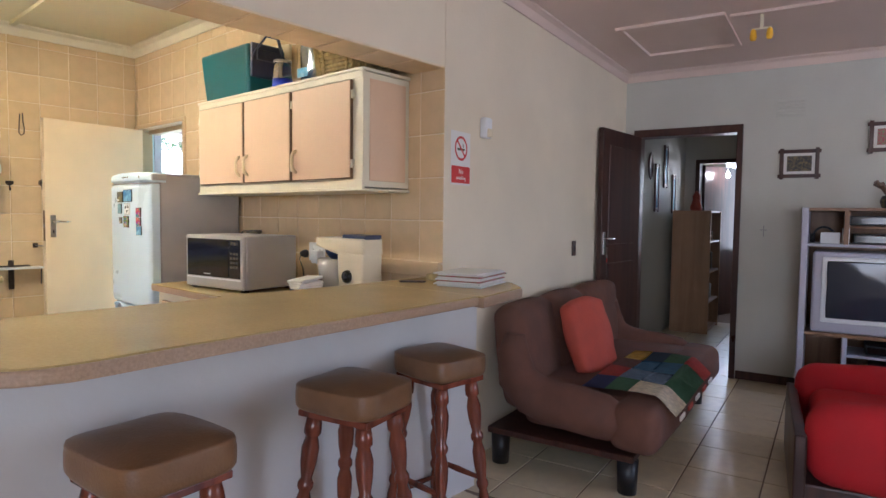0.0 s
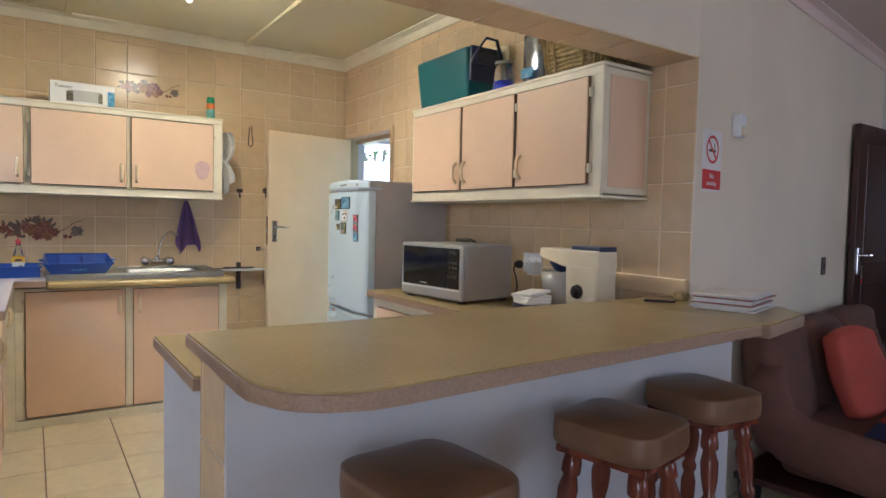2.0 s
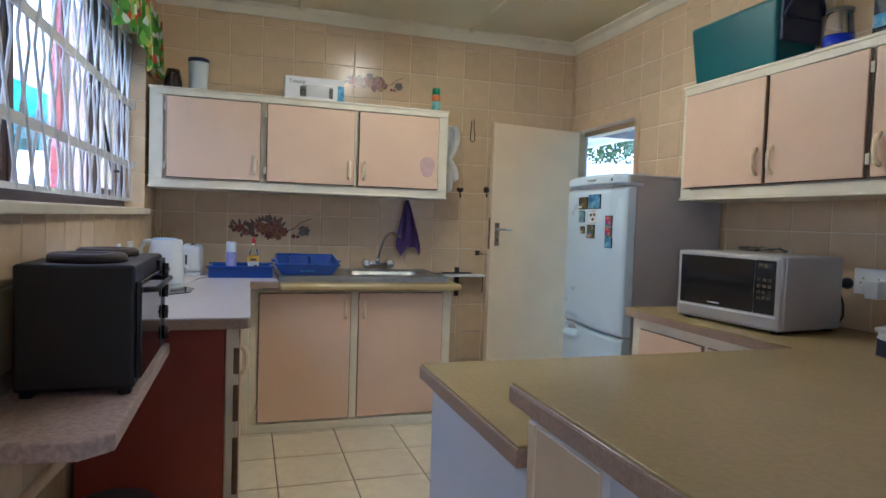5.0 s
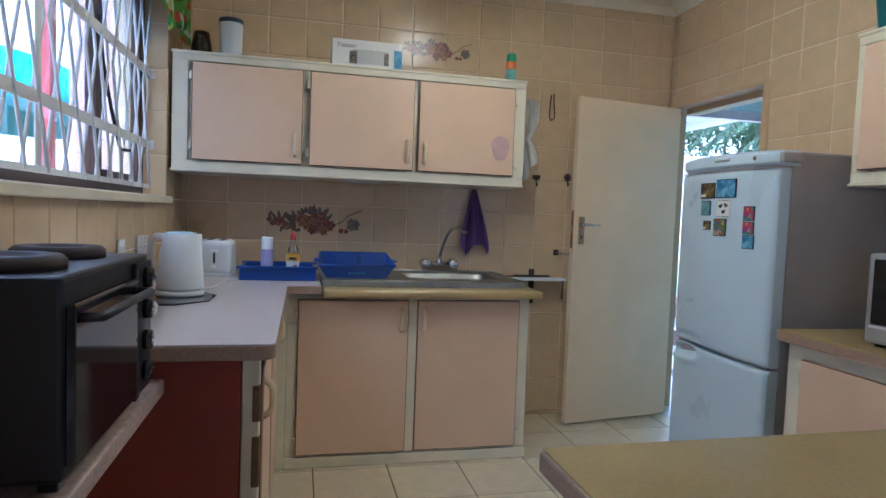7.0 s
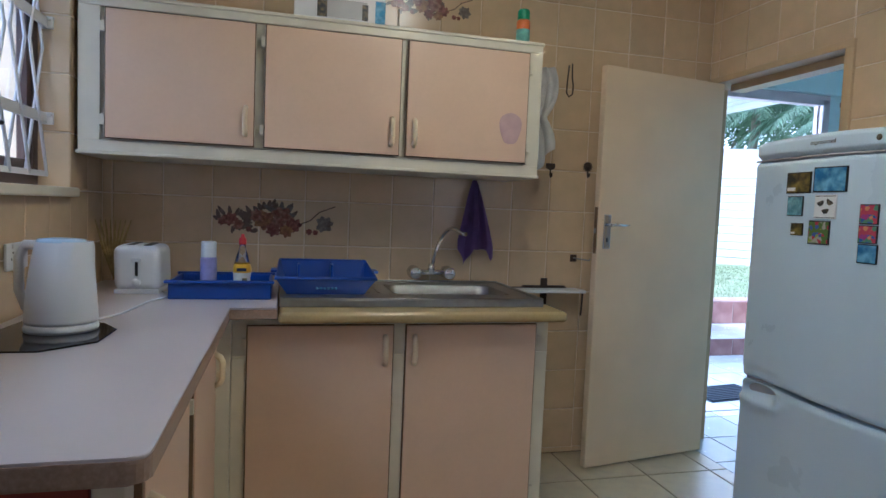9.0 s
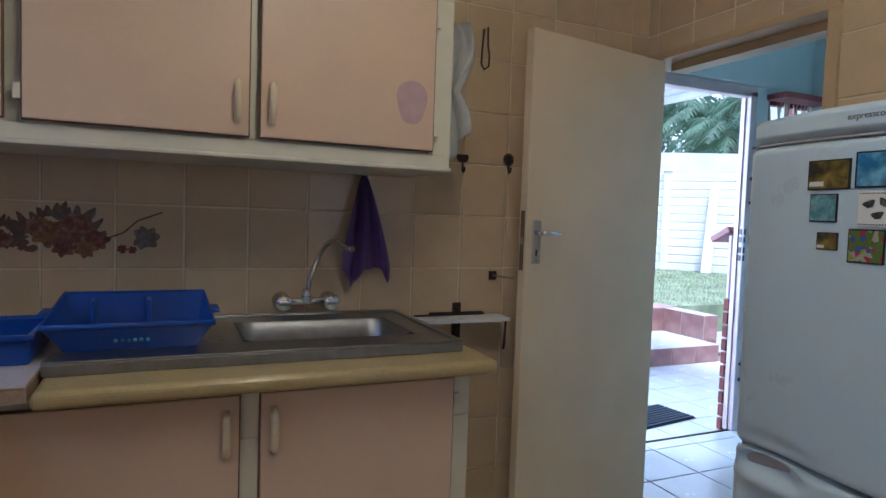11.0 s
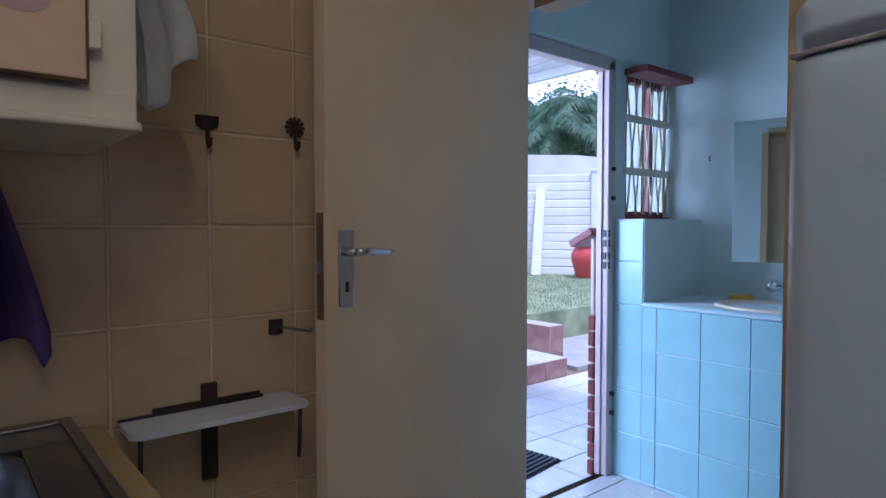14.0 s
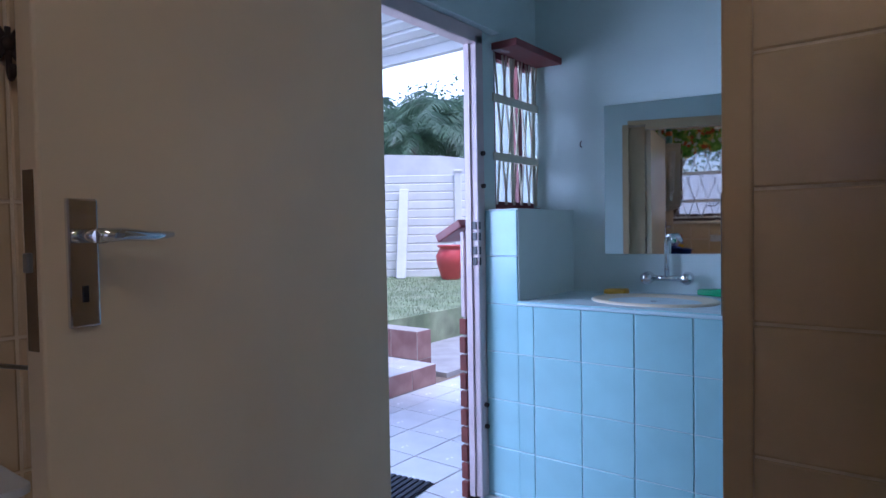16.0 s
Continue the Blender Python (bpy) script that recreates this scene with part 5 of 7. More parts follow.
for fx in (-0.23, 0.23):
    for fy in (-0.11, 0.11):
        part("foot", boxes((fx - 0.015, fx + 0.015, fy - 0.015, fy + 0.015, 0, 0.016, 0.003)), M["black_matt"], oven)
bin_ = thing("waste_bin", "black round bin under the slab", "bin", (-3.14, -0.42, 0))
part("bucket", lathe(bmesh.new(), [(0, 0), (0.11, 0), (0.13, 0.36), (0, 0.36)], 28), M["black_matt"], bin_)
part("lid", lathe(bmesh.new(), [(0.137, 0.355), (0.137, 0.375), (0.12, 0.395), (0.05, 0.42), (0, 0.425)], 28), M["black_matt"], bin_)

# ---- fridge ----
FX, FY = -4.097, 1.80
BOW = 0.034
fridge = thing("fridge", "white fridge freezer with a bowed front and grey side", "fridge", (FX, FY, 0))
fridge.scale = (0.955, 1, 1)
part("body", boxes((-0.312, 0.312, 0.065, 0.60, 0.02, 1.555, 0.006)), M["fridge_side"], fridge)
for fx in (-0.26, 0.26):
    part("foot", lathe(bmesh.new(), [(0, 0), (0.022, 0), (0.022, 0.022), (0, 0.022)], 12, pose(fx, 0.12, 0)), M["black_matt"], fridge)


def bow(x):
    """How far the front stands out at x from the middle."""
    return -BOW * (1 - (x / 0.316) ** 2)


def swoop(x):
    """The gap between the doors: highest at the handle side, falling to the hinge side."""
    u = (x + 0.316) / 0.632
    return 0.722 + 0.034 * (1 - u) ** 1.5 * (1 - math.exp(-u * 3)) - 0.002 * u


def fridge_front(lower, upper, round_edge=0.014, back=0.06, grip=False):
    """A bowed front panel between two heights given as functions of x, with round edges and, for a grip, a scoop under its top."""
    bm = bmesh.new()
    n, rows = 40, 60
    grid = []
    for i in range(n + 1):
        x = -0.316 + 0.632 * i / n
        b, t = lower(x), upper(x)
        ex = round_edge * max(0.0, 1 - (0.316 - abs(x)) / 0.025) ** 2
        col = []
        for k in range(rows + 1):
            v = k / rows
            v -= 0.07 * math.sin(2 * math.pi * v)
            z = b + (t - b) * v
            ez = round_edge * max(0.0, 1 - min(z - b, t - z) / 0.018) ** 2
            y = bow(x) + ex + ez
            if grip:
                d = t - z
                y += 0.050 * math.exp(-((x + 0.20) / 0.095) ** 4) * math.exp(-((d - 0.026 - 0.9 * (x + 0.2) ** 2) / 0.020) ** 4)
                y -= 0.016 * math.exp(-((x + 0.18) / 0.13) ** 4) * math.exp(-((d - 0.070 + 1.2 * (x + 0.2) ** 2) / 0.020) ** 2)
            else:
                y += round_edge * math.exp(-((x + 0.19) / 0.11) ** 4) * math.exp(-((z - b - 0.022) / 0.020) ** 2) if t - b > 0.3 else 0.0
            col.append(bm.verts.new((x, y, z)))
        grid.append(col)
    rear = [(bm.verts.new((c[0].co.x, back, c[0].co.z)), bm.verts.new((c[-1].co.x, back, c[-1].co.z))) for c in grid]
    for i in range(n):
        for k in range(rows):
            bm.faces.new((grid[i][k], grid[i + 1][k], grid[i + 1][k + 1], grid[i][k + 1])).smooth = True
        bm.faces.new((grid[i][0], rear[i][0], rear[i + 1][0], grid[i + 1][0]))
        bm.faces.new((grid[i][-1], grid[i + 1][-1], rear[i + 1][1], rear[i][1]))
        bm.faces.new((rear[i][0], rear[i][1], rear[i + 1][1], rear[i + 1][0]))
    for i in (0, n):
        bm.faces.new(grid[i] + [rear[i][1], rear[i][0]])
    return bm


up = part("door", fridge_front(lambda x: swoop(x) + 0.006, lambda x: 1.503), M["white_enamel"], fridge, "upper fridge door")
part("door_lip", fridge_front(lambda x: 1.5035, lambda x: 1.509, 0.004, 0.055), M["fridge_side"], up)
low = part("door", fridge_front(lambda x: 0.06, lambda x: swoop(x) - 0.006, grip=True), M["white_enamel"], fridge, "lower freezer door with a scooped grip")
part("gasket", boxes((-0.30, 0.30, 0.02, 0.06, 0.05, 1.50)), M["fridge_side"], fridge)
part("plinth", boxes((-0.30, 0.30, 0.03, 0.06, 0.02, 0.058, 0.003)), M["fridge_side"], fridge)
cap = part("top_cap", fridge_front(lambda x: 1.512, lambda x: 1.578 - 0.006 * (x / 0.316) ** 2, 0.022, 0.10), M["white_enamel"], fridge)
part("top_board", boxes((-0.314, 0.314, 0.09, 0.60, 1.552, 1.570, 0.006)), M["fridge_side"], fridge)
part("hinge_cover", boxes((0.275, 0.328, 0.01, 0.10, 1.525, 1.565, 0.005)), M["silver_plastic"], fridge)
part("badge", lathe(bmesh.new(), [(0, 0), (0.009, 0), (0.009, 0.002), (0, 0.002)], 16, pose(0.205, bow(0.205) - 0.0005, 1.545, 90, 0, 0)), M["print_dark"], fridge)
lettering("lettering", "expresscool", 0.020, M["print_dark"], fridge, pose(0.02, bow(0.07) - 0.002, 1.547, 90, 0, 0))
M["print_night"] = material("night_skyline_print", (0.015, 0.013, 0.010), 0.3, vary=0.3, scale=60, second=(0.30, 0.22, 0.03), second_scale=22, second_amount=0.8)
M["print_sea"] = material("sea_view_print", (0.02, 0.15, 0.36), 0.3, vary=0.2, scale=40, second=(0.25, 0.50, 0.65), second_scale=24, second_amount=0.8)
M["print_pale"] = material("pale_teal_print", (0.22, 0.42, 0.48), 0.4, vary=0.3, scale=60, second=(0.04, 0.14, 0.18), second_scale=40, second_amount=0.8)
M["print_garden"] = print_cloth("garden_colours_print", (0.10, 0.16, 0.03), [(0.40, 0.03, 0.05), (0.55, 0.40, 0.02), (0.06, 0.10, 0.30), (0.25, 0.30, 0.05), (0.35, 0.32, 0.25)], 90)
M["print_fair"] = print_cloth("red_and_blue_print", (0.45, 0.05, 0.09), [(0.05, 0.12, 0.40), (0.60, 0.25, 0.10), (0.30, 0.04, 0.20), (0.10, 0.25, 0.15)], 90)
for x, z, w, h, mt, lb in ((-4.158, 1.423, 0.100, 0.068, "print_night", "dark night skyline fridge magnet"), (-4.040, 1.430, 0.116, 0.078, "print_sea", "blue sea view fridge magnet in a dark border"), (-4.166, 1.348, 0.066, 0.064, "print_pale", "pale blue picture magnet"),
                           (-4.050, 1.346, 0.076, 0.074, "paper", "white stamp magnet with dark blots"), (-4.152, 1.273, 0.050, 0.040, "print_night", "small black picture magnet"), (-4.066, 1.266, 0.076, 0.074, "print_garden", "colourful picture magnet on the fridge"),
                           (-3.910, 1.326, 0.054, 0.058, "print_fair", "small red and blue magnet"), (-3.910, 1.268, 0.054, 0.052, "print_fair", "red and pink magnet"), (-3.907, 1.212, 0.056, 0.056, "print_sea", "blue and orange magnet")):
    mg = thing("fridge_magnet", lb, "magnet", (x, FY + bow(x - FX) + 0.0005, z), math.degrees(math.atan(2 * BOW * (x - FX) / 0.316 ** 2)), group="magnets on the fridge door")
    part("magnet", boxes((-w / 2, w / 2, -0.004, 0.002, -h / 2, h / 2, 0.0012)), M["paper" if mt == "paper" else "black_matt"], mg)
    part("picture", boxes((-w * 0.46, w * 0.46, -0.0048, -0.003, -h * 0.45, h * 0.45)), M[mt], mg)
    if mt == "print_night":
        part("caption", boxes((-w * 0.44, -w * 0.1, -0.0054, -0.004, -h * 0.38, -h * 0.22)), M["paper"], mg)
    if mt == "paper":
        for dx, dz, a in ((-0.014, 0.010, 20), (0.016, 0.013, -30), (0.004, -0.014, 10)):
            bm = bmesh.new()
            prism(bm, [(0.011 * math.cos(q) * (1 + 0.35 * math.sin(3 * q)), 0.010 * math.sin(q) * (1 + 0.3 * math.cos(2 * q))) for q in [2 * math.pi * k / 14 for k in range(14)]], 0, 0.001)
            bmesh.ops.transform(bm, matrix=pose(dx, -0.0048, dz, 90, 0, 0) @ pose(0, 0, 0, 0, 0, a), verts=bm.verts)
            part("blot", bm, M["print_dark"], mg)
        for k in range(12):
            for e in (-1, 1):
                part("stamp_tooth", boxes((-0.034 + k * 0.006, -0.031 + k * 0.006, -0.0055, -0.004, e * 0.033 - 0.0015, e * 0.033 + 0.0015)), M["print_dark"], mg)

# ---- worktop by the bar ----
mw = thing("microwave", "silver grey microwave oven with a black glass door", "microwave", (-3.19, 2.06, 0.90), 7)
part("body", boxes((-0.255, 0.255, -0.165, 0.185, 0.012, 0.305, 0.01)), M["silver_plastic"], mw)
part("front_frame", boxes((-0.257, 0.257, -0.192, -0.163, 0.012, 0.305, 0.012)), M["silver_plastic"], mw)
part("door_glass", boxes((-0.235, 0.14, -0.196, -0.19, 0.075, 0.285, 0.004)), M["black_gloss"], mw, "black glass door")
part("control_panel", boxes((0.143, 0.236, -0.196, -0.19, 0.075, 0.285, 0.004)), M["black_gloss"], mw)
part("lower_trim", boxes((-0.24, 0.24, -0.1945, -0.19, 0.062, 0.070, 0.001)), M["white_plastic"], mw)
part("maker_mark", boxes((-0.08, -0.02, -0.1968, -0.1955, 0.087, 0.092)), M["white_plastic"], mw)
part("display", boxes((0.16, 0.22, -0.1968, -0.1955, 0.255, 0.272)), M["print_dark"], mw)
for r in range(4):
    for c in range(3):
        part("button", boxes((0.158 + c * 0.023, 0.174 + c * 0.023, -0.1972, -0.1955, 0.13 + r * 0.024, 0.143 + r * 0.024, 0.0005)), M["print_dark"], mw)
for fx in (-0.22, 0.22):
    for fy in (-0.15, 0.15):
        part("foot", boxes((fx - 0.015, fx + 0.015, fy - 0.015, fy + 0.015, 0, 0.014)), M["black_matt"], mw)
gl = thing("sunglasses", "dark folded glasses lying on the microwave", "glasses", (-3.16, 2.10, 1.206), 15)
bm = bmesh.new()
sweep(bm, [(-0.07, 0, 0.008), (-0.04, -0.01, 0.022), (0, 0, 0.016), (0.04, -0.01, 0.022), (0.07, 0, 0.008)], 0.006)
part("frame", bm, M["print_dark"], gl)

fm = thing("food_mixer", "cream food mixer with a navy lid and a bowl", "mixer", (-2.33, 2.20, 0.90))
part("base", boxes((-0.26, 0.11, -0.085, 0.085, 0, 0.03, 0.008)), M["cream_plastic"], fm)
part("column", soft(bmesh.new(), -0.08, 0.11, -0.07, 0.07, 0.025, 0.24, 0.015), M["cream_plastic"], fm)
bm = bmesh.new()
prism(bm, [(-0.265, 0.265), (-0.26, 0.31), (0.11, 0.31), (0.115, 0.232), (-0.10, 0.228)], -0.065, 0.065, 0.008)
bmesh.ops.transform(bm, matrix=pose(0, 0, 0, 90, 0, 0), verts=bm.verts)
part("arm", bm, M["cream_plastic"], fm)
part("lid", boxes((-0.06, 0.115, -0.055, 0.055, 0.306, 0.328, 0.005)), M["navy"], fm)
part("beater_head", lathe(bmesh.new(), [(0, 0.19), (0.03, 0.2), (0.055, 0.235), (0.055, 0.25), (0, 0.25)], 20, pose(-0.175, 0, 0.0)), M["navy"], fm)
part("bowl", lathe(bmesh.new(), [(0, 0.03), (0.06, 0.032), (0.085, 0.07), (0.098, 0.20), (0.094, 0.20), (0.08, 0.072), (0, 0.04)], 28, pose(-0.175, 0, 0.0)), material("smoky_clear_bowl", (0.35, 0.33, 0.30), 0.1, vary=0.02), fm)
part("dial", lathe(bmesh.new(), [(0, 0), (0.034, 0), (0.03, 0.014), (0, 0.016)], 24, pose(0.0, -0.069, 0.12, 90, 0, 0)), M["black_gloss"], fm)

nap = thing("napkin_holder", "dark napkin holder with white paper napkins", "napkins", (-2.47, 1.98, 0.90), -15)
part("holder", boxes((-0.09, 0.09, -0.05, 0.05, 0, 0.06, 0.004)), M["navy"], nap)
for k in range(4):
    bm = bmesh.new()
    box(bm, -0.085 + 0.012 * (k % 2), 0.10 - 0.01 * k, -0.06, 0.06, 0, 0.014, 0.004, m=pose(0, 0.0, 0.058 + 0.014 * k, 3 * k, -4 + 3 * (k % 3), 6 * k - 8))
    part("napkin", bm, M["paper"], nap)
pots = thing("spice_pot", "dark pot standing behind the microwave", "pot", (-3.55, 2.36, 0.90))
part("pot", lathe(bmesh.new(), [(0, 0), (0.04, 0), (0.05, 0.12), (0.045, 0.25), (0.05, 0.32), (0, 0.32)]), M["print_dark"], pots)

# ---- on top of the bar cabinet ----
TOPZ = 2.026
cool = thing("cooler_box", "teal cooler box with a cream lid and strap", "cooler box", (-3.485, 2.235, TOPZ))
bm = bmesh.new()
lo, hi = [(-0.25, -0.10), (0.25, -0.10), (0.25, 0.12), (-0.25, 0.12)], [(-0.275, -0.125), (0.275, -0.125), (0.275, 0.145), (-0.275, 0.145)]
va, vb = [bm.verts.new((x, y, 0)) for x, y in lo], [bm.verts.new((x, y, 0.292)) for x, y in hi]
bm.faces.new(va[::-1]), bm.faces.new(vb)
for i in range(4):
    bm.faces.new((va[i], va[(i + 1) % 4], vb[(i + 1) % 4], vb[i]))
bmesh.ops.bevel(bm, geom=bm.edges[:], offset=0.02, segments=3, profile=0.5, affect="EDGES")
part("body", bm, M["teal"], cool)
bm = bmesh.new()
box(bm, -0.06, 0.30, 0.0, 0.022, 0.0, 0.30, 0.008, m=pose(0, 0.150, 0.055, 4, 5, 0))
part("lid", bm, M["cream_plastic"], cool, "cream inner side of the open lid")
part("end_panel", boxes((0.262, 0.284, -0.10, 0.12, 0.10, 0.30, 0.01)), M["navy"], cool)
bm = bmesh.new()
sweep(bm, [(0.278, -0.09, 0.20), (0.31, -0.1, 0.23), (0.315, -0.02, 0.34), (0.31, 0.06, 0.34), (0.30, 0.11, 0.22)], 0.013, 8, 0.5)
part("strap", bm, M["navy"], cool)
part("latch", boxes((0.27, 0.30, -0.07, 0.10, 0.20, 0.26, 0.006)), M["navy"], cool)
bj = thing("blue_jar", "clear jar with bright blue contents", "jar", (-2.985, 2.20, TOPZ))
part("jar", lathe(bmesh.new(), [(0, 0), (0.055, 0), (0.06, 0.01), (0.055, 0.06), (0.0, 0.06)]), material("bright_blue_powder", (0.01, 0.03, 0.45), 0.3, vary=0.1), bj)
part("glass", lathe(bmesh.new(), [(0.056, 0.06), (0.05, 0.12), (0.045, 0.15), (0.0, 0.15)]), M["clear_plastic"], bj)
part("lid", lathe(bmesh.new(), [(0.05, 0.15), (0.05, 0.165), (0, 0.17)]), M["steel"], bj)
fb = thing("foil_bag", "silver blue foil bag standing upright", "bag", (-2.80, 2.25, TOPZ))
bm = bmesh.new()
sheet(bm, 14, 18, lambda u, v: ((u - 0.5) * 0.17 * (1 - 0.06 * v), -0.045 * math.sin(math.pi * u) * (1 - 0.8 * v) + 0.005 * math.sin(9 * u + 7 * v), 0.29 * v), 0.002)
sheet(bm, 14, 4, lambda u, v: ((u - 0.5) * 0.17 * (1 - 0.06 * v * 0.3), 0.03 * math.sin(math.pi * u) * (1 - v), 0.29 * v), 0.002)
part("bag", bm, M["silver_foil"], fb)
part("print", boxes((-0.045, 0.045, -0.052, -0.047, 0.05, 0.10, 0.002)), M["print_blue"], fb)
bs = thing("basket", "woven dry grass basket on the cabinet", "basket", (-2.435, 2.25, TOPZ))
nrow = 15
for k in range(nrow):
    f = k / (nrow - 1)
    hw, hd, z = 0.165 + 0.05 * f, 0.10 + 0.03 * f, 0.01 + 0.29 * f
    bm = bmesh.new()
    pts = []
    for q in range(41):
        a = 2 * math.pi * q / 40
        ca, sa = math.cos(a), math.sin(a)
        pts.append((hw * math.copysign(abs(ca) ** 0.35, ca), hd * math.copysign(abs(sa) ** 0.35, sa), z + 0.004 * math.sin(q * 3.1 + k * 1.7)))
    sweep(bm, pts, 0.012, 6)
    part("coil", bm, M["basket"], bs)
for q in range(26):
    a = 2 * math.pi * q / 26
    ca, sa = math.cos(a), math.sin(a)
    sx, sy = math.copysign(abs(ca) ** 0.35, ca), math.copysign(abs(sa) ** 0.35, sa)
    bm = bmesh.new()
    sweep(bm, [(0.177 * sx, 0.112 * sy, 0.0), (0.20 * sx, 0.125 * sy, 0.15), (0.227 * sx, 0.142 * sy, 0.305)], 0.007, 5)
    part("stake", bm, M["basket"], bs)
for z, r in ((0.185, 0.008), (0.308, 0.014)):
    bm = bmesh.new()
    pts = []
    for q in range(61):
        a = 2 * math.pi * q / 60
        ca, sa = math.cos(a), math.sin(a)
        g = 1 + 0.28 * z / 0.3
        pts.append((0.186 * g * math.copysign(abs(ca) ** 0.35, ca), 0.118 * g * math.copysign(abs(sa) ** 0.35, sa), z + 0.004 * (q % 2)))
    sweep(bm, pts, r, 6)
    part("braid", bm, M["dark_braid"], bs, "dark plaited band")
part("bottom", boxes((-0.15, 0.15, -0.085, 0.085, 0.0, 0.012, 0.003)), M["basket"], bs)

# ---- on top of the sink cabinet ----
TOPS = 2.044
tb = thing("toaster_box", "white cardboard toaster box with a printed toaster", "box", (-5.25, 0.361, TOPS), 90)
part("carton", boxes((-0.187, 0.187, -0.10, 0.10, 0, 0.145, 0.002)), M["paper"], tb)
part("picture", boxes((-0.08, 0.11, -0.1012, -0.0995, 0.022, 0.095, 0.0)), M["silver_plastic"], tb, "printed grey toaster")
part("picture_end", boxes((-0.095, -0.055, -0.1016, -0.1, 0.02, 0.085)), M["print_dark"], tb)
part("picture_end", boxes((0.09, 0.115, -0.1016, -0.1, 0.02, 0.085)), M["print_dark"], tb)
part("side_band", boxes((0.145, 0.187, -0.1012, -0.0995, 0.0, 0.105)), M["print_blue"], tb, "blue printed band")
lettering("lettering", "Toaster", 0.033, M["print_dark"], tb, pose(-0.11, -0.1015, 0.112, 90, 0, 0))
can = thing("insect_spray", "green and orange spray can on the cabinet", "spray can", (-5.20, 1.19, TOPS))
part("can", lathe(bmesh.new(), [(0, 0), (0.03, 0), (0.031, 0.004), (0.031, 0.075), (0, 0.075)]), material("pale_green_can", (0.18, 0.42, 0.36), 0.35, vary=0.3, scale=40), can)
part("band", lathe(bmesh.new(), [(0.0312, 0.075), (0.0312, 0.112), (0.026, 0.12), (0, 0.12)]), M["orange"], can)
part("cap", lathe(bmesh.new(), [(0.028, 0.118), (0.028, 0.155), (0.024, 0.165), (0, 0.165)]), M["green"], can)
jar = thing("canister", "white canister with a dark lid", "canister", (-5.25, -0.345, TOPS))
part("canister", lathe(bmesh.new(), [(0, 0), (0.052, 0), (0.055, 0.005), (0.06, 0.19), (0, 0.19)]), M["white_plastic"], jar)
part("lid", lathe(bmesh.new(), [(0.063, 0.185), (0.063, 0.205), (0.058, 0.21), (0, 0.212)]), M["navy"], jar)
mug = thing("mug", "dark brown ribbed mug upside down", "mug", (-5.25, -0.49, TOPS))
bm = lathe(bmesh.new(), [(0, 0.13), (0.038, 0.13), (0.05, 0.06), (0.055, 0.0), (0.05, 0.0), (0.0, 0.10)], 24)
part("cup", bm, material("dark_brown_glass", (0.03, 0.018, 0.014), 0.15, vary=0.1), mug)
bm = bmesh.new()
sweep(bm, [(0.045, 0, 0.10), (0.08, 0, 0.095), (0.082, 0, 0.04), (0.052, 0, 0.03)], 0.006)
part("handle", bm, M["print_dark"], mug)

# ---- on the bar ----
mags = thing("magazine_pile", "pile of magazines on the end of the bar", "magazines", (-1.70, 2.32, 1.021), 15)
for k in range(9):
    bm = bmesh.new()
    box(bm, -0.105, 0.105, -0.145, 0.145, 0, 0.006, 0.001, m=pose(random.uniform(-0.012, 0.012), random.uniform(-0.015, 0.015), 0.0068 * k, 0, 0, random.uniform(-6, 6)))
    part("magazine", bm, M["paper" if k % 3 else "print_mixed"] if k else M["paper"], mags)
keys = thing("bottle_opener", "dark metal opener lying on the bar", "opener", (-1.93, 2.17, 1.022), 40)
bm = bmesh.new()
prism(bm, [(-0.05, -0.012), (0.03, -0.008), (0.05, -0.02), (0.07, 0), (0.05, 0.02), (0.03, 0.008), (-0.05, 0.012)], 0, 0.008, 0.002)
part("body", bm, M["black_iron"], keys)
shell = thing("ornament", "small tan shell ornament on the bar", "ornament", (-1.92, 2.31, 1.021))
part("shell", soft(bmesh.new(), -0.025, 0.025, -0.03, 0.03, 0, 0.035, 0.012), M["basket"], shell)
up_st = thing("tile_upstand", "narrow tiled ledge at the end of the bar", "ledge", (0, 0, 0), kind="structure")
part("ledge", boxes((-2.50, -1.962, 2.395, 2.418, 1.022, 1.10, 0.004)), M["tile"], up_st)

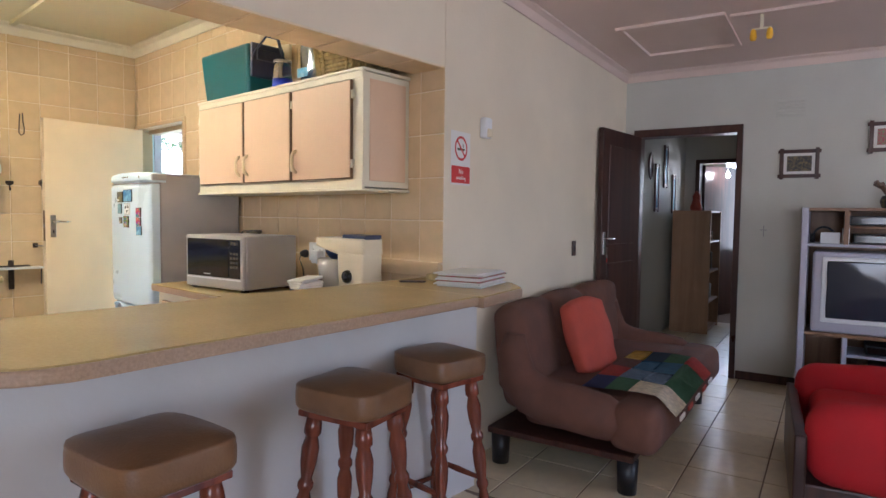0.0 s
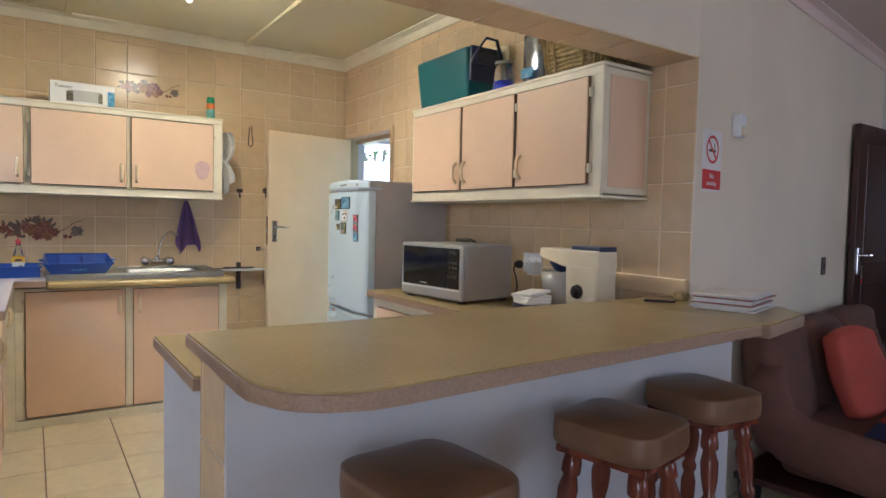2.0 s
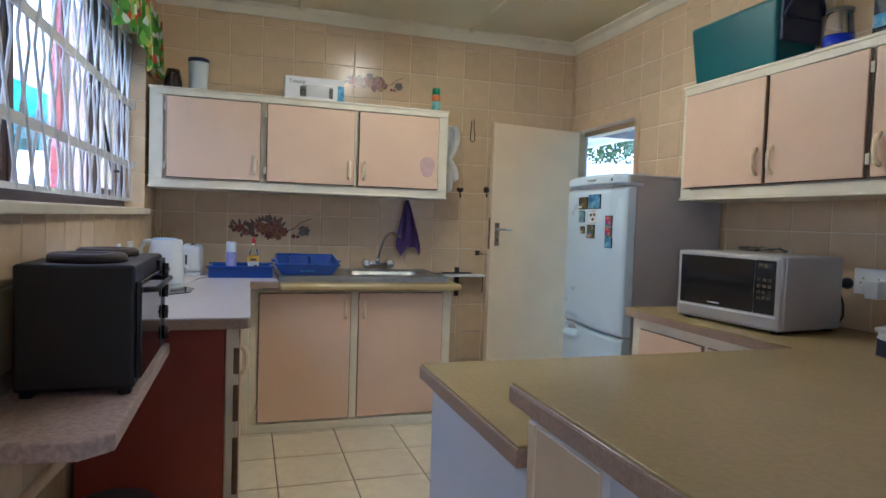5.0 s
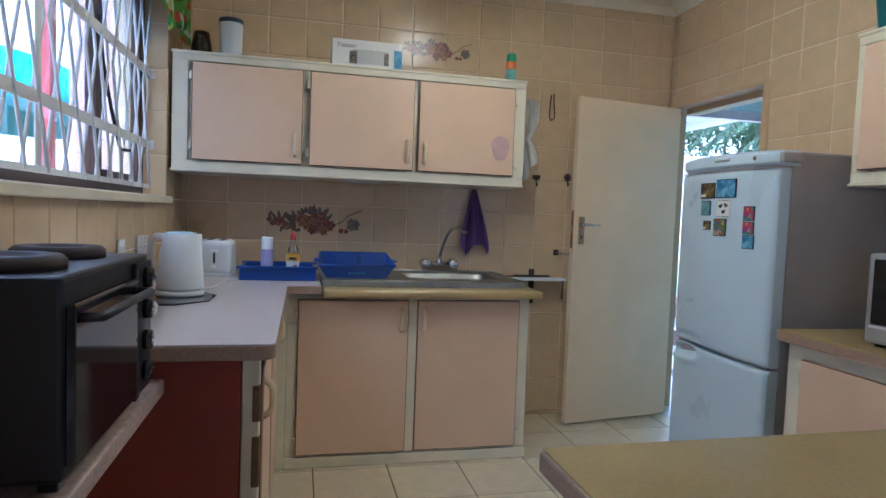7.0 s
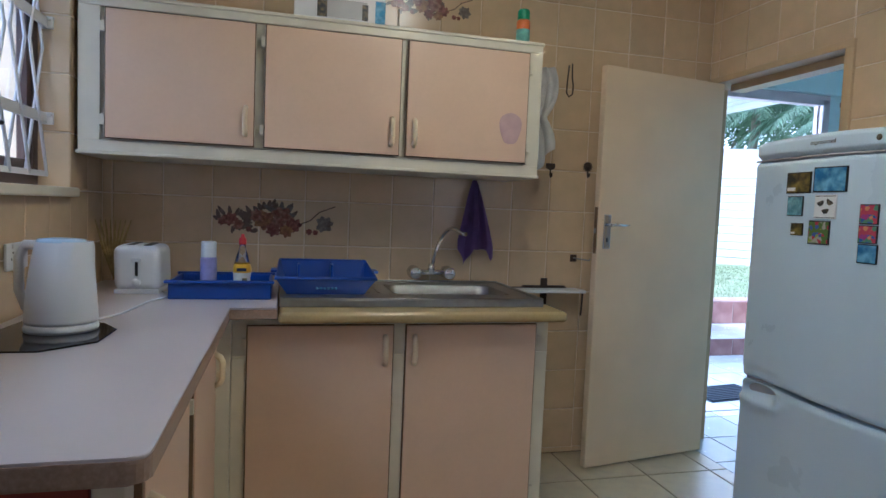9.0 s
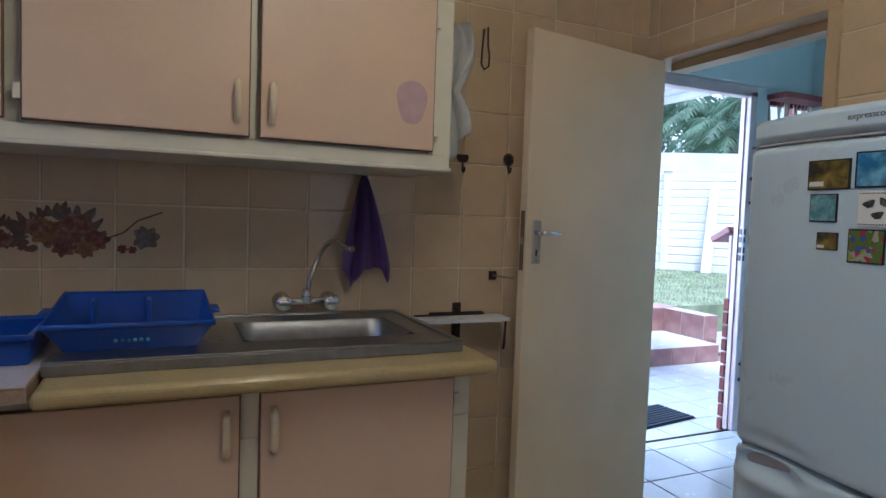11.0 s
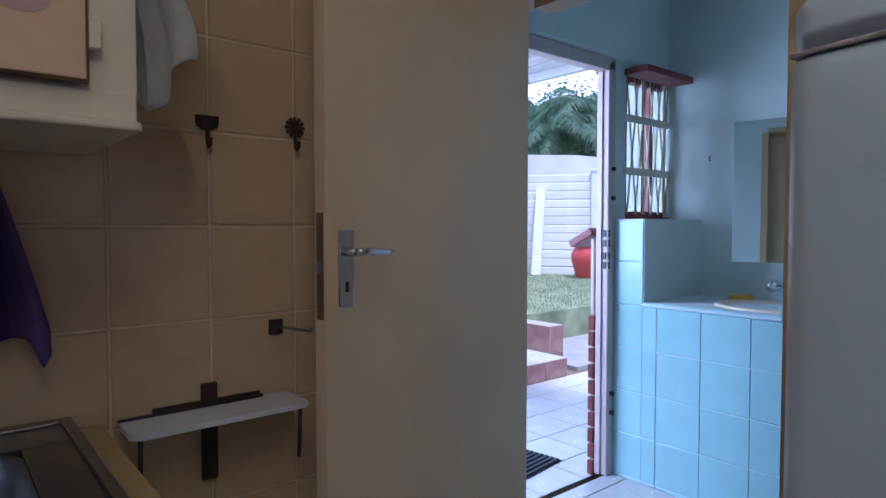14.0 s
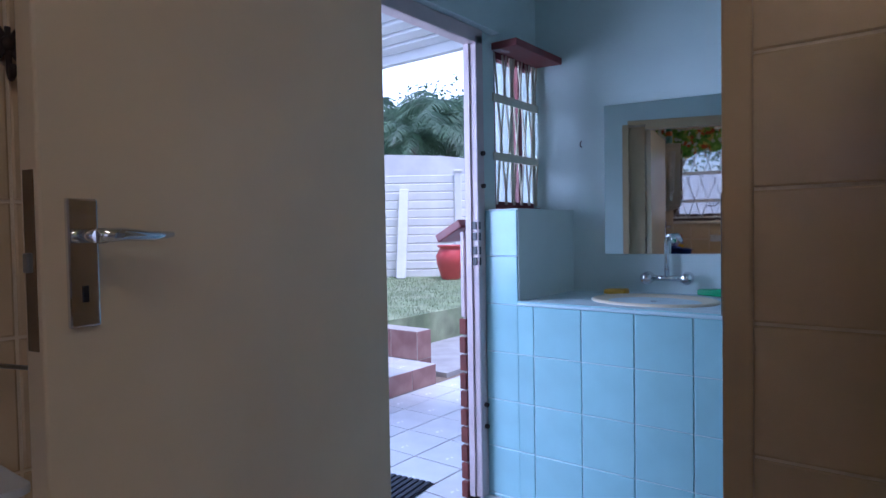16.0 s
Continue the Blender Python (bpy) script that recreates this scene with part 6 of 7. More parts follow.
# ---- lounge ----
def bar_stool(at, turn):
    t = thing("bar_stool", "turned wooden bar stool with a tan vinyl seat", "stool", at, turn, group="stools along the bar")
    bm = bmesh.new()
    rings, count = [], 48
    for f, z in ((0.86, 0.680), (0.955, 0.683), (0.992, 0.694), (1.0, 0.712), (0.998, 0.742), (0.988, 0.752), (0.992, 0.757), (0.982, 0.763), (0.955, 0.765), (0.85, 0.772), (0.6, 0.781), (0.3, 0.786)):
        ring = []
        for k in range(count):
            a = 2 * math.pi * k / count
            ca, sa = math.cos(a), math.sin(a)
            r = (abs(ca) ** 5 + abs(sa) ** 5) ** (-1 / 5)
            ring.append(bm.verts.new((0.176 * f * r * ca, 0.160 * f * r * sa, z + 0.0015 * math.sin(3 * a + 9 * f))))
        rings.append(ring)
    for ra, rb in zip(rings, rings[1:]):
        for k in range(count):
            bm.faces.new((ra[k], ra[(k + 1) % count], rb[(k + 1) % count], rb[k])).smooth = True
    bm.faces.new(rings[0][::-1])
    bm.faces.new(rings[-1]).smooth = True
    part("seat", bm, M["vinyl"], t, "padded tan vinyl seat")
    part("seat_board", boxes((-0.15, 0.15, -0.13, 0.13, 0.655, 0.677, 0.004)), M["stool_wood"], t)
    prof = [(0.0, 0), (0.016, 0), (0.017, 0.03), (0.014, 0.06), (0.019, 0.09), (0.021, 0.16), (0.015, 0.20), (0.022, 0.215), (0.022, 0.23), (0.016, 0.245), (0.023, 0.30), (0.024, 0.36), (0.016, 0.40), (0.023, 0.415), (0.023, 0.43),
            (0.016, 0.445), (0.024, 0.50), (0.026, 0.55), (0.018, 0.59), (0.025, 0.60), (0.025, 0.62), (0.02, 0.67), (0, 0.67)]
    feet = []
    for sx in (-1, 1):
        for sy in (-1, 1):
            top, foot = Vector((sx * 0.105, sy * 0.09, 0.665)), Vector((sx * 0.175, sy * 0.15, 0.0))
            m = Matrix.Translation(foot) @ (top - foot).to_track_quat("Z", "Y").to_matrix().to_4x4()
            part("leg", lathe(bmesh.new(), [(r * 1.22, z) for r, z in prof], 16, m), M["stool_wood"], t)
            feet.append((top, foot))
    for i, j, h in ((0, 1, 0.16), (2, 3, 0.16), (0, 2, 0.24), (1, 3, 0.24)):
        a, b = (feet[i][1].lerp(feet[i][0], h / 0.665), feet[j][1].lerp(feet[j][0], h / 0.665))
        bm = bmesh.new()
        sweep(bm, [a, a.lerp(b, 0.3), a.lerp(b, 0.5), a.lerp(b, 0.7), b], [0.008, 0.012, 0.014, 0.012, 0.008], 10)
        part("stretcher", bm, M["stool_wood"], t)
    return t


first = bar_stool((-1.508, 0.815, 0), 6)
first.scale = (0.95, 0.95, 1)
copy_thing(first, pose(-1.545, 1.51, 0, 0, 0, 12))
first.scale = (0.92, 0.92, 1)
copy_thing(first, pose(-1.63, 2.04, 0, 0, 0, -4))
first.scale = (1, 1, 1)

couch = thing("sofa", "brown suede sofa bed with folded cushion arms on a low base", "sofa", lounge_at(0.06, 0.0), LOUNGE_TURN)
part("seat", soft(bmesh.new(), 0.16, 0.86, 0.46, 2.06, 0.20, 0.43, 0.06, seed=1), M["couch"], couch)
part("seat_front", soft(bmesh.new(), 0.66, 0.91, 0.34, 2.22, 0.20, 0.43, 0.07, puff=0.01, seed=2), M["couch"], couch)
for y0, y1, sd in ((0.44, 0.97, 3), (0.965, 1.5, 4), (1.495, 2.24, 5)):
    part("backrest", soft(bmesh.new(), 0.0, 0.17, y0, y1, 0.28, 0.83, 0.06, m=pose(0.10, 0, 0.0, 0, -9, 0), puff=0.025, seed=sd), M["couch"], couch)
for y0, tilt in ((0.43, 26), (2.14, -26)):
    s = 1 if tilt > 0 else -1
    bm = bmesh.new()
    sweep(bm, [(0.13, y0 + 0.02 * s, 0.70), (0.12, y0 + 0.01 * s, 0.60), (0.15, y0, 0.47), (0.24, y0 - 0.01 * s, 0.395), (0.36, y0 - 0.015 * s, 0.37), (0.50, y0 - 0.02 * s, 0.36), (0.62, y0 - 0.015 * s, 0.345), (0.70, y0, 0.315), (0.735, y0, 0.29)], [0.05, 0.085, 0.105, 0.115, 0.118, 0.118, 0.115, 0.095, 0.04], 20)
    part("arm", bm, M["couch"], couch)
part("base_board", boxes((0.02, 0.80, 0.345, 2.2, 0.165, 0.198, 0.006)), M["dark_wood"], couch)
for lx in (0.075, 0.76):
    for ly in (0.40, 2.14):
        part("leg", lathe(bmesh.new(), [(0, 0), (0.045, 0), (0.052, 0.166), (0, 0.166)], 16, pose(lx, ly, 0)), M["black_matt"], couch)
pillow = thing("cushion", "coral red square cushion on the sofa", "cushion", lounge_at(0.46, 1.02, 0.435), LOUNGE_TURN - 8)
part("cover", soft(bmesh.new(), -0.05, 0.05, -0.20, 0.20, 0.0, 0.40, 0.03, m=pose(0, 0, 0, 0, -18, 0), puff=0.035, seed=8), M["coral"], pillow)
rug = thing("patchwork_blanket", "crocheted patchwork blanket of coloured squares on the sofa seat", "blanket", lounge_at(0.64, 0.60, 0.446), LOUNGE_TURN)
PATCH = [(0.03, 0.04, 0.13), (0.48, 0.06, 0.045), (0.05, 0.16, 0.28), (0.62, 0.38, 0.06), (0.05, 0.15, 0.07), (0.16, 0.24, 0.34), (0.78, 0.70, 0.52), (0.17, 0.08, 0.06), (0.02, 0.05, 0.08)]
patch_mats = [material("wool_square", c, 0.95, vary=0.2, scale=40, bump=0.6, bump_scale=160) for c in PATCH]
order = [0, 1, 7, 3, 4, 5, 2, 8, 6, 5, 2, 4, 6, 4, 4, 1]
for i in range(4):
    for j in range(4):
        def wave(u, v, i=i, j=j):
            x, y = (i + u) * 0.118 - 0.10, (j + v) * 0.255 - 0.08
            z = 0.012 + 0.006 * math.sin(11 * x + 7 * y)
            if x > 0.28:
                z -= (x - 0.28) * 0.9
            return (x, y, z)
        part("square", sheet(bmesh.new(), 6, 6, wave, 0.006), patch_mats[order[(i * 4 + j) % 16]], rug)
for j in range(5):
    part("fringe", boxes((0.385, 0.395, -0.07 + j * 0.2, 0.03 + j * 0.2, -0.095, -0.07, 0.004)), M["coral" if j % 2 else "paper"], rug)

unit = thing("tv_unit", "silver and brown television wall unit", "tv unit", lounge_at(1.42, 2.60), LOUNGE_TURN)
for x0 in (0.0, 1.42):
    part("side_panel", boxes((x0, x0 + 0.045, 0.0, 0.42, 0, 1.42, 0.006)), M["silver_board"], unit)
for z in (0.04, 0.50, 1.14, 1.395):
    part("shelf", boxes((0.045, 1.42, 0.015, 0.42, z, z + 0.022, 0.002)), M["wood_board" if z != 1.14 else "silver_board"], unit)
part("back_panel", boxes((0.045, 1.42, 0.405, 0.42, 0.06, 1.40)), M["wood_board"], unit)
for x0, z0, z1 in ((0.26, 1.16, 1.395), (0.62, 1.16, 1.395), (0.28, 0.06, 0.50), (0.95, 0.06, 0.5)):
    part("divider", boxes((x0, x0 + 0.03, 0.01, 0.40, z0, z1, 0.002)), M["silver_board" if z1 < 1 else "wood_board"], unit)
for z in (0.22, 0.36):
    part("shelf", boxes((0.31, 0.95, 0.03, 0.40, z, z + 0.018, 0.002)), M["silver_board"], unit)
part("shelf", boxes((0.29, 0.62, 0.03, 0.40, 1.275, 1.29, 0.002)), M["wood_board"], unit)
tv = thing("television", "silver grey tube television in the wall unit", "television", lounge_at(1.86, 2.66, 0.524), LOUNGE_TURN)
part("case", boxes((-0.36, 0.36, 0.02, 0.33, 0.0, 0.58, 0.02)), M["silver_plastic"], tv)
part("bezel", boxes((-0.36, 0.36, -0.03, 0.03, 0.0, 0.58, 0.02)), M["silver_board"], tv)
part("screen_surround", boxes((-0.30, 0.30, -0.036, -0.028, 0.075, 0.545, 0.012)), M["white_plastic"], tv)
part("screen", soft(bmesh.new(), -0.265, 0.265, -0.046, -0.034, 0.11, 0.51, 0.005, puff=0.004), M["screen"], tv)
hp = thing("headphones", "black headphones in the wall unit", "headphones", lounge_at(1.56, 2.75, 1.164), LOUNGE_TURN)
bm = bmesh.new()
sweep(bm, [(0.07 * math.cos(a), 0, 0.03 + 0.085 * math.sin(a)) for a in [math.pi * k / 12 for k in range(13)]], 0.008)
part("headband", bm, M["black_matt"], hp)
for sx in (-0.07, 0.07):
    part("ear_cup", lathe(bmesh.new(), [(0, -0.015), (0.03, -0.015), (0.034, 0), (0.03, 0.015), (0, 0.015)], 16, pose(sx, 0, 0.034, 0, 90, 0)), M["black_matt"], hp)
cdb = thing("small_box", "pale boxes on the wall unit shelf", "box", lounge_at(1.64, 2.70, 1.162), LOUNGE_TURN)
part("box", boxes((-0.1, 0.02, -0.04, 0.04, 0, 0.08, 0.003)), M["white_plastic"], cdb)
part("box", boxes((0.03, 0.075, -0.04, 0.04, 0, 0.11, 0.003)), M["paper"], cdb)
for i, (dx, zz, w) in enumerate(((0.42, 1.292, 0.26), (0.42, 1.162, 0.20), (0.6, 0.38, 0.36), (0.6, 0.24, 0.30))):
    dv = thing("video_player", "dark video player on a wall unit shelf", "player", lounge_at(1.42 + dx, 2.80, zz), LOUNGE_TURN, group="players in the wall unit")
    part("case", boxes((-w / 2, w / 2, -0.12, 0.12, 0.004, 0.07, 0.004)), M["black_matt"], dv)
    part("front", boxes((-w / 2 + 0.01, w / 2 - 0.01, -0.124, -0.119, 0.012, 0.06, 0.002)), M["black_gloss"], dv)
vase = thing("vase", "small dark flower ornament on the wall unit", "ornament", lounge_at(1.93, 2.8, 1.417), LOUNGE_TURN)
part("pot", lathe(bmesh.new(), [(0, 0), (0.03, 0), (0.045, 0.05), (0.03, 0.09), (0, 0.09)]), M["print_dark"], vase)
bm = bmesh.new()
for k in range(9):
    a = k * 0.7
    sweep(bm, [(0, 0, 0.08), (0.03 * math.cos(a), 0.03 * math.sin(a), 0.14), (0.08 * math.cos(a), 0.08 * math.sin(a), 0.17 + 0.01 * (k % 3))], [0.004, 0.012, 0.018], 6)
part("flowers", bm, M["leaf_print"], vase)

chair = thing("armchair", "bright red upholstered armchair", "armchair", lounge_at(1.50, 0.62), LOUNGE_TURN + 5)
part("seat", soft(bmesh.new(), 0.10, 0.95, 0.0, 0.85, 0.14, 0.42, 0.08, seed=11), M["red_fabric"], chair)
part("arm", soft(bmesh.new(), 0.06, 0.95, 0.72, 0.95, 0.16, 0.52, 0.09, puff=0.02, seed=12), M["red_fabric"], chair)
part("arm", soft(bmesh.new(), 0.06, 0.95, -0.1, 0.13, 0.16, 0.52, 0.09, puff=0.02, seed=13), M["red_fabric"], chair)
part("backrest", soft(bmesh.new(), 0.72, 0.98, -0.05, 0.9, 0.3, 0.78, 0.09, puff=0.02, seed=14), M["red_fabric"], chair)
part("base", boxes((0.02, 0.95, -0.05, 0.9, 0.0, 0.16, 0.01)), M["dark_wood"], chair)
part("side_board", boxes((0.0, 0.05, -0.08, 0.93, 0.0, 0.38, 0.008)), M["dark_wood"], chair)


def framed_picture(name, u, v, z, w, h, turn, label, picture_mat, frame_mat, bar=0.028):
    t = thing(name, label, "picture", lounge_at(u, v, z), LOUNGE_TURN + turn)
    for x0, x1, z0, z1 in ((-w / 2 - 0.012, w / 2 + 0.012, h / 2 - bar, h / 2), (-w / 2 - 0.012, w / 2 + 0.012, -h / 2, -h / 2 + bar), (-w / 2, -w / 2 + bar, -h / 2 - 0.012, h / 2 + 0.012), (w / 2 - bar, w / 2, -h / 2 - 0.012, h / 2 + 0.012)):
        part("frame_bar", boxes((x0, x1, -0.018, 0, z0, z1, 0.003)), M[frame_mat], t)
    part("mount", boxes((-w / 2 + bar, w / 2 - bar, -0.008, -0.002, -h / 2 + bar, h / 2 - bar)), M["paper"], t)
    part("picture", boxes((-w / 2 + bar * 1.8, w / 2 - bar * 1.8, -0.010, -0.007, -h / 2 + bar * 1.8, h / 2 - bar * 1.8)), M[picture_mat], t)
    return t


framed_picture("framed_picture", 1.37, 3.058, 1.77, 0.27, 0.22, 0, "small picture in a dark crossed wooden frame", "print_dark", "dark_wood")
framed_picture("framed_picture", 1.95, 3.058, 1.95, 0.27, 0.22, 0, "small picture in a dark crossed wooden frame", "print_mixed", "dark_wood")
vent = thing("air_vent", "painted air brick vent high on the wall", "vent", lounge_at(1.30, 3.058, 2.14), LOUNGE_TURN)
part("frame", boxes((-0.105, 0.105, -0.006, 0, 0, 0.14, 0.002)), M["grey_wall"], vent)
for k in range(5):
    part("slat", boxes((-0.095, 0.095, -0.012, -0.005, 0.012 + k * 0.026, 0.026 + k * 0.026, 0.003)), M["grey_wall"], vent)
cr = thing("wall_cross", "small metal cross on the wall", "cross", lounge_at(1.14, 3.058, 1.24), LOUNGE_TURN)
part("cross", boxes((-0.004, 0.004, -0.006, 0, -0.05, 0.04, 0.001), (-0.025, 0.025, -0.0065, -0.0005, 0.0, 0.008, 0.001)), M["steel"], cr)

notice = thing("no_smoking_sign", "white no smoking notice on the wall", "sign", lounge_at(0.001, 0.155, 1.625), LOUNGE_TURN + 90)
part("board", boxes((-0.095, 0.095, -0.003, 0, -0.14, 0.13, 0.001)), M["paper"], notice)
bm = bmesh.new()
ring_o, ring_i = [], []
for k in range(32):
    a = 2 * math.pi * k / 32
    ring_o.append(bm.verts.new((0.062 * math.cos(a), -0.0042, 0.045 + 0.062 * math.sin(a))))
    ring_i.append(bm.verts.new((0.05 * math.cos(a), -0.0042, 0.045 + 0.05 * math.sin(a))))
for k in range(32):
    bm.faces.new((ring_o[k], ring_o[(k + 1) % 32], ring_i[(k + 1) % 32], ring_i[k]))
box(bm, -0.052, 0.052, -0.0042, -0.003, -0.005, 0.005, m=pose(0, 0, 0.045, 0, 45, 0))
part("ring", bm, M["print_red"], notice)
part("cigarette", boxes((-0.035, 0.035, -0.0038, -0.003, 0.034, 0.046), (0.018, 0.024, -0.0038, -0.003, 0.05, 0.07)), M["print_dark"], notice)
part("band", boxes((-0.09, 0.09, -0.0042, -0.003, -0.13, -0.045, 0.0)), M["print_red"], notice)
lettering("lettering", "No", 0.034, M["paper"], notice, pose(0, -0.0046, -0.072, 90, 0, 0))
lettering("lettering", "smoking", 0.028, M["paper"], notice, pose(0, -0.0046, -0.104, 90, 0, 0))
sensor = thing("alarm_sensor", "white alarm movement sensor on the wall", "sensor", lounge_at(0.0, 0.385, 1.80), LOUNGE_TURN + 90)
part("housing", boxes((-0.035, 0.035, -0.045, 0, -0.055, 0.055, 0.012)), M["white_plastic"], sensor)
part("lens", boxes((-0.026, 0.026, -0.05, -0.04, -0.05, -0.005, 0.008)), M["cream_plastic"], sensor)
sw = thing("light_switch", "dark brown light switch on the wall", "switch", lounge_at(0.0, 1.80, 1.10), LOUNGE_TURN + 90)
part("plate", boxes((-0.035, 0.035, -0.008, 0, -0.055, 0.055, 0.003)), M["brown_window"], sw)
part("rocker", boxes((-0.012, 0.012, -0.013, -0.007, -0.02, 0.02, 0.002)), M["black_matt"], sw)
lamp2 = thing("ceiling_lamp", "ceiling lamp with two small yellow shades", "ceiling lamp", (-1.05, 4.34, 2.6), LOUNGE_TURN)
part("stem", boxes((-0.01, 0.01, -0.01, 0.01, -0.10, 0, 0.003), (-0.055, 0.055, -0.006, 0.006, -0.10, -0.09, 0.002)), M["cab_white"], lamp2)
for sx in (-0.035, 0.035):
    part("shade", lathe(bmesh.new(), [(0.006, 0.15), (0.016, 0.14), (0.021, 0.10), (0.014, 0.08), (0, 0.08)], 16, pose(sx * 1.3, 0, -0.245)), M["yellow"], lamp2)

# ---- passage ----
hall = thing("bookcase", "brown wooden cabinet with open shelves in the passage", "cabinet", lounge_at(0.02, 5.0), LOUNGE_TURN)
for x0, x1, y0, y1, z0, z1 in ((0, 0.42, 0, 0.025, 0, 1.42), (0, 0.42, 0.72, 0.745, 0, 1.42), (0, 0.02, 0.02, 0.72, 0, 1.42)):
    part("side_panel", boxes((x0, x1, y0, y1, z0, z1, 0.003)), M["pale_veneer"], hall)
for z in (0.02, 0.35, 0.70, 1.05, 1.40):
    part("shelf", boxes((0.02, 0.41, 0.025, 0.72, z, z + 0.022, 0.003)), M["pale_veneer"], hall)
for k, (z, hs) in enumerate(((0.37, (0.2, 0.24, 0.16)), (0.72, (0.22, 0.12, 0.2)), (1.07, (0.14, 0.2, 0.1)))):
    for q, h in enumerate(hs):
        bk = thing("storage_box", "dark box standing on a passage shelf", "box", lounge_at(0.22, 5.18 + 0.2 * q, z + 0.003), LOUNGE_TURN + 2 * q, group="boxes on the passage shelves")
        part("box", boxes((-0.15, 0.15, -0.07, 0.07, 0, h, 0.004)), M[("print_dark", "wood_board", "silver_plastic")[(k + q) % 3]], bk)
dol = thing("red_ornament", "dark red ornament on the cabinet", "ornament", lounge_at(0.24, 5.2, 1.422), LOUNGE_TURN)
part("body", lathe(bmesh.new(), [(0, 0), (0.06, 0), (0.07, 0.04), (0.04, 0.12), (0.045, 0.17), (0.02, 0.22), (0, 0.24)]), M["red_panel"], dol)
om = thing("oval_mirror", "dark oval mirror in the passage", "mirror", lounge_at(-0.048, 4.15, 1.88), LOUNGE_TURN + 90)
part("frame", lathe(bmesh.new(), [(0, 0.002), (0.10, 0.002), (0.115, 0.012), (0.10, 0.02), (0.09, 0.012), (0, 0.012)], 28, pose(0, 0, 0, 90, 0, 0) @ Matrix.Diagonal((0.75, 1.3, 1, 1))), M["dark_wood"], om)
for v, z, h in ((4.45, 1.66, 0.50), (4.85, 1.92, 0.46), (5.3, 1.62, 0.44)):
    framed_picture("framed_picture", -0.048, v, z, 0.16, h, 90, "tall narrow picture in a dark frame in the passage", "print_blue", "dark_wood", 0.018)
d3 = thing("door_3", "dark wooden door standing open at the passage end", "door", lounge_at(0.15, 6.16, 0.01), LOUNGE_TURN + 68, kind="structure")
part("door_leaf", boxes((0, 0.75, -0.02, 0.02, 0, 2.02, 0.004)), M["dark_wood"], d3)
FP = bmesh.new()
for a in ((0.08, 0.13, 5.98, 6.17, 0, 2.08), (0.91, 0.96, 5.98, 6.17, 0, 2.08), (0.08, 0.96, 5.98, 6.17, 2.04, 2.09)):
    box(FP, *a, 0.004, m=LOUNGE)
setting("door_frame", FP, M["dark_wood"], "dark stained wooden door frame", "door frame")
hb = thing("wall_lamp", "small bright white lamp in the far room", "lamp", lounge_at(0.41, 6.4, 1.91), LOUNGE_TURN)
part("bulb", lathe(bmesh.new(), [(0, -0.035), (0.018, -0.028), (0.026, 0), (0.018, 0.03), (0, 0.052)]), M["bulb"], hb)
part("rod", boxes((-0.006, 0.006, -0.006, 0.006, 0.05, 0.68)), M["cab_white"], hb)

# ---- scullery ----
basin = thing("basin_counter", "pale blue tiled basin counter with a raised end", "counter", (0, 0, 0))
body_b = part("body", boxes((-5.815, -4.06, 3.748, 4.62, 0.0, 0.923), (-5.985, -5.815, 3.748, 4.30, 0.0, 1.335)), M["blue_grout"], basin)
part("ledge", boxes((-5.813, -4.06, 3.735, 4.62, 0.905, 0.917, 0.003)), material("pale_blue_ledge", (0.55, 0.70, 0.74), 0.3, vary=0.05), basin)
part("post_side", boxes((-5.985, -5.809, 3.745, 4.33, 1.335, 1.342, 0.002), (-5.815, -5.809, 3.75, 4.33, 0.917, 1.335, 0.001)), M["blue_paint"], basin)
bowl = thing("basin", "cream oval basin set in the counter", "basin", (-5.30, 4.03, 0.917))
bm = lathe(bmesh.new(), [(0.27, 0.0), (0.272, 0.012), (0.26, 0.018), (0.24, 0.014), (0.22, -0.0), (0.17, -0.0), (0.06, -0.0), (0.0, -0.0)], 40, Matrix.Diagonal((1, 0.78, 1, 1)))
for v in bm.verts:
    r = math.hypot(v.co.x, v.co.y / 0.78)
    if r < 0.235:
        v.co.z = 0.014 - 0.012 * min(1, (0.24 - r) / 0.05)
part("rim", bm, M["cream_plastic"], bowl)
part("waste", lathe(bmesh.new(), [(0, 0.003), (0.018, 0.004), (0.018, 0.006), (0, 0.006)], 16), M["black_matt"], bowl)
btap = thing("tap", "chrome wall mixer tap over the basin", "tap", tuple(MIRROR_WALL @ Vector((0.66, 0, 1.0))), 10)
for dx in (-0.09, 0.09):
    part("wall_flange", lathe(bmesh.new(), [(0, 0), (0.03, 0), (0.03, 0.008), (0.018, 0.014), (0.016, 0.06), (0, 0.06)], 18, pose(dx, 0, 0, 90, 0, 0)), M["chrome"], btap)
    part("tap_knob", lathe(bmesh.new(), [(0, 0.055), (0.028, 0.056), (0.03, 0.075), (0.022, 0.088), (0, 0.088)], 10, pose(dx, 0, 0, 90, 0, 0)), M["chrome"], btap)
bm = bmesh.new()
sweep(bm, [(-0.09, -0.04, 0), (0.09, -0.04, 0)], 0.013, 12)
sweep(bm, [(0, -0.04, 0), (0, -0.04, 0.08), (0, -0.045, 0.16), (0.01, -0.07, 0.2), (0.03, -0.11, 0.205), (0.045, -0.14, 0.18)], 0.012, 12)
part("spout", bm, M["chrome"], btap)
for x, mt, lb, nm in ((-5.56, "yellow", "yellow and black scouring sponge", "sponge"), (-5.12, "green", "green soap dish with a sponge", "soap_dish")):
    sp = thing(nm, lb, "sponge", (x, 4.25, 0.935 if x > -5.3 else 0.918))
    part("pad", soft(bmesh.new(), -0.055, 0.055, -0.03, 0.03, 0, 0.03, 0.008), M[mt], sp)
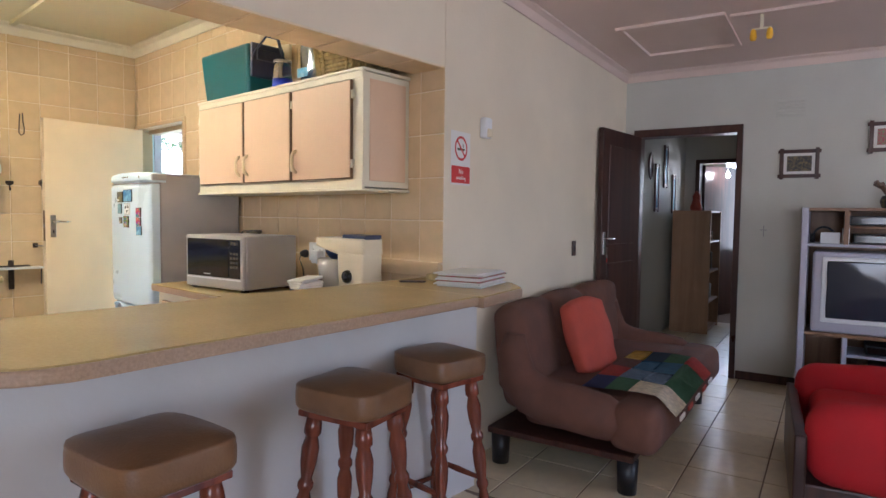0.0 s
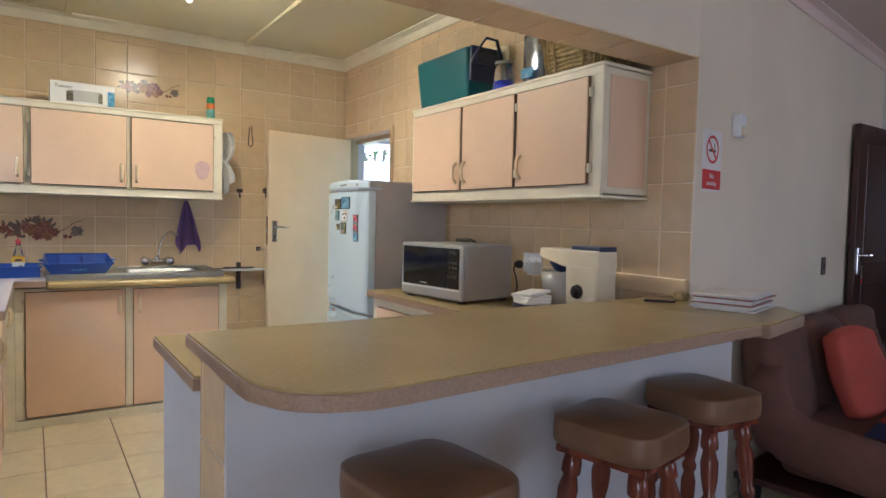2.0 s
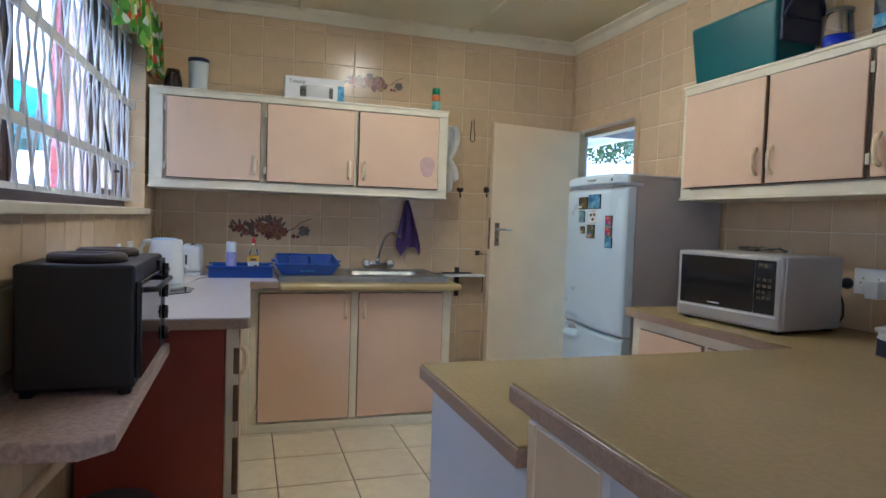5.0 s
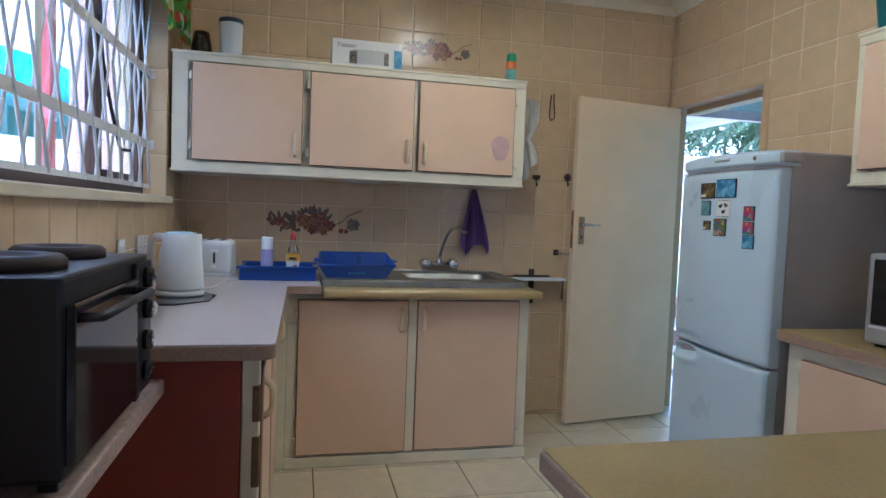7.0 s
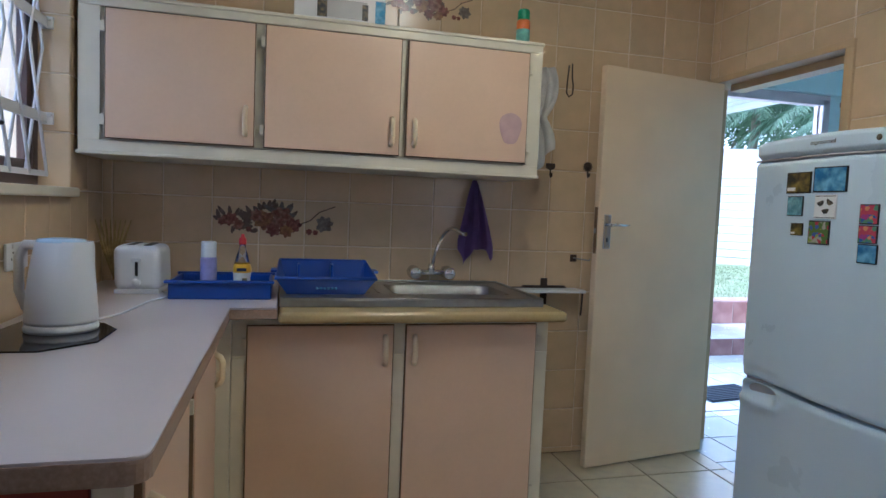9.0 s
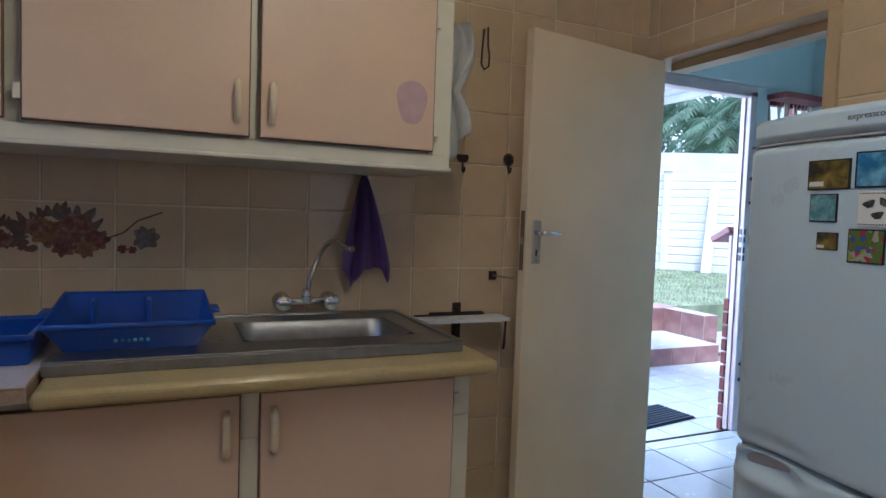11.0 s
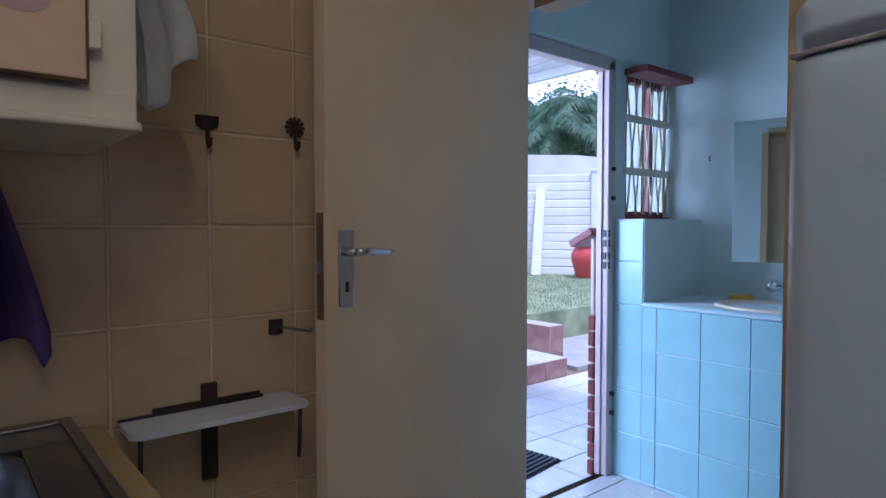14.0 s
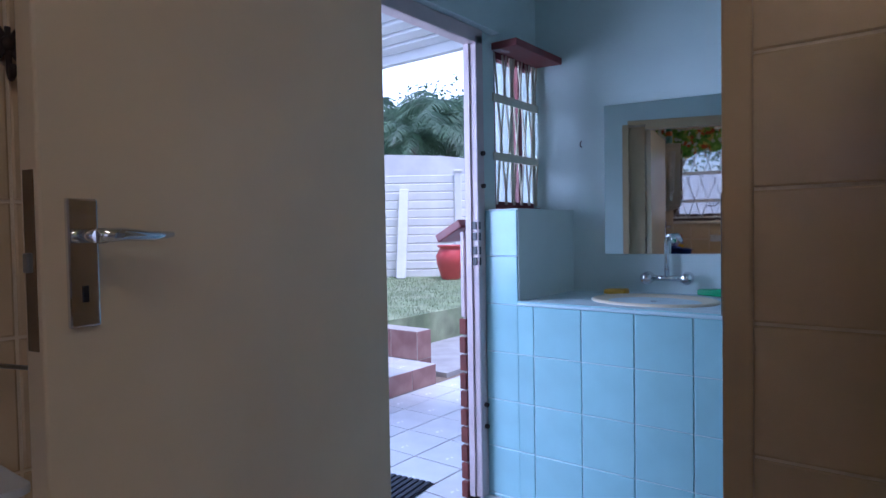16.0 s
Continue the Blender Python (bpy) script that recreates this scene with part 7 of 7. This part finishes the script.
mir = thing("mirror", "frameless wall mirror over the basin", "mirror", (0, 0, 0))
part("glass", box(bmesh.new(), 0.36, 1.75, -0.008, -0.002, 1.115, 1.86, m=MIRROR_WALL), M["mirror"], mir)
wh = thing("wall_hook", "small dark hook on the blue wall", "hook", tuple(MIRROR_WALL @ Vector((0.24, 0, 1.68))))
bm = bmesh.new()
sweep(bm, [(0, 0.002, 0.015), (0, -0.012, 0.0), (0.004, -0.018, -0.014), (0.01, -0.012, -0.018)], 0.003)
part("hook", bm, M["black_iron"], wh)

win2 = thing("window_2", "maroon framed barred window by the back door", "window", (0, 0, 0), kind="structure")
part("window_frame", boxes((-6.06, -6.02, 3.86, 3.90, 1.34, 2.12), (-6.06, -6.02, 4.30, 4.34, 1.34, 2.12), (-6.06, -6.02, 3.90, 4.30, 1.34, 1.385), (-6.06, -6.02, 3.90, 4.30, 2.08, 2.12)), M["maroon"], win2)
part("mullion", boxes((-6.058, -6.022, 4.12, 4.16, 1.38, 2.08, 0.003)), M["maroon"], win2)
part("pelmet", boxes((-6.0, -5.86, 3.84, 4.338, 2.10, 2.135, 0.004)), M["maroon"], win2)
p = part("pane", boxes((-6.042, -6.038, 3.90, 4.30, 1.385, 2.08)), M["glass"], win2)
p.visible_shadow = False
part("window_sill", boxes((-6.02, -5.98, 3.86, 4.34, 1.342, 1.356, 0.003)), M["maroon"], win2)
g2 = thing("window_guard", "white painted burglar bars over the small window", "window guard", (0, 0, 0))
for hz in (1.60, 1.88):
    part("flat_bar", boxes((-5.998, -5.990, 3.84, 4.338, hz - 0.02, hz + 0.02, 0.002)), M["cab_white"], g2)
for yy in (4.02, 4.24):
    part("flat_bar", boxes((-6.006, -5.998, yy - 0.014, yy + 0.014, 1.38, 2.1, 0.002)), M["cab_white"], g2)
for i in range(6):
    for s in (-1, 1):
        ym = 3.92 + i * 0.075
        a, b = max(3.87, min(4.33, ym - s * 0.05)), max(3.87, min(4.33, ym + s * 0.05))
        bm = bmesh.new()
        sweep(bm, [(-6.0 + s * 0.004, a, 1.37), (-6.0 + s * 0.004, b, 2.1)], 0.005, 6)
        part("trellis_rod", bm, M["cab_white"], g2)

# ---- garden: ground, patio, steps ----
ground = setting("ground", boxes((-300, 300, -300, 300, -0.55, -0.30)), M["concrete"], "bare earth far around", "ground")
patio = setting("patio", boxes((-7.9, -6.07, 0.5, 9.0, -0.30, -0.024)), M["floor_grout"], "white tiled patio with dark joints", "patio")
step = thing("garden_step", "low terracotta tiled step with a white tread", "step", (0, 0, 0), kind="structure")
tread = part("tread", boxes((-8.45, -7.558, 1.0, 5.32, -0.10, 0.142)), M["mortar"], step)
ret = thing("retaining_wall", "terracotta tiled retaining wall of the lawn", "retaining wall", (0, 0, 0), kind="structure")
ret_core = part("core", boxes((-8.62, -8.308, 1.0, 5.52, -0.10, 0.392), (-8.4, -7.758, 5.328, 5.512, -0.1, 0.392)), M["mortar"], ret)
drain = setting("drain", boxes((-9.2, -7.6, 5.53, 9.5, -0.25, 0.02)), M["concrete"], "grey concrete drain path", "path")
lawn = setting("lawn", boxes((-40, -8.62, -10, 40, -0.25, 0.35)), M["grass"], "green lawn with worn patches", "lawn")
verts, faces = [], []
rg = random.Random(3)
for _ in range(26000):
    x, y = rg.uniform(-13.5, -8.6), rg.uniform(4.5, 12.5)
    h, a, w = rg.uniform(0.015, 0.05), rg.uniform(0, 6.28), 0.004
    n = len(verts)
    dx, dy = math.cos(a) * w, math.sin(a) * w
    lx, ly = rg.uniform(-0.02, 0.02), rg.uniform(-0.02, 0.02)
    verts += [(x - dx, y - dy, 0.348), (x + dx, y + dy, 0.348), (x + lx, y + ly, 0.35 + h)]
    faces.append((n, n + 1, n + 2))
me = bpy.data.meshes.new("grass")
me.from_pydata(verts, [], faces)
me.materials.append(M["blade"])
tagged(new("grass", me), "short uneven lawn grass blades", "grass", kind="stuff")

matt = thing("door_mat", "dark ribbed rubber door mat at the back door", "mat", (-6.42, 3.42, -0.02), 8)
part("base", boxes((-0.16, 0.16, -0.28, 0.28, 0, 0.006, 0.002)), M["mat"], matt)
for k in range(9):
    part("rib", boxes((-0.15 + k * 0.035, -0.128 + k * 0.035, -0.27, 0.27, 0.006, 0.016, 0.003)), M["mat"], matt)

pier = thing("brick_reveal", "outer brick reveal with pink plaster and a maroon sill", "reveal", (0, 0, 0), kind="structure")
pier_core = part("core", boxes((-6.088, -6.072, 3.70, 3.86, -0.02, 0.84)), M["mortar"], pier)
part("plaster", boxes((-6.092, -6.071, 3.69, 3.86, 0.84, 1.24, 0.004)), M["frame_pink"], pier)
bm = bmesh.new()
box(bm, -0.13, 0.03, -0.02, 0.62, 0, 0.04, 0.006, m=pose(-6.09, 3.685, 1.25, 0, -28, 0))
part("cap", bm, M["maroon"], pier, "sloping maroon sill tile")
for k in range(10):
    part("brick", boxes((-6.10 - 0.004 * (k % 2), -6.065, 3.682 + 0.007 * (k % 2), 3.86, -0.018 + k * 0.086, 0.056 + k * 0.086, 0.004)), M["brick"], pier)

awn = thing("patio_roof", "white slatted patio roof sheet", "patio roof", (0, 0, 0), kind="structure")
part("fascia", boxes((-9.4, -6.07, 4.54, 4.60, 2.40, 2.52, 0.005)), M["awning"], awn)
for k in range(17):
    part("slat", boxes((-9.4, -6.07, 4.38 - k * 0.17, 4.54 - k * 0.17 - 0.03, 2.45, 2.48, 0.012)), M["awning"], awn)
part("sheet", boxes((-9.4, -6.07, 1.7, 4.54, 2.505, 2.515)), M["awning"], awn)
for xx in (-7.2, -8.4):
    part("beam", boxes((xx - 0.04, xx + 0.04, 1.7, 4.54, 2.515, 2.60)), M["awning"], awn)

# precast garden wall, square to the line of sight from the back door
WALL = pose(-12.2, 10.6, 0.33, 0, 0, math.degrees(math.atan2(0.60, 0.80)))
fence = thing("garden_wall", "white painted precast concrete garden wall", "garden wall", (0, 0, 0), kind="structure")
fence.matrix_basis = WALL
slat_mesh = bpy.data.meshes.new("concrete_panel")
bm = boxes((-0.94, 0.94, -0.03, 0.03, 0, 0.152, 0.014))
bm.to_mesh(slat_mesh)
bm.free()
slat_mesh.materials.append(M["precast"])
post_mesh = bpy.data.meshes.new("post")
bm = boxes((-0.07, 0.07, -0.08, 0.08, 0, 2.06, 0.012), (-0.09, 0.09, -0.1, 0.1, 2.06, 2.10, 0.01))
bm.to_mesh(post_mesh)
bm.free()
post_mesh.materials.append(M["precast"])
for b in range(-7, 8):
    po = new("post", post_mesh)
    po.parent, po.matrix_basis = fence, pose(b * 1.98 + 0.83, 0, 0)
    for k in range(12):
        pl = new("concrete_panel", slat_mesh)
        pl.parent, pl.matrix_basis = fence, pose(b * 1.98 + 1.82, 0, 0.01 + k * 0.168)
for bx in (0.02,):
    po = thing("leaning_post", "loose concrete post leaning on the garden wall", "post", tuple(WALL @ Vector((bx - 0.3, -0.45, 0.02))), math.degrees(math.atan2(0.60, 0.80)))
    bm = bmesh.new()
    box(bm, -0.09, 0.09, -0.05, 0.05, 0, 1.75, 0.01, m=pose(0, 0, 0, -12, 2, 0))
    part("post", bm, M["precast"], po)
back_wall = thing("neighbour_wall", "white plastered wall behind the garden wall", "wall", (0, 0, 0), kind="structure")
back_wall.matrix_basis = WALL
bm = bmesh.new()
prism(bm, [(-14, 0), (14, 0), (14, 2.0), (3, 2.15), (0.5, 2.45), (-14, 3.0)], 0.5, 0.65)
bmesh.ops.transform(bm, matrix=pose(0, 1.2, 0, 90, 0, 0), verts=bm.verts)
part("wall", bm, M["precast"], back_wall)
pot = thing("garden_pot", "large coral red glazed garden pot", "pot", tuple(WALL @ Vector((0.67, -0.78, 0.02))))
pot.scale = (0.9, 0.9, 0.88)
part("jar", lathe(bmesh.new(), [(0, 0), (0.17, 0), (0.2, 0.04), (0.29, 0.36), (0.30, 0.5), (0.24, 0.62), (0.22, 0.66), (0.27, 0.69), (0.27, 0.72), (0.2, 0.72), (0.19, 0.6), (0, 0.5)], 36), M["pot"], pot)


# bright haze of the sky low over the trees
bm = bmesh.new()
for k in range(24):
    a0, a1 = math.radians(95 + k * 5), math.radians(100 + k * 5)
    bm.faces.new([bm.verts.new((-6 + 90 * math.cos(a), 4 + 90 * math.sin(a), z)) for a, z in ((a0, -1), (a1, -1), (a1, 58), (a0, 58))])
setting("backdrop", bm, glowing("bright_cloudy_sky", (0.86, 0.93, 1.0), 1.1), "bright white cloudy sky", "sky")

# ---- palms and trees ----
def palm(at, height, spread, seed, label):
    r = random.Random(seed)
    t = thing("palm_tree", label, "palm tree", at, r.uniform(0, 360), group="palms behind the garden wall")
    bm = bmesh.new()
    pts = [(0.15 * math.sin(k * 0.5), 0.1 * math.cos(k * 0.4), height * k / 10) for k in range(11)]
    sweep(bm, pts, [0.2 - 0.008 * k + 0.012 * (k % 2) for k in range(11)], 12)
    part("trunk", bm, M["bark"], t)
    top = Vector(pts[-1])
    for k in range(24):
        a, up = 2 * math.pi * k / 24 + r.uniform(-0.2, 0.2), r.uniform(-0.1, 1.1)
        ln = spread * r.uniform(0.8, 1.15)
        bm = bmesh.new()
        spine = []
        for q in range(11):
            s = q / 10
            spine.append(top + Vector((math.cos(a) * ln * s, math.sin(a) * ln * s, ln * (up * s - (0.75 + 0.35 * up) * s * s))))
        sweep(bm, spine, [0.03 - 0.0025 * q for q in range(11)], 5)
        side = Vector((-math.sin(a), math.cos(a), 0))
        for q in range(1, 44):
            s = q / 44
            i = min(9, int(s * 10))
            c = spine[i].lerp(spine[i + 1], s * 10 - i)
            d = (spine[i + 1] - spine[i]).normalized()
            lf = ln * 0.26 * math.sin(math.pi * (0.12 + 0.83 * s))
            for sg in (-1, 1):
                tip = c + side * sg * lf * 0.75 + d * lf * 0.5 + Vector((0, 0, -lf * r.uniform(0.25, 0.75)))
                w = d * 0.022
                mid = c.lerp(tip, 0.5) + Vector((0, 0, lf * 0.08))
                v = [bm.verts.new(c - w), bm.verts.new(c + w), bm.verts.new(mid + w * 0.9), bm.verts.new(tip), bm.verts.new(mid - w * 0.9)]
                bm.faces.new(v)
        part("frond", bm, M["palm_leaf"], t)
    return t


palm_a = palm(tuple(WALL @ Vector((-1.0, 7.0, 0))), 4.3, 2.6, 1, "feathery green palm tree with a grey trunk")
for (x, y), s, tr in (((1.3, 5.5), 0.92, 70), ((-0.3, 4.2), 0.78, 250), ((2.4, 4.6), 0.7, 10), ((3.9, 6.5), 0.95, 150), ((-3.8, 9.0), 1.1, 200), ((0.8, 12.0), 1.25, 300), ((5.6, 11.0), 1.1, 30)):
    palm_a.scale = (s, s, s)
    copy_thing(palm_a, Matrix.Translation(WALL @ Vector((x, y, 0))) @ pose(0, 0, 0, 0, 0, tr))
palm_a.scale = (1, 1, 1)


def broad_tree(at, height, width, seed, label):
    r = random.Random(seed)
    t = thing("tree", label, "tree", at, 0, group="trees behind the garden wall")
    bm = bmesh.new()
    sweep(bm, [(0, 0, 0), (0.1, 0.05, height * 0.3), (0.0, 0.1, height * 0.55)], [0.22, 0.16, 0.1], 10)
    tips = []
    for k in range(9):
        a = k * 2.4
        tip = Vector((math.cos(a) * width * 0.34, math.sin(a) * width * 0.34, height * (0.55 + 0.4 * r.random())))
        tips.append(tip)
        sweep(bm, [(0, 0.08, height * (0.3 + 0.02 * k)), tip * 0.6 + Vector((0, 0, height * 0.2)), tip], [0.08, 0.05, 0.02], 6)
    part("trunk", bm, M["bark"], t)
    vs, fs = [], []
    for tip in tips:
        for _ in range(650):
            d = Vector((r.gauss(0, 1), r.gauss(0, 1), r.gauss(0, 0.8))).normalized() * (width * 0.3 * r.random() ** 0.4)
            c = tip + d
            ax = Vector((r.gauss(0, 1), r.gauss(0, 1), r.gauss(0, 0.6))).normalized()
            bx = ax.orthogonal().normalized()
            s = r.uniform(0.06, 0.14)
            n = len(vs)
            vs += [tuple(c - ax * s), tuple(c + bx * s * 0.45), tuple(c + ax * s), tuple(c - bx * s * 0.45)]
            fs.append((n, n + 1, n + 2, n + 3))
    me = bpy.data.meshes.new("crown")
    me.from_pydata(vs, [], fs)
    me.materials.append(M["tree_leaf"])
    ob = new("crown", me)
    ob.parent = t
    return t


tree_a = broad_tree(tuple(WALL @ Vector((-6, 13, 0))), 6.0, 5.5, 5, "broad leafy green tree")
for (x, y), s, tr in (((-1.5, 15), 0.9, 40), ((3.0, 14.5), 0.85, 100), ((8.0, 13.0), 1.0, 190), ((12, 15), 1.1, 250), ((-11, 14), 1.1, 300), ((0.5, 20), 1.2, 10), ((5.5, 20), 1.1, 130), ((1.2, 9.5), 0.32, 20), ((2.6, 9.0), 0.3, 50), ((0.0, 9.8), 0.34, 90), ((4.2, 9.6), 0.35, 150)):
    tree_a.scale = (s, s, s)
    copy_thing(tree_a, Matrix.Translation(WALL @ Vector((x, y, 0))) @ pose(0, 0, 0, 0, 0, tr))
tree_a.scale = (1, 1, 1)

# ---- yard seen through the kitchen window ----
yard = setting("yard", boxes((-14, 4, -9, -0.86, -0.25, -0.05)), M["concrete"], "paved side yard", "ground")
yw = setting("yard_wall", boxes((-12, 3, -6.2, -6.0, -0.1, 2.3)), M["precast"], "white plastered boundary wall", "wall")
umb = thing("patio_umbrella", "turquoise patio umbrella in the side yard", "umbrella", (-8.3, -2.75, -0.05))
bm = bmesh.new()
sweep(bm, [(0, 0, 0), (0, 0, 2.75)], 0.025)
part("pole", bm, M["white_plastic"], umb)
part("canopy", lathe(bmesh.new(), [(0, 2.75), (0.5, 2.62), (1.4, 2.2), (1.42, 2.02), (1.40, 2.02), (1.38, 2.19), (0.5, 2.6), (0, 2.73)], 8), material("turquoise_canvas", (0.01, 0.30, 0.33), 0.7, vary=0.1, scale=8), umb)
pill = thing("pillar", "pale pink plastered pillar outside the window", "pillar", (-6.35, -1.25, -0.05))
part("pillar", boxes((-0.17, 0.17, -0.17, 0.17, 0, 2.8, 0.01)), material("pale_pink_plaster", (0.60, 0.44, 0.46), 0.7, vary=0.06), pill)
tree_a.scale = (0.8, 0.8, 0.8)
copy_thing(tree_a, pose(-8.5, -8.5, 0))
copy_thing(tree_a, pose(-5.0, -9.0, 0, 0, 0, 80))
tree_a.scale = (1, 1, 1)

# ---- pieces of walls and floors ----
tile_field(wall_sink, "tile", M["tile"], ON_SINK_WALL @ Matrix.Translation((0, 0, -0.004)), (-0.62, 2.42), (0, 2.66), 1.703, 1.0905, 0.2077, 0.2127)
tile_field(wall_right, "tile", M["tile"], ON_RIGHT_WALL @ Matrix.Translation((0, 0, -0.004)), (-5.5, -1.958), (0, 2.66), -4.40, 1.0905, 0.2077, 0.2127, holes=[(-5.56, -4.603, -0.1, 2.064)])
tile_field(wall_window, "tile", M["tile"], ON_WINDOW_WALL @ Matrix.Translation((0, 0, -0.004)), (-5.5, -1.96), (0, 2.66), -5.29, 1.0905, 0.2077, 0.2127, holes=[(WIN[0], WIN[1], WIN[2], WIN[3])])
REVEAL = Matrix(((0, 0, 1, WIN[0]), (1, 0, 0, 0), (0, 1, 0, 0), (0, 0, 0, 1)))
tile_field(wall_window, "tile", M["tile"], REVEAL, (-0.76, -0.62), (1.31, 2.32), -0.76, 1.303, 0.15, 0.2127)
BAR_END = Matrix(((1, 0, 0, 0), (0, 0, -1, 0.445), (0, 1, 0, 0), (0, 0, 0, 1)))
tile_field(half_wall, "tile", M["tile"], BAR_END, (-2.054, -1.815), (0, 0.975), -2.025, 0.74, 0.2077, 0.2127)
SOFFIT = Matrix(((0, 1, 0, 0), (1, 0, 0, 0), (0, 0, -1, 2.044), (0, 0, 0, 1)))
tile_field(soffit, "tile", M["tile"], SOFFIT, (-0.6, 2.42), (-2.168, -1.958), 2.42, -1.958, 0.2077, 0.2127)
FLOOR_K = Matrix(((1, 0, 0, 0), (0, 1, 0, 0), (0, 0, 1, -0.004), (0, 0, 0, 1)))
tile_field(floor, "tile", M["floor_tile"], FLOOR_K, (-5.5, -1.9), (-0.62, 2.42), -4.79, 0.487, 0.3675, 0.366, joint=0.007)
tile_field(floor, "tile", M["floor_tile"], LOUNGE @ Matrix.Translation((0, 0, -0.004)), (0.0, 2.6), (0.0, 3.06), 1.0, 1.27, 0.366, 0.366, joint=0.007)
tile_field(floor, "tile", M["floor_tile"], FLOOR_K, (-1.9, 1.2), (-1.5, 2.42), -4.79, 0.487, 0.3675, 0.366, joint=0.007)
tile_field(floor, "tile", M["floor_tile"], LOUNGE @ Matrix.Translation((0, 0, -0.004)), (-0.05, 1.35), (3.06, 6.0), 1.0, 1.27, 0.366, 0.366, joint=0.007)
tile_field(floor, "tile", M["white_tile"], FLOOR_K, (-6.0, -4.05), (2.42, 4.34), -5.9, 3.3, 0.33, 0.33, joint=0.006)
FRONT_B = Matrix(((1, 0, 0, 0), (0, 0, -1, 3.748), (0, 1, 0, 0), (0, 0, 0, 1)))
tile_field(body_b, "tile", M["blue_tile"], FRONT_B, (-5.815, -4.06), (0, 0.923), -5.735, 0.682, 0.2275, 0.222, joint=0.004)
tile_field(body_b, "tile", M["blue_tile"], FRONT_B, (-5.985, -5.815), (0, 1.335), -5.99, 0.682, 0.2275, 0.222, joint=0.004)
tile_field(patio, "tile", M["white_tile"], pose(0, 0, -0.024), (-7.55, -6.07), (2.0, 8.0), -6.30, 3.30, 0.33, 0.33, joint=0.007)
RISER = Matrix(((0, 0, 1, -7.558), (1, 0, 0, 0), (0, 1, 0, 0), (0, 0, 0, 1)))
tile_field(tread, "tile", M["terracotta"], RISER, (2.0, 5.325), (-0.02, 0.142), 5.325, -0.02, 0.30, 0.17, joint=0.006)
tile_field(tread, "tile", M["white_tile"], pose(0, 0, 0.142), (-8.3, -7.56), (2.0, 5.32), -7.56, 5.32, 0.33, 0.33, joint=0.006)
RISER2 = Matrix(((0, 0, 1, -8.308), (1, 0, 0, 0), (0, 1, 0, 0), (0, 0, 0, 1)))
tile_field(ret_core, "tile", M["terracotta"], RISER2, (2.0, 5.33), (0.146, 0.392), 5.33, 0.146, 0.30, 0.246, joint=0.006)
tile_field(ret_core, "tile", M["terracotta"], pose(0, 0, 0.392), (-8.62, -8.31), (2.0, 5.52), -8.62, 5.52, 0.31, 0.30, joint=0.006)
END_X = Matrix(((0, 0, 1, -7.758), (1, 0, 0, 0), (0, 1, 0, 0), (0, 0, 0, 1)))
tile_field(ret_core, "tile", M["terracotta"], END_X, (5.33, 5.512), (-0.02, 0.392), 5.33, 0.146, 0.30, 0.246, joint=0.006)
END_Y = Matrix(((1, 0, 0, 0), (0, 0, -1, 5.328), (0, 1, 0, 0), (0, 0, 0, 1)))
tile_field(ret_core, "tile", M["terracotta"], END_Y, (-8.31, -7.758), (0.146, 0.392), -7.758, 0.146, 0.30, 0.246, joint=0.006)
